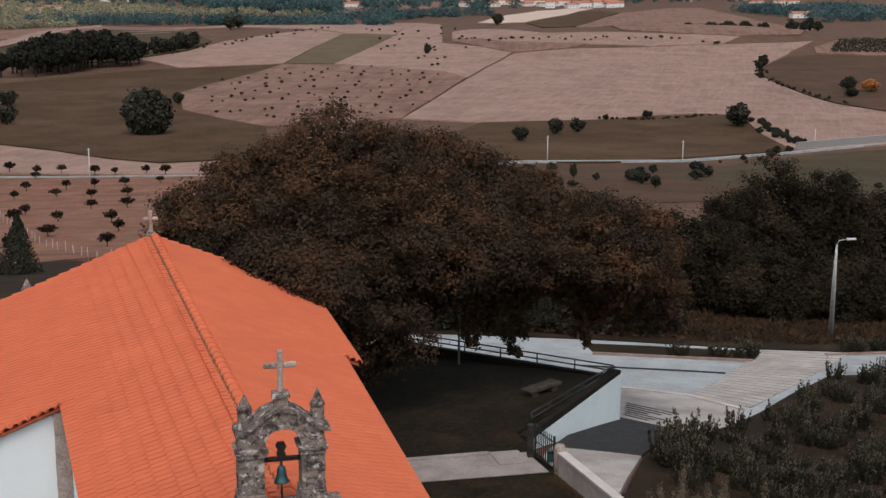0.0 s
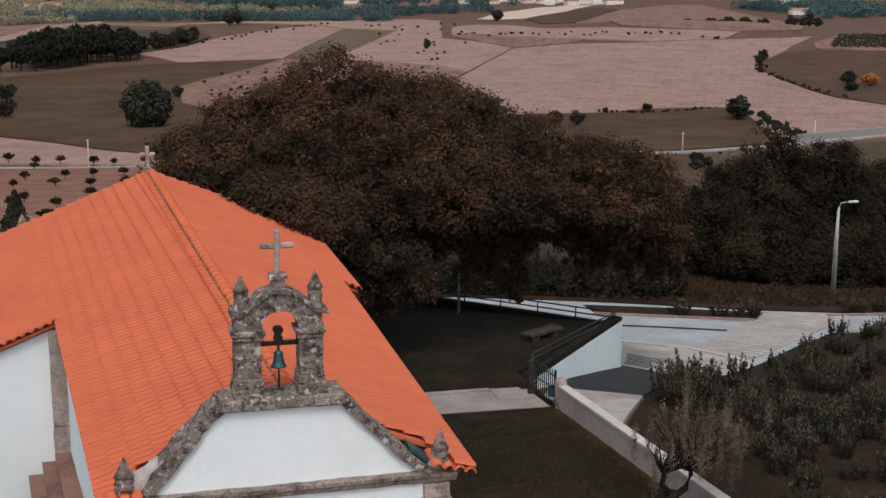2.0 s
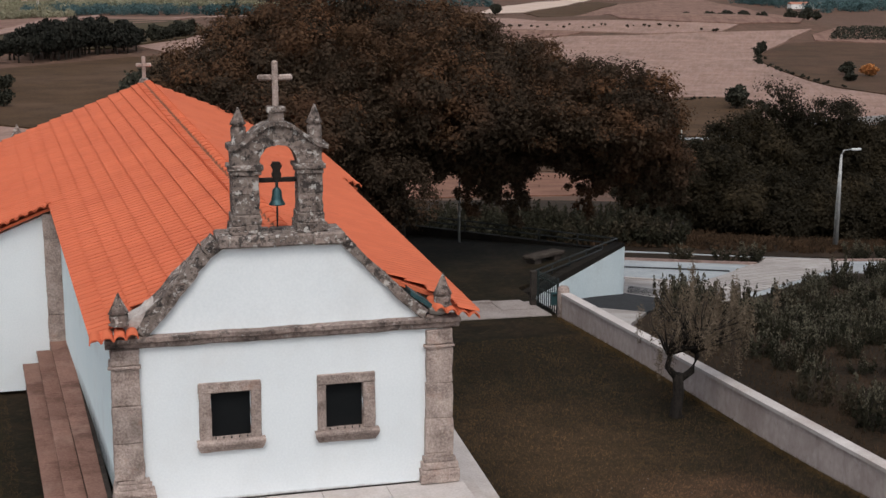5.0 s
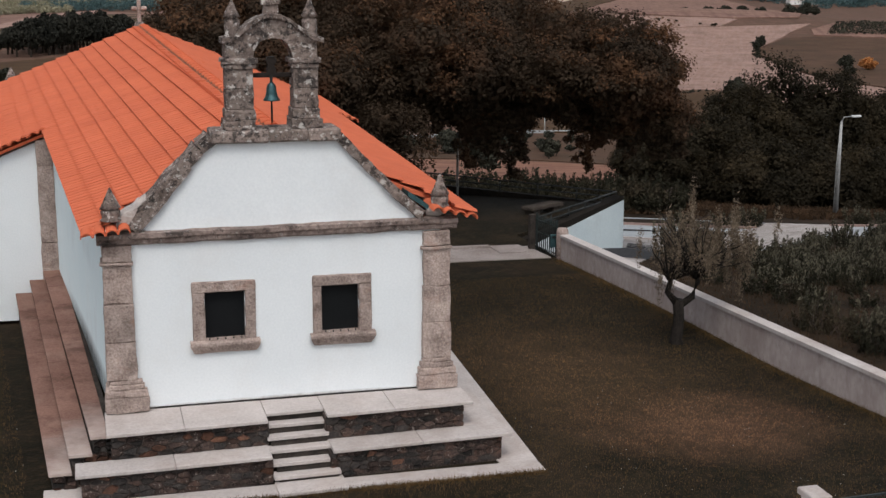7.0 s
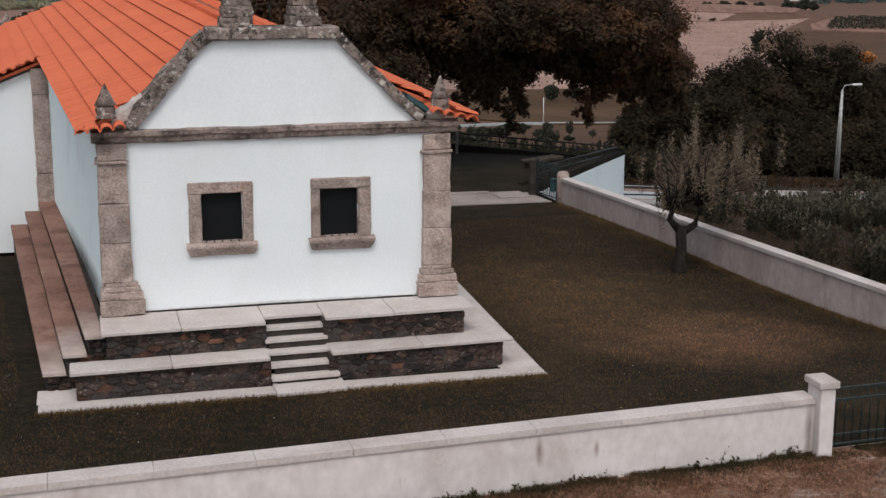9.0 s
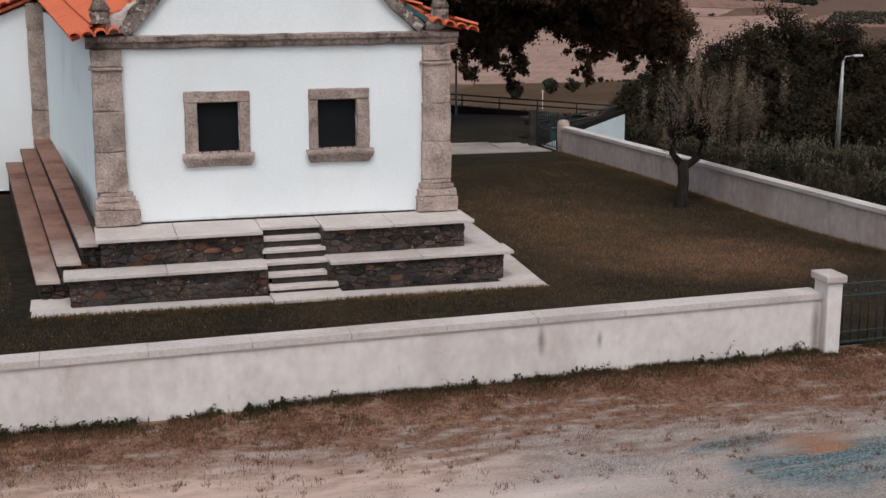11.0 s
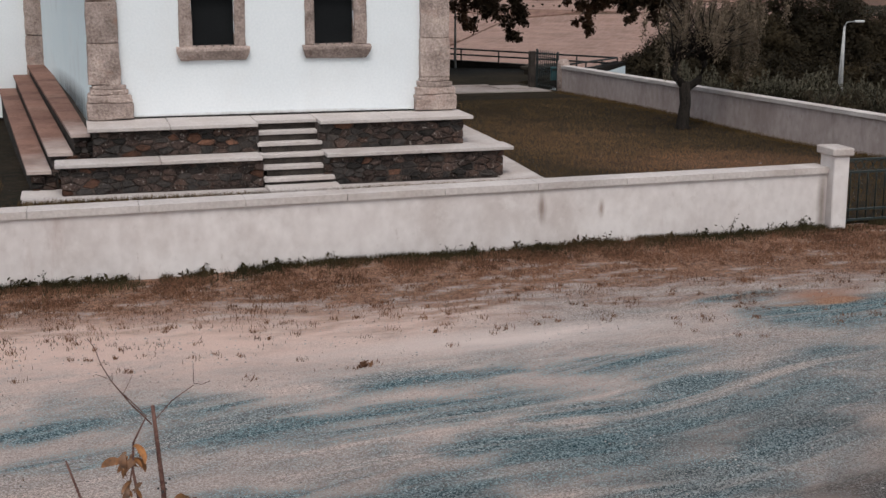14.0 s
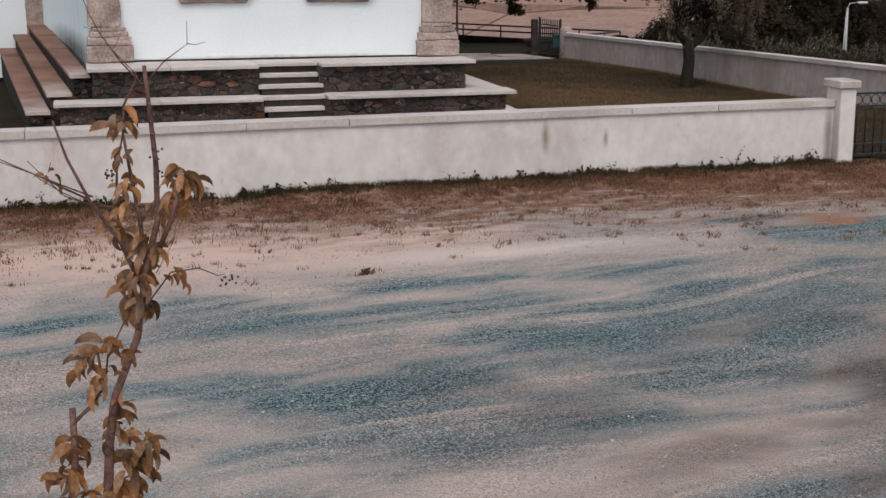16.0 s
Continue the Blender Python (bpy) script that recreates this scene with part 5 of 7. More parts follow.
street_lamp(40.2, 48.6, fall(40.2, 48.6), 6.0, 1.15, "grey steel street lamp beside the road")
street_lamp(11.75, 31.0, -0.75, 3.15, 0.6, "small grey steel lamp behind the railing", 0.06)


# ---- trees and shrubs ----
NPR = np.random.default_rng(7)


def limb(bm, a, b, r0, r1, bend=0.15, seg=7):
    a, b = Vector(a), Vector(b)
    k = (b - a).length * bend
    pts = [a + (b - a) * t + Vector((random.uniform(-k, k), random.uniform(-k, k), 0)) * math.sin(math.pi * t) * 0.6 for t in (0, 0.25, 0.5, 0.75, 1)]
    return tube(bm, pts, [r0 + (r1 - r0) * t for t in (0, 0.25, 0.5, 0.75, 1)], seg)


def big_tree(name, label, base, masses, leaf, n_leaf, size, trunk_r, per=26, clump=1.0, category="tree", inner=0.18, rust=0.0, tuft=0.3, sprays=()):
    """Trunk and limbs up to each mass; a crown of leaf clumps over the masses with gaps between."""
    t = thing(name, label, category, at=(0, 0, 0))
    b = bmesh.new()
    fork = Vector(base) + Vector((0, 0, 0.6 * (max(m[2] for m in masses) - base[2])))
    large = [m for m in masses if m[5] > 1.7]
    limb(b, (base[0], base[1], base[2] - 0.4), fork, trunk_r, trunk_r * 0.7, 0.05, 10)
    for m in masses:
        if m in large:
            limb(b, fork - Vector((0, 0, 0.3)), (m[0], m[1], m[2] + 0.4 * m[5]), trunk_r * 0.45, 0.05, 0.12)
        else:
            near_m = min(large, key=lambda q: (q[0] - m[0]) ** 2 + (q[1] - m[1]) ** 2)
            limb(b, (near_m[0] * 0.6 + m[0] * 0.4, near_m[1] * 0.6 + m[1] * 0.4, near_m[2]), (m[0], m[1], m[2]), 0.06, 0.02, 0.1, 5)
        for _ in range(4):
            u = Vector((random.gauss(0, 1), random.gauss(0, 1), random.uniform(-0.3, 0.8))).normalized()
            limb(b, (m[0], m[1], m[2]), (m[0] + u.x * m[3] * 0.8, m[1] + u.y * m[4] * 0.8, m[2] + u.z * m[5] * 0.8), 0.1, 0.025, 0.12, 5)
    hung = []
    for xa, ya, za, xb, yb, zb, r in sprays:
        limb(b, (xa, ya, za + 0.4), (xb, yb, zb + 0.15), 0.035, 0.01, 0.1, 5)
        for _ in range(22):
            k = NPR.random()
            w = 1.25 * r * (1 - 0.5 * k)
            hung.append((xa + (xb - xa) * k + NPR.normal() * w * 0.8, ya + (yb - ya) * k + NPR.normal() * w, za + (zb - za) * k + NPR.normal() * 0.08, w * 0.5, w * 0.5, w * 0.55))
    part("trunk", b, bark, t)
    if hung:
        p, u = tufted(hung, 9, 300 * len(hung) // 3, NPR, 0.13)
        part("hanging_foliage", leaves("hanging_foliage", p, u, size, NPR, 1.6, 0.5), leaf, t)
    cl = clumps_in(masses, per, clump, NPR)
    # some boughs have turned; weighting them to the top also paints light onto the crown
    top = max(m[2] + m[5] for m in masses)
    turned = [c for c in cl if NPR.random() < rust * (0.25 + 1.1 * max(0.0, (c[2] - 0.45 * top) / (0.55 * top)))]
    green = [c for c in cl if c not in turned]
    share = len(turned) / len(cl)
    p, u = tufted(green, 16, int(n_leaf * (1 - inner) * (1 - share)), NPR, tuft)
    c = part("crown", leaves("crown", p, u, size, NPR, 1.6, 0.4), leaf, t)
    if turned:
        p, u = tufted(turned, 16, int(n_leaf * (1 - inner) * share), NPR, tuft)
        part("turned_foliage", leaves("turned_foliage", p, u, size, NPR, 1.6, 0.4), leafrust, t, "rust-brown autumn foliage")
    core = [(x, y, z, rx * 0.74, ry * 0.74, rz * 0.74) for x, y, z, rx, ry, rz in masses]
    p, u = crown_points(core, int(n_leaf * inner), NPR, 0.5)
    part("inner_leaves", leaves("inner_leaves", p, u, size * 1.9, NPR), leaf, t)
    return t


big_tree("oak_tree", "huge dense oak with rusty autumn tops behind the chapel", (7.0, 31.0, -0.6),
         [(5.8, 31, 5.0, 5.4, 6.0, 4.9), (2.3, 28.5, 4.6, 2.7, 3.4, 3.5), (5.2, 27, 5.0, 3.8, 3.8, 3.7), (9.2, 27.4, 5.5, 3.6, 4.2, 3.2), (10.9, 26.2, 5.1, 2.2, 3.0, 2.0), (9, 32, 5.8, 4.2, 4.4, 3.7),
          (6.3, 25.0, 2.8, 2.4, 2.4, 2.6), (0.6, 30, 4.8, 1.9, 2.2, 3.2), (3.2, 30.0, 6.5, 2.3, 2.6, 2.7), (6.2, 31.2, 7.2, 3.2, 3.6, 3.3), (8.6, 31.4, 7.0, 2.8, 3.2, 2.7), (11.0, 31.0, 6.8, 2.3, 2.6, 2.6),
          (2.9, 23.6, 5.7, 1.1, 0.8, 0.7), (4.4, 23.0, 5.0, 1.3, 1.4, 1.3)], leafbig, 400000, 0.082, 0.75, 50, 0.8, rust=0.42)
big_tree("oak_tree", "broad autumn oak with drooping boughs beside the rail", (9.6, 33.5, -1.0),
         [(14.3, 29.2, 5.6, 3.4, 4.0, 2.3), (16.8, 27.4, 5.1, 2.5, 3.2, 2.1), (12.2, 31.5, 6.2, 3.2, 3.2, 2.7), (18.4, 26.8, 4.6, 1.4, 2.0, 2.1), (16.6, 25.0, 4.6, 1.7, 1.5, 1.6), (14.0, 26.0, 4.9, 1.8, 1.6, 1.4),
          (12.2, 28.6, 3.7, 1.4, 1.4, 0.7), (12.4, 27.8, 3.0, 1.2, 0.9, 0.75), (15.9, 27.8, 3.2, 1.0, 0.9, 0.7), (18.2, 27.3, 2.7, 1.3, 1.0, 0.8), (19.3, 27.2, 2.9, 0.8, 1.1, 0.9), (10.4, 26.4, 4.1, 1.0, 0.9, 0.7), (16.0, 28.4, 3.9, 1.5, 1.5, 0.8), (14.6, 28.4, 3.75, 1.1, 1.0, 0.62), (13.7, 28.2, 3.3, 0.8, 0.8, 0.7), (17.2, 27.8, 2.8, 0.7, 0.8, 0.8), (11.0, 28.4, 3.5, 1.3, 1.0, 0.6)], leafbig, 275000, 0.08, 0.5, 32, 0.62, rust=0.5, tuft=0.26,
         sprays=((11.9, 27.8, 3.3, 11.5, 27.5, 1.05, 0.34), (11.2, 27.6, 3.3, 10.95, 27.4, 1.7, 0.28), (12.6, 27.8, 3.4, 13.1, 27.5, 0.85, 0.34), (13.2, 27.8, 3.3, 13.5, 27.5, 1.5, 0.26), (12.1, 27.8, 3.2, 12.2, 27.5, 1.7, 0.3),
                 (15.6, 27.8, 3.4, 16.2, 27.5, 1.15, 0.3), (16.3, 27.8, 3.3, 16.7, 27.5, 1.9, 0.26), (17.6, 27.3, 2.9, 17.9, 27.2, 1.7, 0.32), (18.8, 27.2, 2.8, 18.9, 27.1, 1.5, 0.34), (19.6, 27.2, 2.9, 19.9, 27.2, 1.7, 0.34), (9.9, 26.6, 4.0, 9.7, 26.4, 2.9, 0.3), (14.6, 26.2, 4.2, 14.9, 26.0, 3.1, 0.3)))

for k, (x, y, w, h, lab) in enumerate(((37.6, 63, 3.9, 7.2, "dark oak standing beyond the road"), (42.4, 66, 4.6, 8.6, "wide dark oak beyond the street lamp"), (46.6, 68, 3.6, 11.6, "tall dark oak on the slope"),
                                       (50.5, 67, 4.6, 10.3, "round dark oak on the slope"), (55.5, 66, 4.8, 8.8, "dark oak at the edge of the slope"), (45.5, 57.5, 4.0, 4.4, "low dark oak behind the street lamp"),
                                       (40.5, 58, 3.2, 4.2, "low bushy oak behind the street lamp"), (35.9, 67, 2.6, 5.6, "low leafy oak growing beyond the road"))):
    z = fall(x, y)
    ms = [(x, y, z + h * 0.55, w * 0.75, w * 0.75, h * 0.42), (x - w * 0.5, y - w * 0.3, z + h * 0.42, w * 0.55, w * 0.55, h * 0.34), (x + w * 0.5, y - w * 0.2, z + h * 0.45, w * 0.55, w * 0.55, h * 0.33),
          (x + w * 0.1, y - w * 0.6, z + h * 0.25, w * 0.6, w * 0.4, h * 0.25)]
    big_tree("oak_tree", lab, (x, y, z), ms, leafdark, 26000 if "tall" in lab else 50000, 0.125, 0.3, 30, 0.85, tuft=0.42)

# olive on the lawn
ol = thing("olive_tree", "old olive with a forked trunk and thin grey crown", "olive tree", at=(0, 0, 0))
b = bmesh.new()
bx, by, bz = 10.42, 5.9, lawn_height(10.42, 5.9)
tube(b, [(bx, by, bz - 0.1), (bx - 0.02, by, bz + 0.1), (bx + 0.02, by, bz + 0.6), (bx - 0.02, by, bz + 1.1)], [0.25, 0.15, 0.13, 0.14], 10)
tube(b, [(bx - 0.04, by, bz + 1.0), (bx - 0.3, by, bz + 1.3), (bx - 0.22, by, bz + 1.65), (bx - 0.38, by, bz + 1.9)], [0.1, 0.085, 0.065, 0.045], 8)
tube(b, [(bx + 0.04, by, bz + 0.95), (bx + 0.35, by, bz + 1.15), (bx + 0.48, by, bz + 1.5), (bx + 0.42, by, bz + 1.75)], [0.1, 0.085, 0.065, 0.04], 8)
for k in range(80):
    a = random.uniform(0, 6.28)
    r = random.uniform(0.2, 1.35)
    sx = bx + random.choice((-0.3, 0.42))
    limb(b, (sx, by, bz + 1.6), (bx + 0.6 + r * math.cos(a), by + r * 0.8 * math.sin(a), bz + random.uniform(2.0, 3.1)), 0.035, 0.008, 0.1, 5)
roughen(b, 0.02, 7)
part("trunk", b, olivebark, ol)
cl = [(bx + 0.72 + NPR.normal() * 0.66, by + NPR.normal() * 0.5, bz + 2.45 + NPR.normal() * 0.36, 0.13, 0.13, 0.55) for _ in range(70)]
p, u = crown_points(cl, 12000, NPR, 0.95)
u[:, 2] *= 0.2
part("crown", leaves("crown", p, u, 0.019, NPR, 5.0, 0.35), leafolive, ol)


def shrub_mesh(kind, rng):
    """An upright bushy shrub of leafy shoots, about one metre high."""
    pts, nrm = [], []
    for _ in range(34 if kind != 2 else 20):
        a, r = rng.uniform(0, 6.28), 0.42 * math.sqrt(rng.random())
        h = rng.uniform(0.45, 1.05) * (1 - 0.6 * r)
        lean = Vector((math.cos(a) * r * 0.7, math.sin(a) * r * 0.7, 0))
        for k in range(38):
            t = rng.random() ** 0.8
            q = Vector((math.cos(a) * r, math.sin(a) * r, 0)) + lean * t + Vector((0, 0, h * t))
            s = 0.07 * (1 - 0.75 * t)
            pts.append((q.x + rng.gauss(0, s), q.y + rng.gauss(0, s), max(0.0, q.z + rng.gauss(0, 0.02))))
            nrm.append((rng.gauss(0, 1), rng.gauss(0, 1), 0.1))
    pts, nrm = np.array(pts), np.array(nrm)
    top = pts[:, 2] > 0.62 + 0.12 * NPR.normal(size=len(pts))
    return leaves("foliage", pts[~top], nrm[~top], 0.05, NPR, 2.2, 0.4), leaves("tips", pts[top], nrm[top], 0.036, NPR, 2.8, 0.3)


rng = random.Random(11)
kinds = [shrub_mesh(k, rng) for k in range(4)]
dark_tips = [k[1].copy() for k in kinds]
stems = []
for k in range(2):
    b = bmesh.new()
    for _ in range(7):
        a = rng.uniform(0, 6.28)
        limb(b, (0, 0, -0.1), (math.cos(a) * 0.25, math.sin(a) * 0.25, 0.6), 0.014, 0.005, 0.1, 4)
    me = mesh_of(b, "stems")
    me.materials.append(bark)
    stems.append(me)


def inside(x, y, poly):
    c = False
    for i in range(len(poly)):
        (x0, y0), (x1, y1) = poly[i], poly[i - 1]
        if (y0 > y) != (y1 > y) and x < (x1 - x0) * (y - y0) / (y1 - y0) + x0:
            c = not c
    return c


def shrub(x, y, s, h, kind, mat, label, group, name="shrub", tip=None):
    o = thing(name, label, "shrub", group, at=(x, y, fall(x, y) + 0.02))
    o.rotation_euler = (0, 0, rng.uniform(0, 6.28))
    o.scale = (s, s, h)
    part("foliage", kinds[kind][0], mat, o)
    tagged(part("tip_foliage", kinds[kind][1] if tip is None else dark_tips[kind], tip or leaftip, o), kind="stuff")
    part("stem", stems[kind % 2], bark, o)


BANK = [(15.8, 19.0), (21.5, 24.8), (25.0, 28.2), (29.6, 33.0), (33.4, 36.6), (44, 37), (44, 20), (30, 6), (19, 3), (16, 9)]
count = 0
while count < 225:
    x, y = rng.uniform(14, 44), rng.uniform(3, 37)
    if not inside(x, y, BANK):
        continue
    # densest along the roadside edge, thinner towards the wall
    edge = (y - 12.5) - 0.62 * (x - 14.5)
    if rng.random() > (1.0 if edge > 1.2 else 0.9 if edge > -3 else 0.85):
        continue
    k = rng.randrange(4)
    s = rng.uniform(0.6, 1.1)
    shrub(x, y, s, s * rng.uniform(1.0, 1.55), k, leafshrub, "grey-green upright shrub on the scrubby bank", "shrubs on the bank")
    count += 1
for x, y, s in ((27.9, 43.9, 1.1), (30.1, 43.4, 1.1), (31.6, 43.0, 1.3), (38.6, 43.6, 1.3), (40.6, 43.8, 1.1), (42.8, 44.2, 1.1)):
    shrub(x, y, s, s * 1.0, rng.randrange(4), leafshrub, "low round bush on the road verge", "bushes along the road", "bush")
for k in range(34):
    x = 15.5 + 14.5 * k / 33 + rng.gauss(0, 0.3)
    y = 56.8 - 0.43 * (x - 14) + abs(rng.gauss(0, 1.2))
    h = (-3.0 - fall(x, y)) * rng.uniform(0.75, 1.1)
    shrub(x, y, rng.uniform(2.0, 2.8), h, rng.randrange(4), leafdark, "dark leafy shrub growing beyond the road", "shrubs beyond the road", "dark_shrub", leafshrub)

near_bank = [(16.9, 13.0), (16.3, 9.9), (17.0, 8.3), (20.0, 12.3), (14.9, 5.0), (21.6, 17.2), (15.1, 10.6), (17.7, 17.1)]
while len(near_bank) < 52:
    x, y = rng.uniform(14.2, 25), rng.uniform(3, 19)
    if y < 1.6 * (x - 5) and all((x - a) ** 2 + (y - c) ** 2 > 1.2 for a, c in near_bank):
        near_bank.append((x, y))
for x, y in near_bank:
    s = rng.uniform(0.6, 1.0)
    shrub(x, y, s, s * rng.uniform(1.1, 1.6), rng.randrange(4), leafshrub, "grey-green upright shrub in brown grass", "shrubs in the brown grass", "bank_shrub")
for x, y, s, h in ((15.9, 18.6, 1.0, 1.9), (16.9, 20.0, 1.1, 2.0), (18.0, 21.2, 1.0, 1.7), (16.6, 17.6, 1.0, 1.6), (19.2, 22.6, 1.0, 1.6)):
    shrub(x, y, s, h, rng.randrange(4), leafshrub, "tall leafy dark shrub beside the ramp", "tall shrubs beside the ramp", "tall_shrub")

# dry tall grass beside the road
p = np.column_stack([NPR.uniform(8, 60, 16000), NPR.uniform(42, 62, 16000), np.zeros(16000)])
p = p[[inside(x, y, [(8, 60.5), (14, 56.6), (25, 51.0), (33, 47.0), (41, 45.2), (60, 45.6), (60, 60), (8, 66)]) for x, y in p[:, :2]]]
p[:, 2] = [fall(x, y) + 0.2 for x, y in p[:, :2]]
u = NPR.normal(size=p.shape)
u[:, 2] = 0.05
drygrass = surface("dry_grass_blade", (0.026, 0.016, 0.009), (0.08, 0.047, 0.027), 0.5, 0.9, 0, 5, island=0.3)
tagged(part("verge_grass", leaves("verge_grass", p, u, 0.16, NPR, 3.2, 0.1), drygrass), "tall dry grass along the road verge", "grass", kind="stuff")

# grass at the foot of the wall and on the lawn's edges
greengrass = surface("weedy_grass_blade", (0.02, 0.019, 0.009), (0.06, 0.047, 0.023), 1.0, 0.9, 0, 20, (0.12, 0.07, 0.035), 0.9, 0.5, island=0.35)
browngrass = surface("parched_grass_blade", (0.06, 0.03, 0.017), (0.25, 0.13, 0.08), 1.6, 0.9, 0, 20, island=0.3)


def blades(name, xy, height_of, h, wide, mat, label):
    """Upright blades of grass, one thin leaf each."""
    n = len(xy)
    hh = h * NPR.uniform(0.4, 1.3, n)
    p = np.column_stack([xy, [height_of(x, y) for x, y in xy]])
    lean = NPR.normal(size=(n, 2)) * 0.35
    a = NPR.uniform(0, 6.28, n)
    sx, sy = np.cos(a) * wide, np.sin(a) * wide
    v = np.empty((n, 3, 3))
    v[:, 0] = p + np.column_stack([sx, sy, np.zeros(n) - 0.01])
    v[:, 1] = p - np.column_stack([sx, sy, np.zeros(n) + 0.01])
    v[:, 2] = p + np.column_stack([lean[:, 0] * hh, lean[:, 1] * hh, hh])
    me = bpy.data.meshes.new(name)
    me.from_pydata(v.reshape(-1, 3).tolist(), [], np.arange(3 * n).reshape(-1, 3).tolist())
    return tagged(part(name, me, mat), label, "grass", kind="stuff")


def clustered(n, x0, x1, ymap, spread, scale, cut):
    """Plan points that gather where a noise is high."""
    out = []
    while len(out) < n:
        x = NPR.uniform(x0, x1)
        y = ymap(x) + NPR.exponential(spread)
        if (noise.noise(Vector((x * scale, y * scale, 1.7))) + 0.6 * noise.noise(Vector((x * scale * 4, y * scale * 4, 5.1))) - cut) * 2.2 + 0.4 > NPR.random():
            out.append((x, y))
    return np.array(out)


xy = clustered(42000, -11, 12, lambda x: 0, 0.12, 1.3, -0.35) * np.array([1, -1])
xy[:, 1] += along(0) + 0.05 + 0.0585 * xy[:, 0]
blades("wall_weeds", xy, court_height, 0.075, 0.005, greengrass, "green weeds along the foot of the wall")
xy = clustered(110000, -11, 12, lambda x: 0.0, 0.55, 1.9, 0.0) * np.array([1, -1])
xy[:, 1] += along(0) - 0.05 + 0.0585 * xy[:, 0]
# small brown tufts that thin out over the sand
cen = np.column_stack([NPR.uniform(-11, 12, 1500), -NPR.exponential(1.3, 1500)])
cen[:, 1] += along(0) - 0.15 + 0.0585 * cen[:, 0]
cen = cen[cen[:, 1] > -11.2]
tuft = np.repeat(cen, 22, axis=0) + NPR.normal(size=(len(cen) * 22, 2)) * np.repeat(NPR.uniform(0.015, 0.06, len(cen)), 22)[:, None]
xy_parched = np.vstack([xy[:60000], tuft])
def weed(x, y, h, n, label, mat=greengrass):
    """A leafy weed of several stalks at the foot of the wall."""
    w = thing("weed", label, "weed", "weeds along the wall", at=(x, y, court_height(x, y) - 0.02))
    pts = []
    b = bmesh.new()
    for _ in range(n):
        tip = Vector((random.gauss(0, 0.3) * h, random.gauss(0, 0.12) * h, h * random.uniform(0.6, 1.0)))
        tube(b, [(0, 0, 0), tip * 0.5 + Vector((0, 0, 0.06 * h)), tip], [0.005, 0.004, 0.002], 5)
        for t in np.linspace(0.15, 1.0, max(4, int(h * 22))):
            pts.append(tip * t + Vector((random.gauss(0, 0.025), random.gauss(0, 0.025), random.gauss(0, 0.012))))
    part("stalk", b, mat, w)
    p = np.array([tuple(q) for q in pts])
    part("foliage", leaves("foliage", p, NPR.normal(size=p.shape) + np.array([0, 0, 0.6]), 0.022 if h > 0.18 else 0.032, NPR, 2.4, 0.4), mat, w)


for k in range(70):
    x = random.uniform(-9.5, 6.7)
    weed(x, along(x) - abs(random.gauss(0, 0.06)) + 0.02, random.uniform(0.07, 0.17), random.randint(4, 8), "low leafy green weed at the foot of the wall")
for x, h in ((5.25, 0.32), (6.45, 0.24), (5.9, 0.2), (3.4, 0.19), (-3.8, 0.25), (-6.2, 0.22), (1.2, 0.19)):
    weed(x, along(x) - 0.06, h, 3, "tall thin weed stalk against the wall")
weed(-0.75, -11.1, 0.06, 12, "small dry tuft growing in the gravel", browngrass)
# loose stones on the forecourt
n = 9000
xy = np.column_stack([NPR.uniform(-9, 10, n), NPR.uniform(-19, -7.6, n)])
sz = 0.006 + 0.007 * NPR.random(n) ** 4 + 0.004 * NPR.random(n)
octa = np.array([(1, 0, 0), (0, 1, 0), (-1, 0, 0), (0, -1, 0), (0, 0, 0.8)])
v = octa[None] * sz[:, None, None] * NPR.uniform(0.7, 1.3, (n, 5, 3))
v[:, :, 0] += xy[:, :1]
v[:, :, 1] += xy[:, 1:]
v[:, :, 2] += np.array([court_height(x, y) for x, y in xy])[:, None]
faces = np.array([(0, 1, 4), (1, 2, 4), (2, 3, 4), (3, 0, 4)])
me = bpy.data.meshes.new("loose_stones")
me.from_pydata(v.reshape(-1, 3).tolist(), [], (np.arange(n)[:, None, None] * 5 + faces[None]).reshape(-1, 3).tolist())
tagged(part("loose_stones", me, surface("loose_stone", (0.2, 0.18, 0.17), (0.5, 0.46, 0.44), 20, 0.9, 0, 60, island=0.6)), "loose pale stones scattered over the gravel", "gravel", kind="stuff")
blades("parched_grass", xy_parched, court_height, 0.042, 0.006, browngrass, "short parched brown grass on the gravel")
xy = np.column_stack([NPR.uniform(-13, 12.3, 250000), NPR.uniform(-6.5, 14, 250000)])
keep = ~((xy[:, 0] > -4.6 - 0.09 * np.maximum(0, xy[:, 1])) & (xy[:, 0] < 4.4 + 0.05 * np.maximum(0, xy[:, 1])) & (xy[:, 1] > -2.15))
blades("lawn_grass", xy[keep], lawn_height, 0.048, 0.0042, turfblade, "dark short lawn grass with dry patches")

fl = np.column_stack([NPR.uniform(-9, 11, 900), NPR.uniform(-6.3, 3, 900)])
fl = fl[[not (-4.4 < x < 4.5 and y > -2.2) and noise.noise(Vector((x * 0.6, y * 0.6, 3))) > -0.1 for x, y in fl]]
fp = np.column_stack([fl, [lawn_height(x, y) + 0.035 for x, y in fl]])
tagged(part("lawn_flowers", leaves("lawn_flowers", fp, np.tile((0.0, -0.3, 1.0), (len(fp), 1)), 0.011, NPR, 1.2, 0.3), lampglass), "tiny white flowers scattered in the lawn", "flowers", kind="stuff")
tt = NPR.random(9000)
off_w = NPR.exponential(0.09, 9000)
fringe = np.column_stack([A.x + (B.x - A.x) * tt - 0.02 - off_w, A.y + (B.y - A.y) * tt])
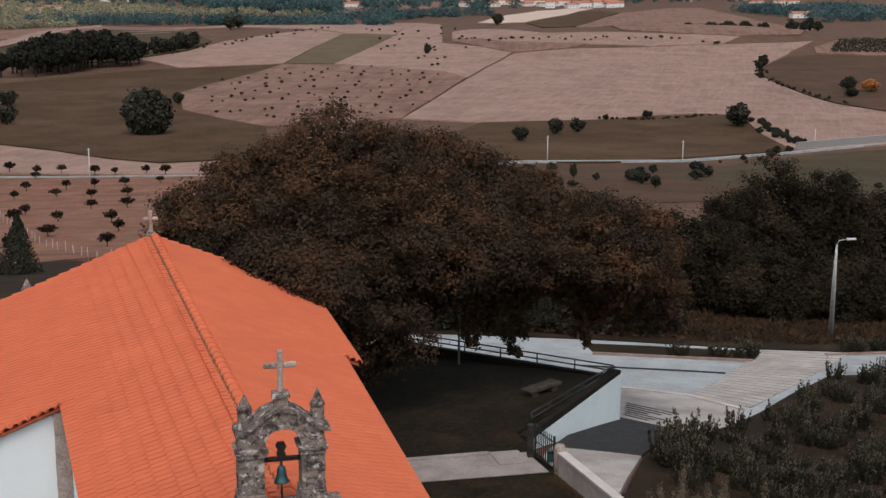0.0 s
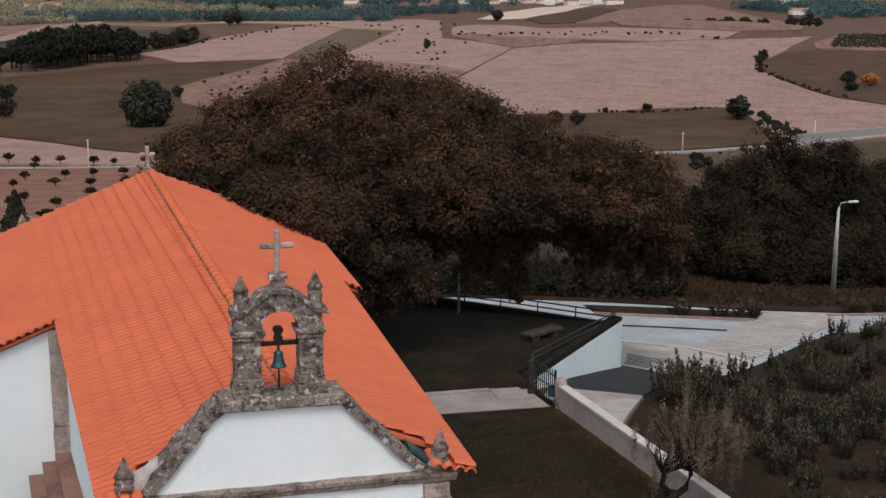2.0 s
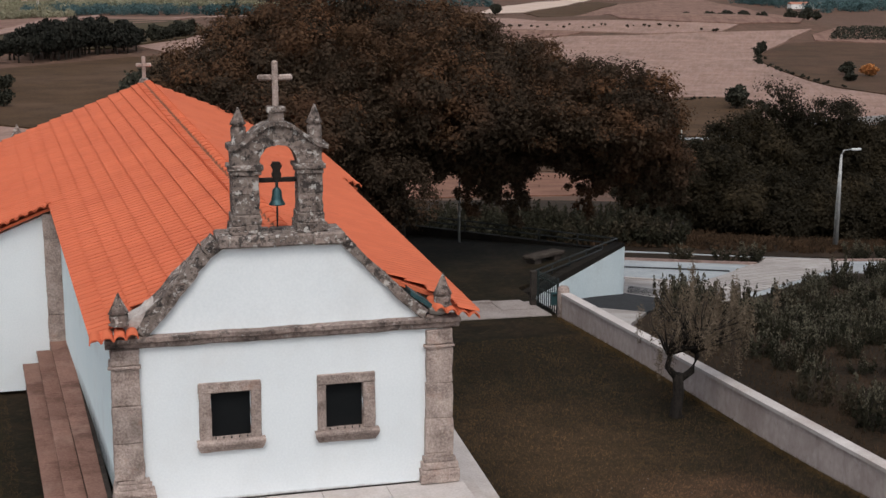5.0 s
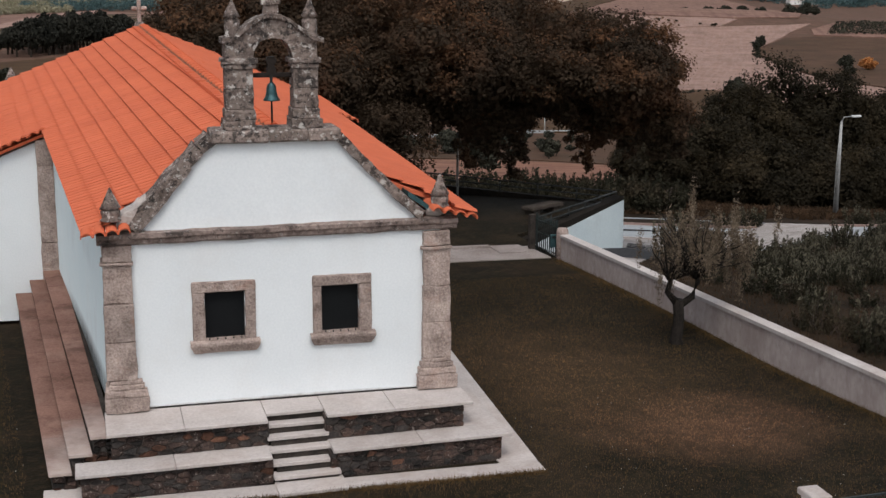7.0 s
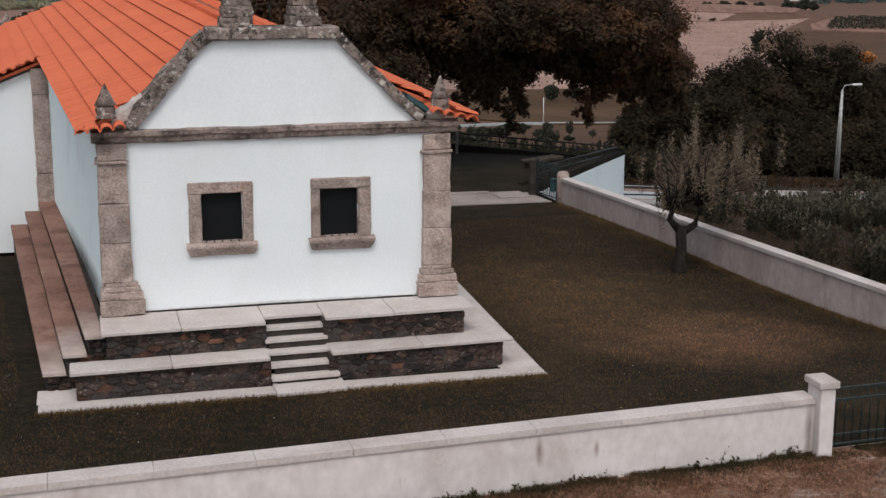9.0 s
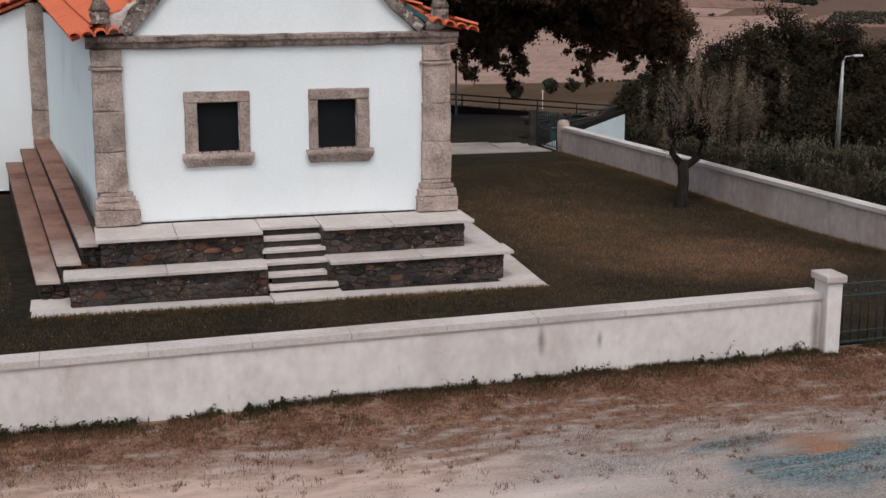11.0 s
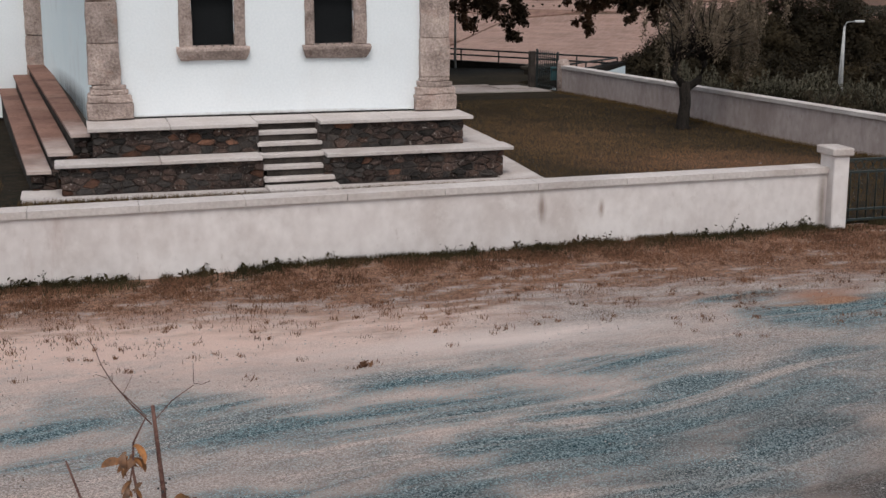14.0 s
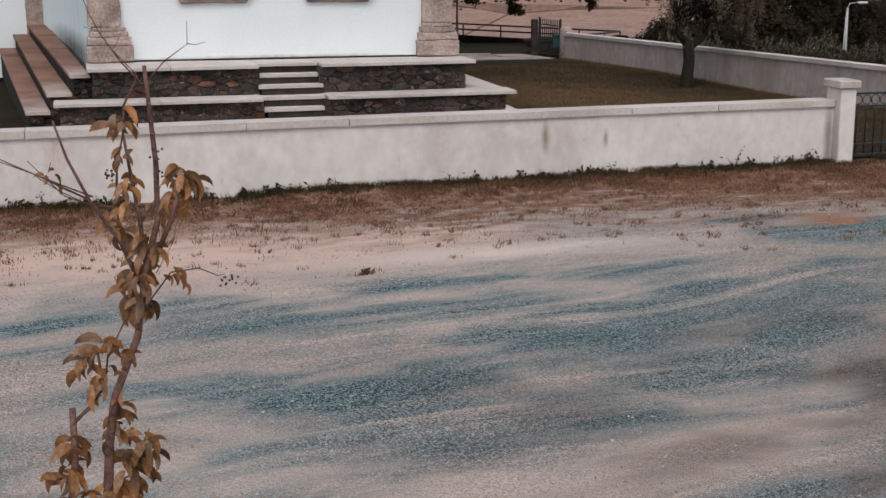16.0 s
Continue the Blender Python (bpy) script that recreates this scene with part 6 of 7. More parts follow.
t2 = NPR.uniform(-14, 6.8, 9000)
fringe = np.vstack([fringe, np.column_stack([t2, along(t2) + 0.36 + NPR.exponential(0.1, 9000)]), np.column_stack([NPR.uniform(-4.3, 4.3, 6000), -2.12 - NPR.exponential(0.05, 6000)])])
blades("edge_grass", fringe, lawn_height, 0.085, 0.006, turfblade, "longer uncut grass along the walls and slabs")
xy = np.column_stack([NPR.uniform(12.8, 45, 70000), NPR.uniform(-4, 36, 70000)])
xy = xy[[inside(x, y, [(12.8, -4), (12.6, 13), (16.2, 18.4), (22, 22), (28, 30.2), (45, 34), (45, 5), (30, -4)]) for x, y in xy]]
blades("bank_grass", xy, lambda x, y: fall(x, y) + 0.1, 0.16, 0.012, surface("bank_grass_blade", (0.03, 0.019, 0.0105), (0.08, 0.048, 0.027), 0.5, 0.9, 0, 5, island=0.3), "tufty brown grass on the scrubby bank")

# ---- sapling in the foreground ----
sap = thing("sapling", "thin young tree with amber drooping leaves and dark berries", "sapling", at=(0, -20.17, 0))
AMBER = random.Random(3)


def stem(pts, r0, r1):
    b = bmesh.new()
    n = len(pts)
    tube(b, [(x, AMBER.uniform(-0.01, 0.01), z) for x, z in pts], [r0 + (r1 - r0) * k / (n - 1) for k in range(n)], 8)
    return roughen(b, 0.0015, 40)


part("trunk", stem([(-3.29, 0.2), (-3.3, 0.8), (-3.312, 1.430), (-3.324, 1.736), (-3.318, 1.919), (-3.306, 2.078), (-3.287, 2.200), (-3.220, 2.359), (-3.190, 2.548), (-3.156, 2.670), (-3.153, 2.817), (-3.165, 2.963), (-3.171, 3.067)], 0.0171, 0.0049), twigmat, sap)
for pts, r0, r1 in (([(-3.3, 0.55), (-3.38, 1.0), (-3.403, 1.430), (-3.409, 1.736), (-3.412, 1.919), (-3.397, 2.041), (-3.397, 2.175)], 0.0134, 0.0110),
                    ([(-3.397, 2.133), (-3.348, 2.181), (-3.312, 2.224), (-3.321, 2.285), (-3.324, 2.322)], 0.0067, 0.0043),
                    ([(-3.312, 2.224), (-3.299, 2.310), (-3.251, 2.407), (-3.202, 2.481)], 0.0037, 0.0024),
                    ([(-3.190, 2.542), (-3.202, 2.682), (-3.220, 2.804), (-3.232, 2.896), (-3.226, 2.969), (-3.190, 3.042), (-3.245, 3.104)], 0.0073, 0.0018),
                    ([(-3.208, 2.499), (-3.251, 2.615), (-3.324, 2.731), (-3.373, 2.835), (-3.403, 2.933)], 0.0079, 0.0031),
                    ([(-3.324, 2.731), (-3.385, 2.762), (-3.446, 2.798), (-3.544, 2.847)], 0.0037, 0.0018),
                    ([(-3.214, 2.701), (-3.312, 2.713), (-3.385, 2.743), (-3.470, 2.835)], 0.0031, 0.0012),
                    ([(-3.245, 2.591), (-3.257, 2.713), (-3.251, 2.810), (-3.232, 2.896)], 0.0055, 0.0024),
                    ([(-3.172, 3.02), (-3.121, 3.078), (-3.062, 3.12)], 0.0022, 0.0014), ([(-3.062, 3.12), (-3.06, 3.176)], 0.0013, 0.0009), ([(-3.062, 3.12), (-3.04, 3.117), (-3.018, 3.125)], 0.0013, 0.0009),
                    ([(-3.176, 3.02), (-3.229, 3.077), (-3.248, 3.108), (-3.277, 3.149), (-3.3, 3.199), (-3.314, 3.238), (-3.331, 3.264)], 0.0026, 0.0012),
                    ([(-3.285, 3.157), (-3.315, 3.166)], 0.0012, 0.0008), ([(-3.274, 3.148), (-3.273, 3.171)], 0.0012, 0.0008), ([(-3.248, 3.108), (-3.233, 3.132), (-3.22, 3.157)], 0.0013, 0.0008),
                    ([(-3.538, 2.839), (-3.458, 2.803), (-3.377, 2.766), (-3.315, 2.737)], 0.0016, 0.0028), ([(-3.451, 2.796), (-3.391, 2.752), (-3.337, 2.722), (-3.267, 2.71)], 0.0012, 0.002),
                    ([(-3.159, 2.578), (-3.116, 2.682), (-3.098, 2.743), (-3.080, 2.786)], 0.0098, 0.0043),
                    ([(-3.190, 2.450), (-3.128, 2.530), (-3.055, 2.536), (-3.006, 2.511), (-2.988, 2.517)], 0.0031, 0.0012),
                    ([(-3.165, 2.530), (-3.116, 2.609), (-3.110, 2.652)], 0.0018, 0.0012),
                    ([(-3.306, 2.163), (-3.263, 2.181), (-3.232, 2.188)], 0.0018, 0.0012),
                    ([(-3.312, 1.949), (-3.251, 1.980), (-3.214, 2.072), (-3.202, 2.102)], 0.0037, 0.0018),
                    ([(-3.202, 2.652), (-3.159, 2.725), (-3.141, 2.762)], 0.0024, 0.0012), ([(-3.43, 2.79), (-3.42, 2.805), (-3.414, 2.83)], 0.0016, 0.001)):
    part("branch", stem(pts, r0 * 0.82, r1 * 0.82), twigmat, sap)


def blade(x, z, ang, length, droop, wide=0.3):
    """A long pointed leaf, folded along its rib and curling down."""
    b = bmesh.new()
    n = 6
    yaw = AMBER.uniform(-1.2, 1.2)
    rows = []
    for k in range(n + 1):
        t = k / n
        a = ang - droop * t * math.copysign(1, math.cos(ang))
        rr = length * t
        px, pz = x + rr * math.cos((ang + a) / 2) * math.cos(yaw), z + rr * math.sin((ang + a) / 2)
        py = rr * math.sin(yaw) * 0.7
        w = length * wide * math.sin(math.pi * min(1, t * 0.96 + 0.04)) ** 0.8 * 0.5
        nx, nz = -math.sin(a), math.cos(a)
        rows.append((b.verts.new((px + nx * w * 0.9, py - w * 0.3, pz + nz * w * 0.9)), b.verts.new((px, py, pz - w * 0.25)), b.verts.new((px - nx * w * 0.9, py + w * 0.5, pz - nz * w * 0.9))))
    for r0, r1 in zip(rows, rows[1:]):
        for i in (0, 1):
            b.faces.new((r0[i], r0[i + 1], r1[i + 1], r1[i])).smooth = True
    return b


TUFTS = [(-3.086, 2.780, 16, 0.055), (-3.116, 2.713, 8, 0.052), (-3.226, 2.933, 9, 0.052), (-3.245, 2.847, 4, 0.049), (-3.190, 2.603, 12, 0.055), (-3.214, 2.517, 16, 0.061), (-3.202, 2.444, 8, 0.061), (-3.232, 2.749, 10, 0.052), (-3.263, 2.652, 7, 0.049),
         (-3.330, 2.340, 10, 0.061), (-3.361, 2.297, 4, 0.055), (-3.312, 2.243, 7, 0.055), (-3.251, 2.334, 4, 0.055), (-3.403, 2.072, 9, 0.061), (-3.422, 1.992, 9, 0.061), (-3.287, 2.102, 8, 0.061), (-3.251, 2.010, 14, 0.067), (-3.202, 2.053, 8, 0.061),
         (-3.275, 1.931, 14, 0.067), (-3.385, 1.907, 8, 0.061), (-3.415, 2.798, 3, 0.037), (-3.122, 2.530, 4, 0.043), (-3.281, 2.175, 5, 0.049), (-3.373, 1.827, 12, 0.061), (-3.251, 1.797, 14, 0.061)]
for x, z, n, ln in TUFTS:
    for k in range(int(n * 1.75)):
        a = AMBER.uniform(-0.5, 1.0)
        if AMBER.random() < 0.5:
            a = math.pi - a
        part("leaf", blade(x + AMBER.gauss(0, 0.014), z + AMBER.gauss(0, 0.016), a, ln * AMBER.uniform(0.65, 1.25), AMBER.uniform(1.2, 3.0), AMBER.uniform(0.28, 0.42)), leafamber, sap)
berrymat = surface("dark_berry", (0.008, 0.007, 0.008), (0.02, 0.016, 0.018), 20, 0.4, 0)
b = bmesh.new()
bmesh.ops.create_icosphere(b, subdivisions=1, radius=0.0036)
berry_me = mesh_of(b, "berry")
berry_me.materials.append(berrymat)
for cx, cz in ((-3.275, 2.786), (-3.263, 2.798), (-3.159, 2.835), (-3.153, 2.792), (-2.988, 2.493), (-2.970, 2.499)):
    for k in range(7):
        o = new("berry", berry_me)
        o.parent = sap
        o.matrix_basis = Matrix.Translation((cx + AMBER.gauss(0, 0.010), AMBER.gauss(0, 0.009), cz + AMBER.gauss(0, 0.008)))


# ---- valley: fields, road, far trees ----
orchardsoil = surface("orchard_soil", (0.145, 0.066, 0.044), (0.26, 0.133, 0.092), 0.16, 0.95, 0, 1.6, (0.09, 0.048, 0.032), 0.09, 0.6)
meadow = surface("olive_meadow", (0.042, 0.032, 0.017), (0.072, 0.053, 0.029), 0.06, 0.95, 0, 0.7, (0.1, 0.062, 0.037), 0.02, 0.5)
stubble = surface("pale_stubble_field", (0.195, 0.12, 0.094), (0.35, 0.224, 0.182), 0.08, 0.95, 0, 0.9, (0.15, 0.098, 0.08), 0.03, 0.6)
redsoil = surface("ploughed_red_field", (0.15, 0.084, 0.064), (0.28, 0.168, 0.132), 0.1, 0.95, 0, 1.0, (0.1, 0.056, 0.042), 0.04, 0.6)
furrows(stubble, 62, 2.2, (0.36, 0.25, 0.215), 0.4)
furrows(stubble, 78, 5.0, (0.2, 0.13, 0.106), 0.22)
furrows(redsoil, 70, 4.0, (0.11, 0.062, 0.046), 0.5)
fallow = surface("reddish_fallow", (0.055, 0.031, 0.019), (0.1, 0.056, 0.035), 0.08, 0.95, 0, 0.9, (0.05, 0.034, 0.02), 0.03, 0.6)
pasture = surface("brown_green_pasture", (0.044, 0.0248, 0.0122), (0.084, 0.0475, 0.0245), 0.06, 0.95, 0, 0.7, (0.115, 0.068, 0.045), 0.02, 0.6)
greenstrip = surface("dull_green_field", (0.085, 0.063, 0.038), (0.13, 0.098, 0.06), 0.05, 0.95, 0, 0.6, (0.15, 0.11, 0.075), 0.02, 0.5)
brightfield = surface("bright_straw_field", (0.45, 0.34, 0.28), (0.55, 0.43, 0.36), 0.02, 0.95, 0, 0.3)


def field(outline, material, label, lift, cell=30.0):
    return sheet("field", outline, fall, material, label, "field", lift, cell, depth=0.8)


field([(-45, 492), (-33, 477), (-14, 457), (4, 427), (18, 409), (34, 409), (53, 421), (48, 376), (31, 370), (-2, 383), (-28, 397), (-40, 404)], stubble, "pale pink stubble strip beside the valley road", 0.4)
field([(-63, 729), (-47, 743), (-9, 790), (24, 821), (47, 831), (83, 841), (120, 852), (86, 775), (61, 716), (42, 661), (38, 587), (53, 544), (65, 514), (55, 424), (34, 413), (18, 413), (5, 430), (-14, 460), (-33, 481), (-45, 496), (-90, 560)], pasture, "dark brown-green pasture with a round tree", 0.5)
field([(42, 661), (61, 716), (86, 775), (119, 851), (151, 843), (167, 832), (184, 810), (206, 778), (207, 729), (163, 625), (123, 529), (94, 513), (65, 514), (53, 544), (38, 587)], redsoil, "reddish field dotted with young trees", 0.6)
field([(123, 527), (163, 622), (207, 724), (240, 800), (283, 883), (324, 892), (380, 875), (436, 875), (488, 881), (516, 891), (470, 839), (453, 816), (403, 756), (379, 713), (360, 652), (344, 590), (335, 549), (335, 507), (332, 471), (286, 402), (230, 397), (243, 444), (268, 512), (253, 520), (229, 519), (207, 509), (151, 509)], stubble, "wide pale harvested field", 0.5)
field([(151, 507), (188, 511), (207, 507), (228, 517), (252, 518), (266, 510), (242, 442), (229, 395), (205, 391), (176, 381), (150, 371), (133, 376), (119, 392), (110, 440)], pasture, "dark pasture with bushes along the road", 0.45)
field([(402, 752), (451, 810), (480, 819), (523, 806), (546, 793), (335, 477), (338, 512), (339, 554), (347, 595), (363, 658), (380, 713)], fallow, "dark brown fallow field", 0.55)
field([(482, 826), (498, 858), (538, 897), (599, 927), (656, 959), (550, 800), (527, 812)], redsoil, "small vineyard on a slope", 0.6)
field([(32, 896), (54, 834), (83, 845), (120, 856), (201, 1077), (190, 1142), (144, 1090), (102, 1032), (66, 945)], stubble, "pale upper stubble field", 0.6)
field([(121, 854), (152, 848), (237, 1042), (201, 1077)], greenstrip, "narrow dull green crop strip", 0.7)
field([(152, 847), (184, 810), (206, 778), (207, 729), (240, 804), (283, 887), (274, 935), (255, 969), (364, 1395), (361, 1483), (238, 1048)], stubble, "pale stubble slope dotted with small trees", 0.65)
field([(72, 1228), (133, 1234), (192, 1155), (203, 1084), (237, 1049), (361, 1483), (288, 1441), (198, 1403), (141, 1420)], stubble, "long pale field below a belt of trees", 0.7, 40)
field([(-74, 990), (-61, 1024), (-24, 1205), (24, 1262), (87, 1156), (92, 1037), (69, 958), (54, 939), (30, 906), (15, 884), (-53, 864)], meadow, "olive meadow beyond the small wood", 0.7, 40)
field([(-62, 1038), (-40, 1130), (-20, 1247), (16, 1406), (17, 1470), (-31, 1327), (-55, 1157), (-66, 1117)], stubble, "pale farm track between fields", 1.2, 40)
field([(266, 982), (275, 938), (284, 890), (325, 895), (344, 907), (301, 951), (282, 992)], redsoil, "brownish strip with a row of trees", 0.75, 40)
field([(268, 990), (283, 996), (302, 955), (347, 909), (382, 880), (437, 877), (467, 911), (426, 930), (380, 974), (343, 999), (337, 1066), (332, 1136), (288, 1064)], stubble, "pale field on a low rise", 0.7, 40)
field([(499, 1350), (717, 1766), (861, 1941), (929, 1967), (828, 1647), (744, 1381), (729, 1268), (528, 930), (466, 917), (429, 937), (402, 982)], redsoil, "red ploughed hill", 0.8, 60)
field([(425, 1467), (539, 1716), (696, 1938), (748, 1956), (634, 1742), (485, 1478), (439, 1436)], brightfield, "bright straw field far off", 1.2, 60)
field([(480, 1463), (628, 1726), (724, 1870), (713, 1766), (499, 1350), (449, 1313)], pasture, "brown grassy slope of the far hill", 0.9, 60)
field([(-90, 1359), (11, 1456), (112, 1286), (67, 1154), (-10, 1131), (-80, 1159)], redsoil, "far brown field", 0.7, 60)
field([(-101, 1793), (-74, 2010), (4, 2286), (52, 2455), (53, 2125), (12, 1771), (-44, 1526), (-84, 1459), (-110, 1500)], stubble, "pale fields of the far plain", 1.0, 80)
field([(445, 2491), (528, 2588), (384, 1862), (328, 1816)], redsoil, "pink field on the far plain", 1.0, 80)
field([(540, 2375), (648, 2478), (498, 1902), (431, 1857)], redsoil, "pink field on the far plain", 1.0, 80)
field([(150, 330), (186, 360), (225, 384), (280, 394), (360, 408), (360, 330), (230, 262), (170, 272)], meadow, "olive meadow below the valley road", 0.12, 20)
field([(-60, 395), (-28, 383), (30, 358), (50, 350), (26, 200), (8, 150), (-12, 130), (-24, 260), (-60, 320)], orchardsoil, "reddish orchard slope behind the chapel", 0.35, 12)


field([(50, 300), (60, 284), (94, 268), (108, 250), (150, 262), (170, 272), (150, 330), (186, 358), (178, 371), (124, 371), (80, 357), (60, 345)], fallow, "dark scrubby grassland below the valley road", 0.14, 10)
field([(30, 170), (70, 178), (104, 214), (106, 244), (92, 262), (74, 272), (58, 280), (48, 262)], orchardsoil, "bare reddish slope below the rail", 0.14, 10)


def ribbon(line, w):
    a, c = [], []
    for i, (x, y) in enumerate(line):
        x0, y0 = line[max(0, i - 1)]
        x1, y1 = line[min(len(line) - 1, i + 1)]
        d = Vector((x1 - x0, y1 - y0)).normalized()
        a.append((x - d.y * w, y + d.x * w))
        c.append((x + d.y * w, y - d.x * w))
    return a + c[::-1]


sheet("valley_road", ribbon([(-70, 392), (-28, 384), (30, 358), (75, 362), (124, 376), (179, 374), (215, 388), (272, 404), (340, 415)], 0.7), fall, paleroad, "pale country road across the valley", "road", 0.7, 10, depth=1.6)
sheet("valley_barrier", ribbon([(232, 398), (272, 409), (340, 421)], 0.4), lambda x, y: fall(x, y) + 2.2, galvanised, "steel crash barrier along the valley road", "barrier", 0.6, 20, depth=2.4)


def utility_pole(x, y, h):
    u = thing("utility_pole", "thin pale concrete utility pole", "utility pole", "poles along the valley road", at=(x, y, fall(x, y)))
    part("shaft", tube(bmesh.new(), [(0, 0, -0.5), (0, 0, h)], [0.17, 0.12], 8), lampglass, u)
    part("crossbar", boxmesh(-0.6, 0.6, -0.06, 0.06, h - 0.5, h - 0.38), galvanised, u)


for x, y, h in ((-3, 374, 8.5), (135.8, 380, 8), (177.5, 371, 7), (46, 374, 6.5), (240, 400, 7)):
    utility_pole(x, y, h)


def field_tree_mesh(n, size, rx, rz, lift):
    cl = [(0, 0, lift + rz * 0.85, rx * 0.66, rx * 0.66, rz * 0.7)] * 3 + clumps_in([(0, 0, lift + rz * 0.9, rx * 0.8, rx * 0.8, rz * 0.85)], 20, rx * 0.34, NPR)
    p, u = crown_points(cl, n, NPR, 0.9)
    p[:, 2] = np.maximum(p[:, 2], lift * 0.6)
    return leaves("crown", p, u, size, NPR)


def stick(h, r):
    return mesh_of(tube(bmesh.new(), [(0, 0, -0.3), (0.03, 0, h * 0.5), (0, 0.02, h)], [r, r * 0.8, r * 0.5], 6), "trunk")


def far_tree(mesh, trunk, x, y, s, mat, label, group="", sz=None):
    kind_of = "orchard_tree" if "orchard" in label else "hedge_bush" if "hedge" in label else "wood_tree" if "wood" in label else "scrub_bush" if "bush" in label else "field_tree"
    t = thing(kind_of, label, "bush" if "bush" in label else "tree", group, at=(x, y, fall(x, y) + 0.3))
    t.scale = (s, s, sz or s)
    t.rotation_euler = (0, 0, rng.uniform(0, 6.28))
    part("crown", mesh, mat, t)
    part("trunk", trunk, bark, t)


stick_a = stick(1.6, 0.09)
young = [field_tree_mesh(300, 0.28, 1.15, 0.62, 0.75) for _ in range(3)]
# young orchard behind the chapel, in loose rows
for i in range(7):
    for j in range(9):
        x, y = -30 + j * 9.4 + i * 1.9 + rng.uniform(-2.4, 2.4), 158 + i * 35 + rng.uniform(-9, 9)
        if inside(x, y, [(-58, 390), (30, 356), (46, 350), (24, 200), (6, 150), (-12, 132), (-24, 262)]):
            far_tree(young[(i + j) % 3], stick_a, x, y, rng.uniform(0.95, 1.4), leafdark, "young orchard tree on the dry slope", "young orchard trees", rng.uniform(0.9, 1.3))
for i in range(9):
    far_tree(young[i % 3], stick_a, -25 + i * 7.5 + rng.uniform(-2, 2), 396 - i * 4.0 + rng.uniform(-3, 3), rng.uniform(1.1, 1.7), leaffar, "small tree along the valley road", "trees along the valley road")
# dotted trees of the red field
for i in range(9):
    for j in range(13):
        a, c = (j + rng.uniform(0, 0.5)) / 13, (i + rng.uniform(0, 0.5)) / 9
        x = 44 + 82 * a + c * (25 + 100 * a) * 0.9
        y = 530 + 300 * c + 10 * a
        if inside(x, y, [(46, 661), (64, 716), (90, 775), (122, 845), (160, 838), (200, 775), (203, 729), (160, 628), (122, 535), (95, 520), (70, 520), (56, 548), (42, 590)]):
            far_tree(young[(i * 3 + j) % 3], stick_a, x + rng.uniform(-3, 3), y + rng.uniform(-6, 6), rng.uniform(0.5, 1.05), leaffar, "young tree dotted over the red field", "trees of the red field")
for k in range(26):
    t = k / 25
    far_tree(young[k % 3], stick_a, 195 + 105 * rng.random() * t + 40 * rng.random(), 815 + 330 * t + rng.uniform(-25, 25), rng.uniform(0.8, 1.3), leaffar, "small tree on the pale upper field", "trees of the upper field")
for k in range(34):
    t = k / 33
    far_tree(young[k % 3], stick_a, 272 + 165 * t + rng.uniform(-4, 4), 985 - 105 * t + rng.uniform(-12, 12), rng.uniform(0.6, 1.4), leaffar, "hedge tree between pale fields", "hedge trees between fields")
for k in range(26):
    t = k / 25
    far_tree(young[k % 3], stick_a, 34 + 165 * t + rng.uniform(-4, 4), 905 + 240 * t + rng.uniform(-14, 14), rng.uniform(0.8, 1.4), leaffar, "small tree along the upper field", "trees along the upper field")

dome = leaves("crown", *crown_points([(0, 0, 2.75, 2.85, 2.85, 2.75)] * 5 + [(0, 0, 1.6, 2.5, 2.5, 1.7)] * 2 + clumps_in([(0, 0, 2.75, 2.75, 2.75, 2.75)], 60, 0.5, NPR), 7000, NPR, 0.35), 0.34, NPR)
full = [field_tree_mesh(1500, 0.55, 3.0, 3.0, 0.1) for _ in range(3)]
tall = [field_tree_mesh(1500, 0.58, 3.0, 2.6, 1.3) for _ in range(3)]
stick_b = stick(4.0, 0.3)
NAMED = ((19.2, 503, 3.0, 3.0, "large round dark tree in the pasture"), (-37, 620, 1.5, 1.3, "dark bushy tree at the pasture edge"), (-34, 550, 1.4, 1.3, "dark bush at the pasture edge"), (38, 612, 0.9, 0.9, "small dark tree beside the red field"),
         (146.8, 442, 0.95, 0.95, "round dark bush in the pasture"), (167, 462, 1.0, 1.1, "dark bush on the field edge"), (178, 468, 1.0, 0.95, "broad dark bush on the field edge"),
         (247, 472, 1.8, 1.6, "large dark thicket at the field corner"), (253, 482, 1.5, 1.4, "dark thicket at the field corner"), (244, 448, 0.5, 0.45, "hedge bush beside the pale field"), (242, 432, 0.5, 0.4, "hedge bush beside the pale field"), (239, 416, 0.4, 0.35, "hedge bush beside the pale field"),
         (225, 512, 0.8, 0.5, "low hedge bush on the field edge"), (205, 508, 0.5, 0.4, "low hedge bush on the field edge"), (226, 899, 1.0, 1.3, "lone dark tree on the pale slope"),
         (394, 738, 0.9, 1.0, "pale-leaved bush at the field corner"), (408, 760, 1.2, 1.2, "bush at the field corner"), (378, 610, 1.5, 1.2, "dark bush in the fallow field"), (362, 580, 1.2, 0.8, "dark bush in the fallow field"))
for x, y, s, sz, lab in NAMED:
    far_tree(dome if "round dark tree" in lab else full[int(x) % 3], stick_b, x, y, s, leaffar, lab, "", sz)
amber = surface("orange_far_leaf", (0.3, 0.12, 0.04), (0.5, 0.22, 0.08), 0.3, 0.9, 0, 1, island=0.3)
amber_mesh = full[1].copy()
amber_mesh.materials.clear()
far_tree(amber_mesh, stick_b, 386, 602, 1.7, amber, "orange autumn tree in the fallow field", "", 1.1)
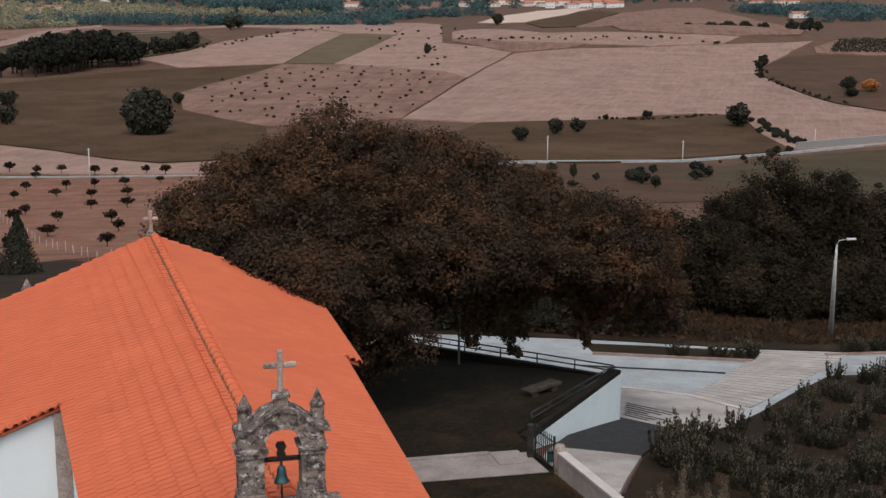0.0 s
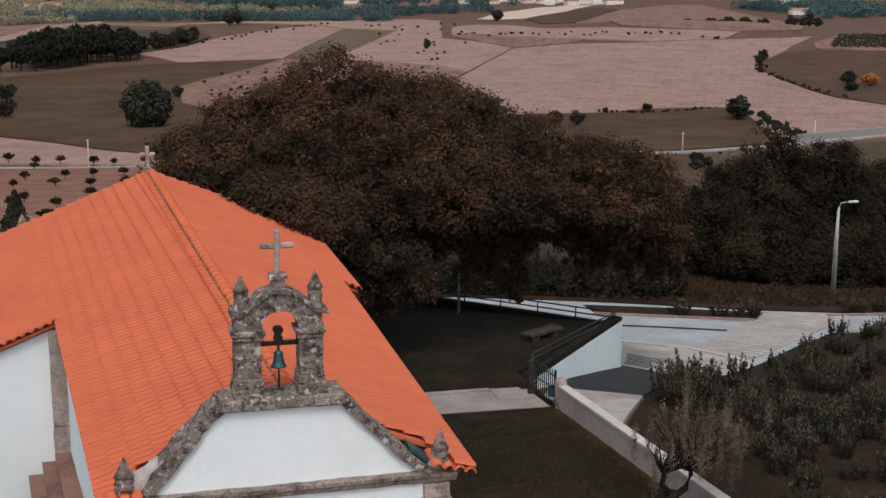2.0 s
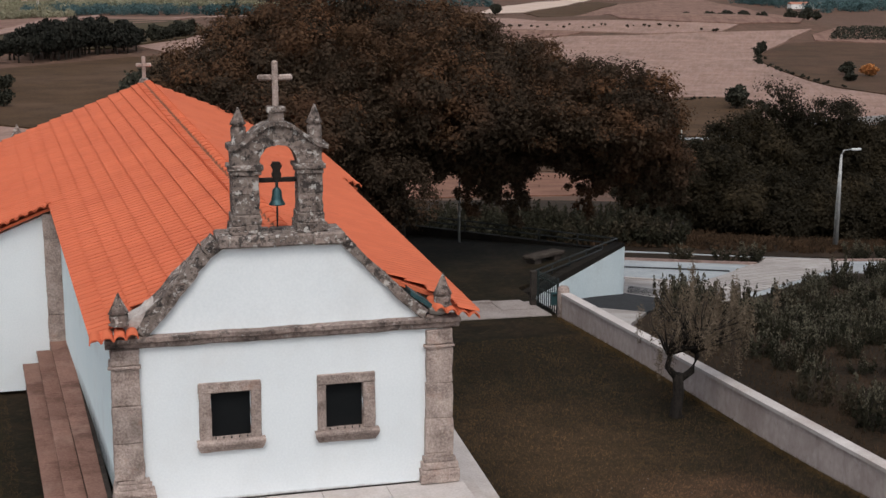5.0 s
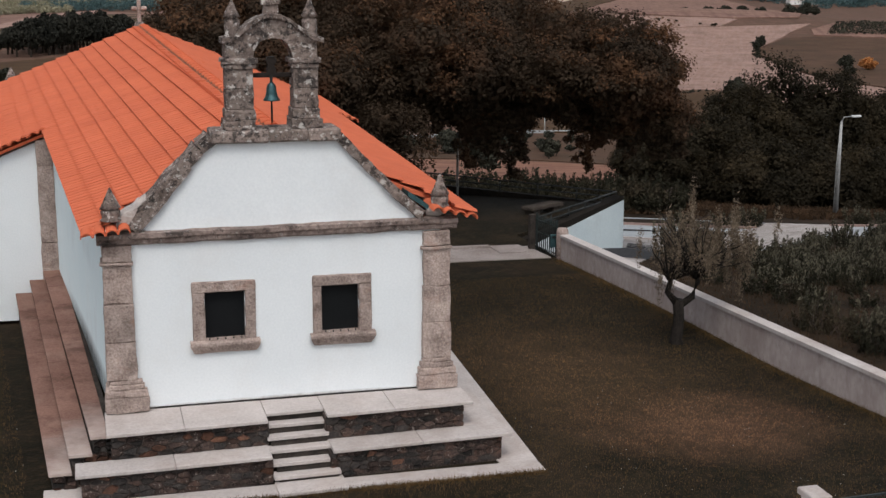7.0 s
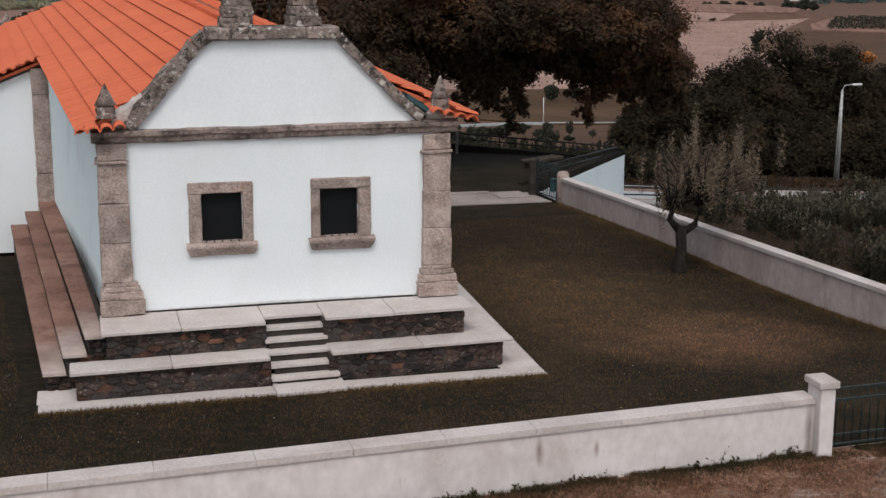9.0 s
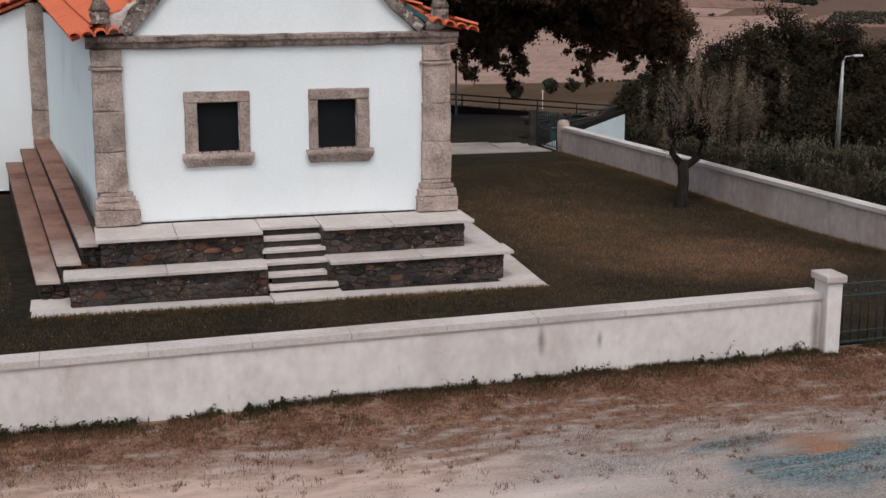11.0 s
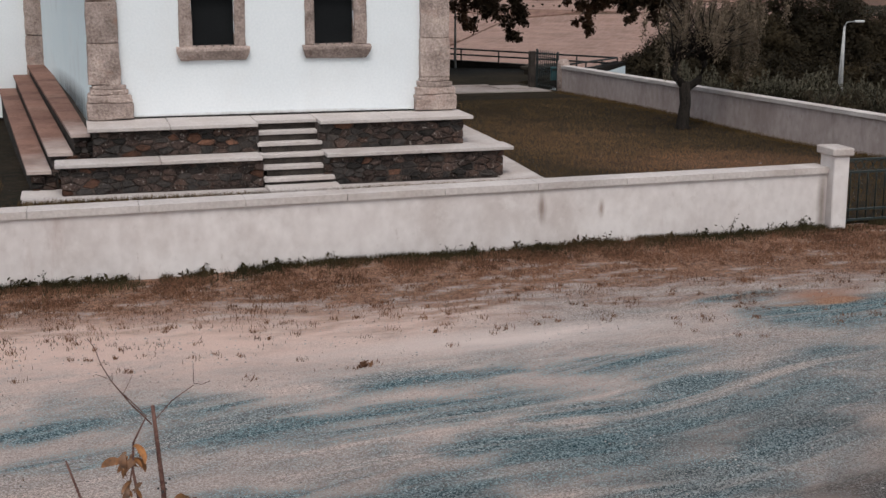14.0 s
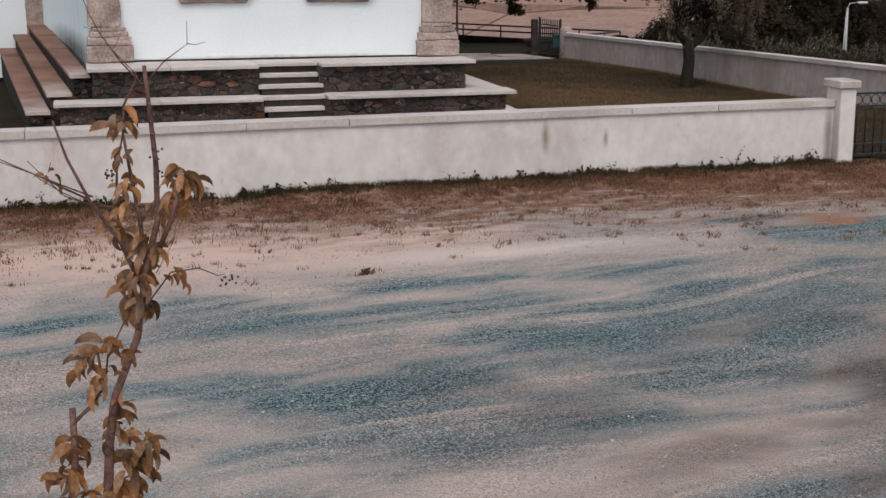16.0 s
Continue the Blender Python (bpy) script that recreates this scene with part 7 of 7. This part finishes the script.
# vines in rows on the small slope
vp = []
for i in range(11):
    for j in range(60):
        a, c = (j + NPR.uniform(-0.15, 0.15)) / 59, (i + 0.5) / 11
        x = 540 - 45 * c + (110 - 55 * c) * a
        y = 895 - 65 * c + (55 - 60 * c) * a
        if NPR.random() < 0.85:
            for _ in range(5):
                vp.append((x + NPR.normal() * 0.5, y + NPR.normal() * 0.8, fall(x, y) + NPR.uniform(0.6, 2.4)))
vp = np.array(vp)
tagged(part("vineyard_rows", leaves("vineyard_rows", vp, NPR.normal(size=vp.shape), 1.0, NPR), leaffar), "rows of dark vines on a far slope", "vines", kind="stuff")
# small wood and hedges
for k in range(70):
    t = rng.random()
    far_tree(tall[k % 3], stick_b, -47 + 78 * t + rng.uniform(-2, 2), 772 + 90 * t + 70 * rng.random() ** 1.5, rng.uniform(1.9, 2.5), leafwood, "dark tree of a small wood", "trees of the small wood", rng.uniform(2.5, 3.3) * (0.8 + 0.3 * math.sin(math.pi * min(1, t * 1.1))))
HEDGE = [(256, 500), (262, 480), (253, 457), (246, 430), (239, 408)]
for k in range(46):
    t = k / 45 * 3.999
    i = int(t)
    x, y = [HEDGE[i][q] + (HEDGE[i + 1][q] - HEDGE[i][q]) * (t - i) for q in (0, 1)]
    far_tree(full[k % 3], stick_b, x + rng.uniform(-2, 2), y + rng.uniform(-2, 2), rng.uniform(0.25, 0.5), leaffar, "scrubby hedge bush between fields", "hedge bushes beside the pale field", rng.uniform(0.2, 0.45))
for k in range(30):
    t = k / 29
    far_tree(full[k % 3], stick_b, 204 + 52 * t + rng.uniform(-2, 2), 509 + 5 * t - 7 * math.sin(math.pi * t) + rng.uniform(-2, 2), rng.uniform(0.15, 0.38), leaffar, "low hedge bush on the field edge", "low hedge on the field edge", rng.uniform(0.1, 0.24))
for x, y, s in ((199, 372, 0.8), (203, 369, 0.6), (214, 384, 0.9), (219, 388, 1.2), (212, 378, 0.8), (226, 392, 1.0), (196, 364, 0.5), (188, 366, 0.4)):
    far_tree(full[int(x) % 3], stick_b, x, y, s * 0.5, leaffar, "dark bush beside the valley road", "bushes beside the valley road", s * 0.4)
for k in range(60):
    t = k / 59
    far_tree(full[k % 3], stick_b, 339 + 32 * min(1, t * 2) + 46 * max(0, t * 2 - 1) + rng.uniform(-3, 3), 553 + 136 * min(1, t * 2) + 94 * max(0, t * 2 - 1) + rng.uniform(-4, 4), rng.uniform(0.18, 0.4), leaffar, "scrubby bush along the fallow field", "bushes along the fallow field", rng.uniform(0.14, 0.36))
for k in range(64):
    x, y = (rng.uniform(20, 200), rng.uniform(140, 340)) if k < 16 else (rng.uniform(66, 165), rng.uniform(268, 350))
    if x > 12 + (y - 130) * 0.16:
        far_tree(full[k % 3], stick_b, x, y, rng.uniform(0.3, 0.9), leaffar, "dark scrub bush on the hillside", "scrub bushes on the hillside", rng.uniform(0.25, 0.7))
for k in range(10):
    t = k / 9
    far_tree(full[k % 3], stick_b, 45 + 30 * t, 930 + 60 * t + rng.uniform(-6, 6), rng.uniform(1.3, 2.0), leaffar, "dark tree of a field copse", "trees of the field copse")
for k in range(22):
    t = k / 21
    far_tree(full[k % 3], stick_b, 545 + 70 * t + rng.uniform(-5, 5), 1170 - 20 * t + rng.uniform(-15, 15), rng.uniform(0.9, 1.7), leaffar, "dark hedge tree below the red hill", "hedge trees below the hill")
for x, y in ((660, 1165), (640, 1150), (675, 1180), (690, 1190), (130, 1200), (122, 1190), (425, 1390), (590, 1180)):
    far_tree(full[int(x) % 3], stick_b, x, y, rng.uniform(1.4, 2.2), leaffar, "dark tree between far fields", "trees between far fields")


def far_wood(name, outline, n, size, h, mat, label):
    """A distant wood as one leafy mass of overlapping crowns."""
    xs, ys = [p[0] for p in outline], [p[1] for p in outline]
    cl = []
    while len(cl) < n:
        x, y = NPR.uniform(min(xs), max(xs)), NPR.uniform(min(ys), max(ys))
        if inside(x, y, outline):
            r = h * NPR.uniform(0.4, 0.75)
            cl.append((x, y, fall(x, y) + h * NPR.uniform(0.35, 0.7), r, r, r))
    p, u = crown_points(cl, n * 110, NPR, 0.5)
    return tagged(part(name, leaves(name, p, u, size * 0.66, NPR), mat), label, "wood", kind="stuff")


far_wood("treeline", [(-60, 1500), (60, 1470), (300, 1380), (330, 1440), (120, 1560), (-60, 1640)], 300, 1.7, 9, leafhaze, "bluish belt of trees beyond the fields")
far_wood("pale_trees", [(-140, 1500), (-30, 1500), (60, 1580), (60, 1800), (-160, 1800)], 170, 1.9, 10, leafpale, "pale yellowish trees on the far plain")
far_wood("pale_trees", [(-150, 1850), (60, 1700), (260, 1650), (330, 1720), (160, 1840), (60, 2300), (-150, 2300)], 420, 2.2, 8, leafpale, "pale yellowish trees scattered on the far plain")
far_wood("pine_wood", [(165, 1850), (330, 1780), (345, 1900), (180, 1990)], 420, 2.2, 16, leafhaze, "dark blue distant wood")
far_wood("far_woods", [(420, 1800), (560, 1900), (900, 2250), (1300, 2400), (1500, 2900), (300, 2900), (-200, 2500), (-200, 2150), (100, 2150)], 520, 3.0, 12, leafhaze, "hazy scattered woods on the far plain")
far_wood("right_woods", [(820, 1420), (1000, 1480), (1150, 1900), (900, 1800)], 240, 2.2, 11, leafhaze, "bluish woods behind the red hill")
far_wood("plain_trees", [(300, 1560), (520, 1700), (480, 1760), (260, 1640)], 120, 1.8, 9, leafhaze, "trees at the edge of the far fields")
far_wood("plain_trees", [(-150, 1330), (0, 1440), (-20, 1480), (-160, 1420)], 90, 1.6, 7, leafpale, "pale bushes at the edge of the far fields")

sheet("hill_scrub", [(5, 66), (16, 70.5), (40, 66.5), (70, 60.5), (100, 70), (110, 130), (60, 150), (20, 140), (2, 100)], fall, scrub, "dark scrub on the slope below the road", "scrub", 0.12, 6.0, depth=0.8)
# fenced dark yard on the slope behind the chapel
sheet("hill_yard", [(-26, 262), (-20.5, 249), (-8, 141), (-1, 118), (-4, 70), (-26, 70), (-40, 160)], fall, scrub, "dark fenced yard on the slope", "yard", 0.3, 8.0, depth=0.8)
fence = thing("wire_fence", "thin pale fence posts down the slope", "fence")
for k in range(22):
    t = k / 21
    x, y = -20.2 + 19.6 * t ** 1.1, 249 - 131 * t
    x += rng.uniform(-0.25, 0.25)
    tilt = rng.uniform(-0.12, 0.12)
    part("post", tube(bmesh.new(), [(x, y, fall(x, y) - 0.2), (x + tilt, y, fall(x, y) + rng.uniform(1.3, 1.75))], [0.06, 0.05], 6), concrete, fence)
cy = thing("conifer", "dark bushy conifer on the slope behind the chapel", "tree", at=(-10.2, 112, fall(-10.2, 112)))
p = []
for k in range(3200):
    z = 6.0 * NPR.random() ** 1.2
    r = 2.5 * (1 - z / 6.4) * math.sqrt(NPR.random())
    a = NPR.uniform(0, 6.28)
    p.append((r * math.cos(a), r * math.sin(a), z + 0.1))
p = np.array(p)
u = p * np.array([1, 1, 0.0]) + np.array([0, 0, 0.3])
part("crown", leaves("crown", p, u, 0.16, NPR, 2.2, 0.5), leaffar, cy)
part("trunk", tube(bmesh.new(), [(0, 0, -0.3), (0, 0, 3.4)], [0.14, 0.04], 6), bark, cy)

# far town: small pale houses with pitched roofs
farwhite = surface("far_white_wall", (0.7, 0.68, 0.66), (0.8, 0.78, 0.76), 0.1, 0.9, 0, 1)
farroof = surface("far_red_roof", (0.3, 0.13, 0.09), (0.42, 0.2, 0.14), 0.1, 0.9, 0, 1)


def far_house(x, y, w, d, h):
    o = thing("far_house", "small white house on the far plain", "house", "houses on the far plain", at=(x, y, fall(x, y)))
    o.rotation_euler = (0, 0, rng.uniform(-0.4, 0.4))
    part("wall", boxmesh(-w / 2, w / 2, -d / 2, d / 2, -1, h), farwhite, o)
    b = bmesh.new()
    prism(b, [(-d / 2 - 0.6, h), (d / 2 + 0.6, h), (0, h + d * 0.22)], -w / 2 - 0.5, w / 2 + 0.5)
    for v in b.verts:
        v.co = Vector((v.co.y, v.co.x, v.co.z))
    bmesh.ops.recalc_face_normals(b, faces=b.faces)
    part("roof", b, farroof, o)
    for k in range(3):
        part("window", boxmesh(-w / 2 + w * (k + 0.7) / 3.4 - 0.6, -w / 2 + w * (k + 0.7) / 3.4 + 0.6, -d / 2 - 0.05, -d / 2 + 0.02, 1.2, 2.8), glass, o)


for k in range(30):
    far_house(-150 + rng.uniform(0, 1500), 2200 + rng.uniform(-100, 500), rng.uniform(10, 30), rng.uniform(9, 14), rng.uniform(3, 6))
for k in range(34):
    far_house(700 + rng.uniform(-20, 130), 2040 + rng.uniform(-60, 220), rng.uniform(12, 34), rng.uniform(9, 16), rng.uniform(4, 9))
for x, y, w in ((880, 1560, 34), (905, 1575, 18), (-60, 1900, 30), (-40, 2000, 26), (320, 2050, 24), (350, 2080, 20), (400, 2100, 22), (1150, 2100, 40), (1020, 1900, 26)):
    far_house(x, y, w, 12, 6)


# ---- roof tiles, last ----
roof = part("roof", bmesh.new(), tilemass, chapel, "orange pantile roof")
deck = roof.data
LIFT = 0.05
COL, COURSE = 0.25, 0.42


def roof_z(x, y):
    xr, zr = ridge_at(y)
    return zr - SLOPE * abs(x - xr)


def eave_x(side, y):
    if side < 0:
        return -3.42 - 0.075 * y - (0 if y < 11.75 else 8 * COURSE * math.cos(math.atan(SLOPE)))
    return 3.5 + 0.02 * y if y < 14.9 else 4.3


# boarding under the tiles
b = bmesh.new()
for side in (-1, 1):
    brk = 11.75 if side < 0 else 14.9
    for ya, yb in ((0.55, brk), (brk, 24.15)):
        pts = []
        for y in (ya + 1e-3, yb - 1e-3):
            pts.append((ridge_at(y)[0], y))
            pts.append((eave_x(side, y) - side * 0.06, y))
        o = [pts[0], pts[2], pts[3], pts[1]]
        top = [b.verts.new((x, y, roof_z(x, y) - 0.02)) for x, y in o]
        low = [b.verts.new((x, y, roof_z(x, y) - 0.1)) for x, y in o]
        b.faces.new(top)
        b.faces.new(low[::-1])
        for i in range(4):
            j = (i + 1) % 4
            b.faces.new((top[i], low[i], low[j], top[j]))
bmesh.ops.recalc_face_normals(b, faces=b.faces)
b.to_mesh(deck)
b.free()


def tile_template(length):
    """An S-shaped pantile: x across, y up the slope from its lower end, z off the roof; with a lip in front."""
    prof = [(-0.56, 0.0), (-0.47, 0.004), (-0.37, 0.028), (-0.2, 0.036), (0.1, 0.038), (0.34, 0.036), (0.5, 0.026)]
    v, f = [], []
    for y, z in ((0.0, 0.048), (length + 0.03, -0.004)):
        v += [(x * COL, y, zz + z) for x, zz in prof]
    n = len(prof)
    # the lip in front and the lapped side edge keep their own corners, so that they stay sharp
    v += [(x * COL, 0.0, zz + 0.022) for x, zz in prof]
    v += [(x * COL, 0.0, zz + 0.048) for x, zz in prof]
    v += [(0.5 * COL, 0.0, 0.074), (0.5 * COL, length + 0.03, 0.022), (0.5 * COL, length + 0.03, 0.004), (0.5 * COL, 0.0, 0.056)]
    for i in range(n - 1):
        f.append((i, i + 1, n + i + 1, n + i))
        f.append((2 * n + i, 2 * n + i + 1, 3 * n + i + 1, 3 * n + i))
    f.append((4 * n, 4 * n + 1, 4 * n + 2, 4 * n + 3))
    return np.array(v), f


TV, TF = tile_template(COURSE)
tile_me = bpy.data.meshes.new("tile")
tile_me.from_pydata(TV.tolist(), [], TF)
tile_me.materials.append(tilemat)
for pf in tile_me.polygons:
    pf.use_smooth = True
lists = {-1: [], 1: []}
near = []
rng = random.Random(21)
DIR = Vector((-0.0605, 1.0, 0.0405)).normalized()
for side in (-1, 1):
    y = -0.16
    while y < 24.1:
        ex = eave_x(side, y)
        xr, zr = ridge_at(y)
        down = Vector((side, 0, -SLOPE)).normalized()
        across = DIR if side > 0 else -DIR
        up = -down
        nrm = across.cross(up).normalized()
        run = abs(ex - xr) / math.cos(math.atan(SLOPE))
        s = 0.0
        first = True
        while s < run - 0.1:
            ln = min(1.0, (run - s) / COURSE)
            x = ex - side * s * math.cos(math.atan(SLOPE))
            # the gable coping takes the place of the front tiles
            if y < 0.72:
                ln = min(ln, (abs(x) - (2.72 if y > 0.45 else 3.12)) / (COURSE * math.cos(math.atan(SLOPE))))
            if ln > 0.15:
                org = Vector((x, y, roof_z(x, y))) + nrm * LIFT * 0.4
                m = Matrix((across, up, nrm)).transposed().to_4x4()
                m.translation = org + nrm * rng.uniform(-0.002, 0.002)
                m = m @ Matrix.Rotation(rng.gauss(0, 0.005), 4, "Z") @ Matrix.Diagonal((1, ln, 1, 1))
                if y < 3.75 and len(near) < 300:
                    near.append(m)
                else:
                    lists[side].append(m)
            s += COURSE
        y += COL
for m in near:
    o = new("tile", tile_me)
    o.parent = roof
    o.matrix_basis = m
hom = np.column_stack([TV, np.ones(len(TV))])
for side in (-1, 1):
    ms = np.array([np.array(m) for m in lists[side]])
    vs = np.einsum("nij,vj->nvi", ms, hom)[:, :, :3]
    k = len(TV)
    fs = (np.arange(len(ms))[:, None, None] * k + np.array(TF)[None]).reshape(-1, 4)
    me = bpy.data.meshes.new("tile_field")
    me.from_pydata(vs.reshape(-1, 3).tolist(), [], fs.tolist())
    for pf in me.polygons:
        pf.use_smooth = True
    tagged(part("tile_field", me, tilemass, roof), kind="stuff")

# ridge caps
bedding = surface("shadowed_ridge_mortar", (0.09, 0.038, 0.022), (0.3, 0.115, 0.065), 4, 0.95, 0.5, 30)
b = bmesh.new()
cap_v = []
for k in range(9):
    a = math.pi * k / 8
    cap_v.append((0.16 * math.cos(a), 0.115 * math.sin(a)))
for end, sc in ((0.0, 1.08), (0.46, 0.92)):
    for x, z in cap_v:
        b.verts.new((x * sc, end, z * sc))
b.verts.ensure_lookup_table()
for k in range(8):
    b.faces.new((b.verts[k], b.verts[k + 1], b.verts[10 + k], b.verts[9 + k])).smooth = True
b.faces.new([b.verts[k] for k in range(9)][::-1])
cap_me = mesh_of(b, "ridge_tile")
cap_me.materials.append(tilemat)
# mortar on the left only, darkened to carry the shadow beside the caps
bed = [(ridge_at(0.75)[0] - 0.15, 0.75), (ridge_at(0.75)[0] - 0.02, 0.75), (ridge_at(24.1)[0] - 0.02, 24.1), (ridge_at(24.1)[0] - 0.15, 24.1)]
part("ridge_bedding", slab(bmesh.new(), bed, lambda x, y: roof_z(x, y) - 0.05, lambda x, y: roof_z(x, y) + 0.075), bedding, roof, "dark ridge mortar that includes the cap shadow")
# upper ends of the last course, showing as a comb in the mortar
b = bmesh.new()
y = 0.8
while y < 24.0:
    xr, zr = ridge_at(y)
    zt = roof_z(xr - 0.17, y)
    box(b, xr - 0.3, xr - 0.112, y, y + 0.19, zt - 0.02, zt + 0.115 + rng.uniform(-0.012, 0.012))
    y += COL
tagged(part("top_course", b, tilemass, roof), kind="stuff")
y = 0.75
while y < 24.0:
    xr, zr = ridge_at(y)
    o = new("ridge_tile", cap_me)
    o.parent = roof
    o.matrix_basis = Matrix.Translation((xr + 0.085, y, zr - 0.01)) @ Matrix.Rotation(math.atan(0.0605), 4, "Z") @ Matrix.Rotation(0.034, 4, "X") @ Matrix.Rotation(rng.gauss(0, 0.02), 4, "Y")
    y += 0.42

# verge tiles, channels to the front: on the corners by the facade and along the rear body's edge
b = bmesh.new()
outer = [(0.108 * math.cos(math.pi * k / 8), 0.1 * math.sin(math.pi * k / 8)) for k in range(9)]
rings = []
for end, rad in ((0.0, 1.0), (0.0, 0.8), (0.34, 0.72), (0.34, 0.9)):
    rings.append([b.verts.new((x * rad, end, z * rad)) for x, z in outer])
for r0, r1 in ((0, 1), (1, 2), (3, 0)):
    for k in range(8):
        b.faces.new((rings[r0][k], rings[r1][k], rings[r1][k + 1], rings[r0][k + 1])).smooth = r0 != 0
bmesh.ops.recalc_face_normals(b, faces=b.faces)
short_me = mesh_of(b, "verge_tile")
short_me.materials.append(tilemat)


def verge(x, y, side, length=1.0, slope=SLOPE, z=None):
    c, s = math.cos(math.atan(slope)), math.sin(math.atan(slope))
    ax = Vector((c, 0, s)) if side < 0 else Vector((c, 0, -s))
    up = Vector((0, 1, 0.05)).normalized()
    nz = ax.cross(up).normalized()
    m = Matrix((ax, up, nz)).transposed().to_4x4()
    m.translation = Vector((x, y, roof_z(x, y) + 0.045 if z is None else z))
    o = new("verge_tile", short_me)
    o.parent = roof
    o.matrix_basis = m @ Matrix.Diagonal((1, length, 1, 1))


for k in range(4):
    verge(-3.36 + k * 0.21, -0.44, -1, 1.6, 0.1, 4.68 + 0.021 * k)
    verge(3.42 - k * 0.21, -0.34, 1, 2.4, 0.22, 4.71 + 0.046 * k)
for k in range(17):
    verge(-4.3 - k * 0.228, 11.6, -1, 0.8)
for k in range(3):
    verge(4.24 - k * 0.2, 14.78, 1, 0.8)
# lead flashing beside the right-hand coping
part("flashing", slab(bmesh.new(), [(2.32, 0.1), (2.84, -0.02), (2.84, 0.6), (2.32, 0.68)], lambda x, y: 5.1 - 0.7 * (x - 2.3), lambda x, y: 5.2 - 0.7 * (x - 2.3)), bronze, roof, "bluish lead flashing")
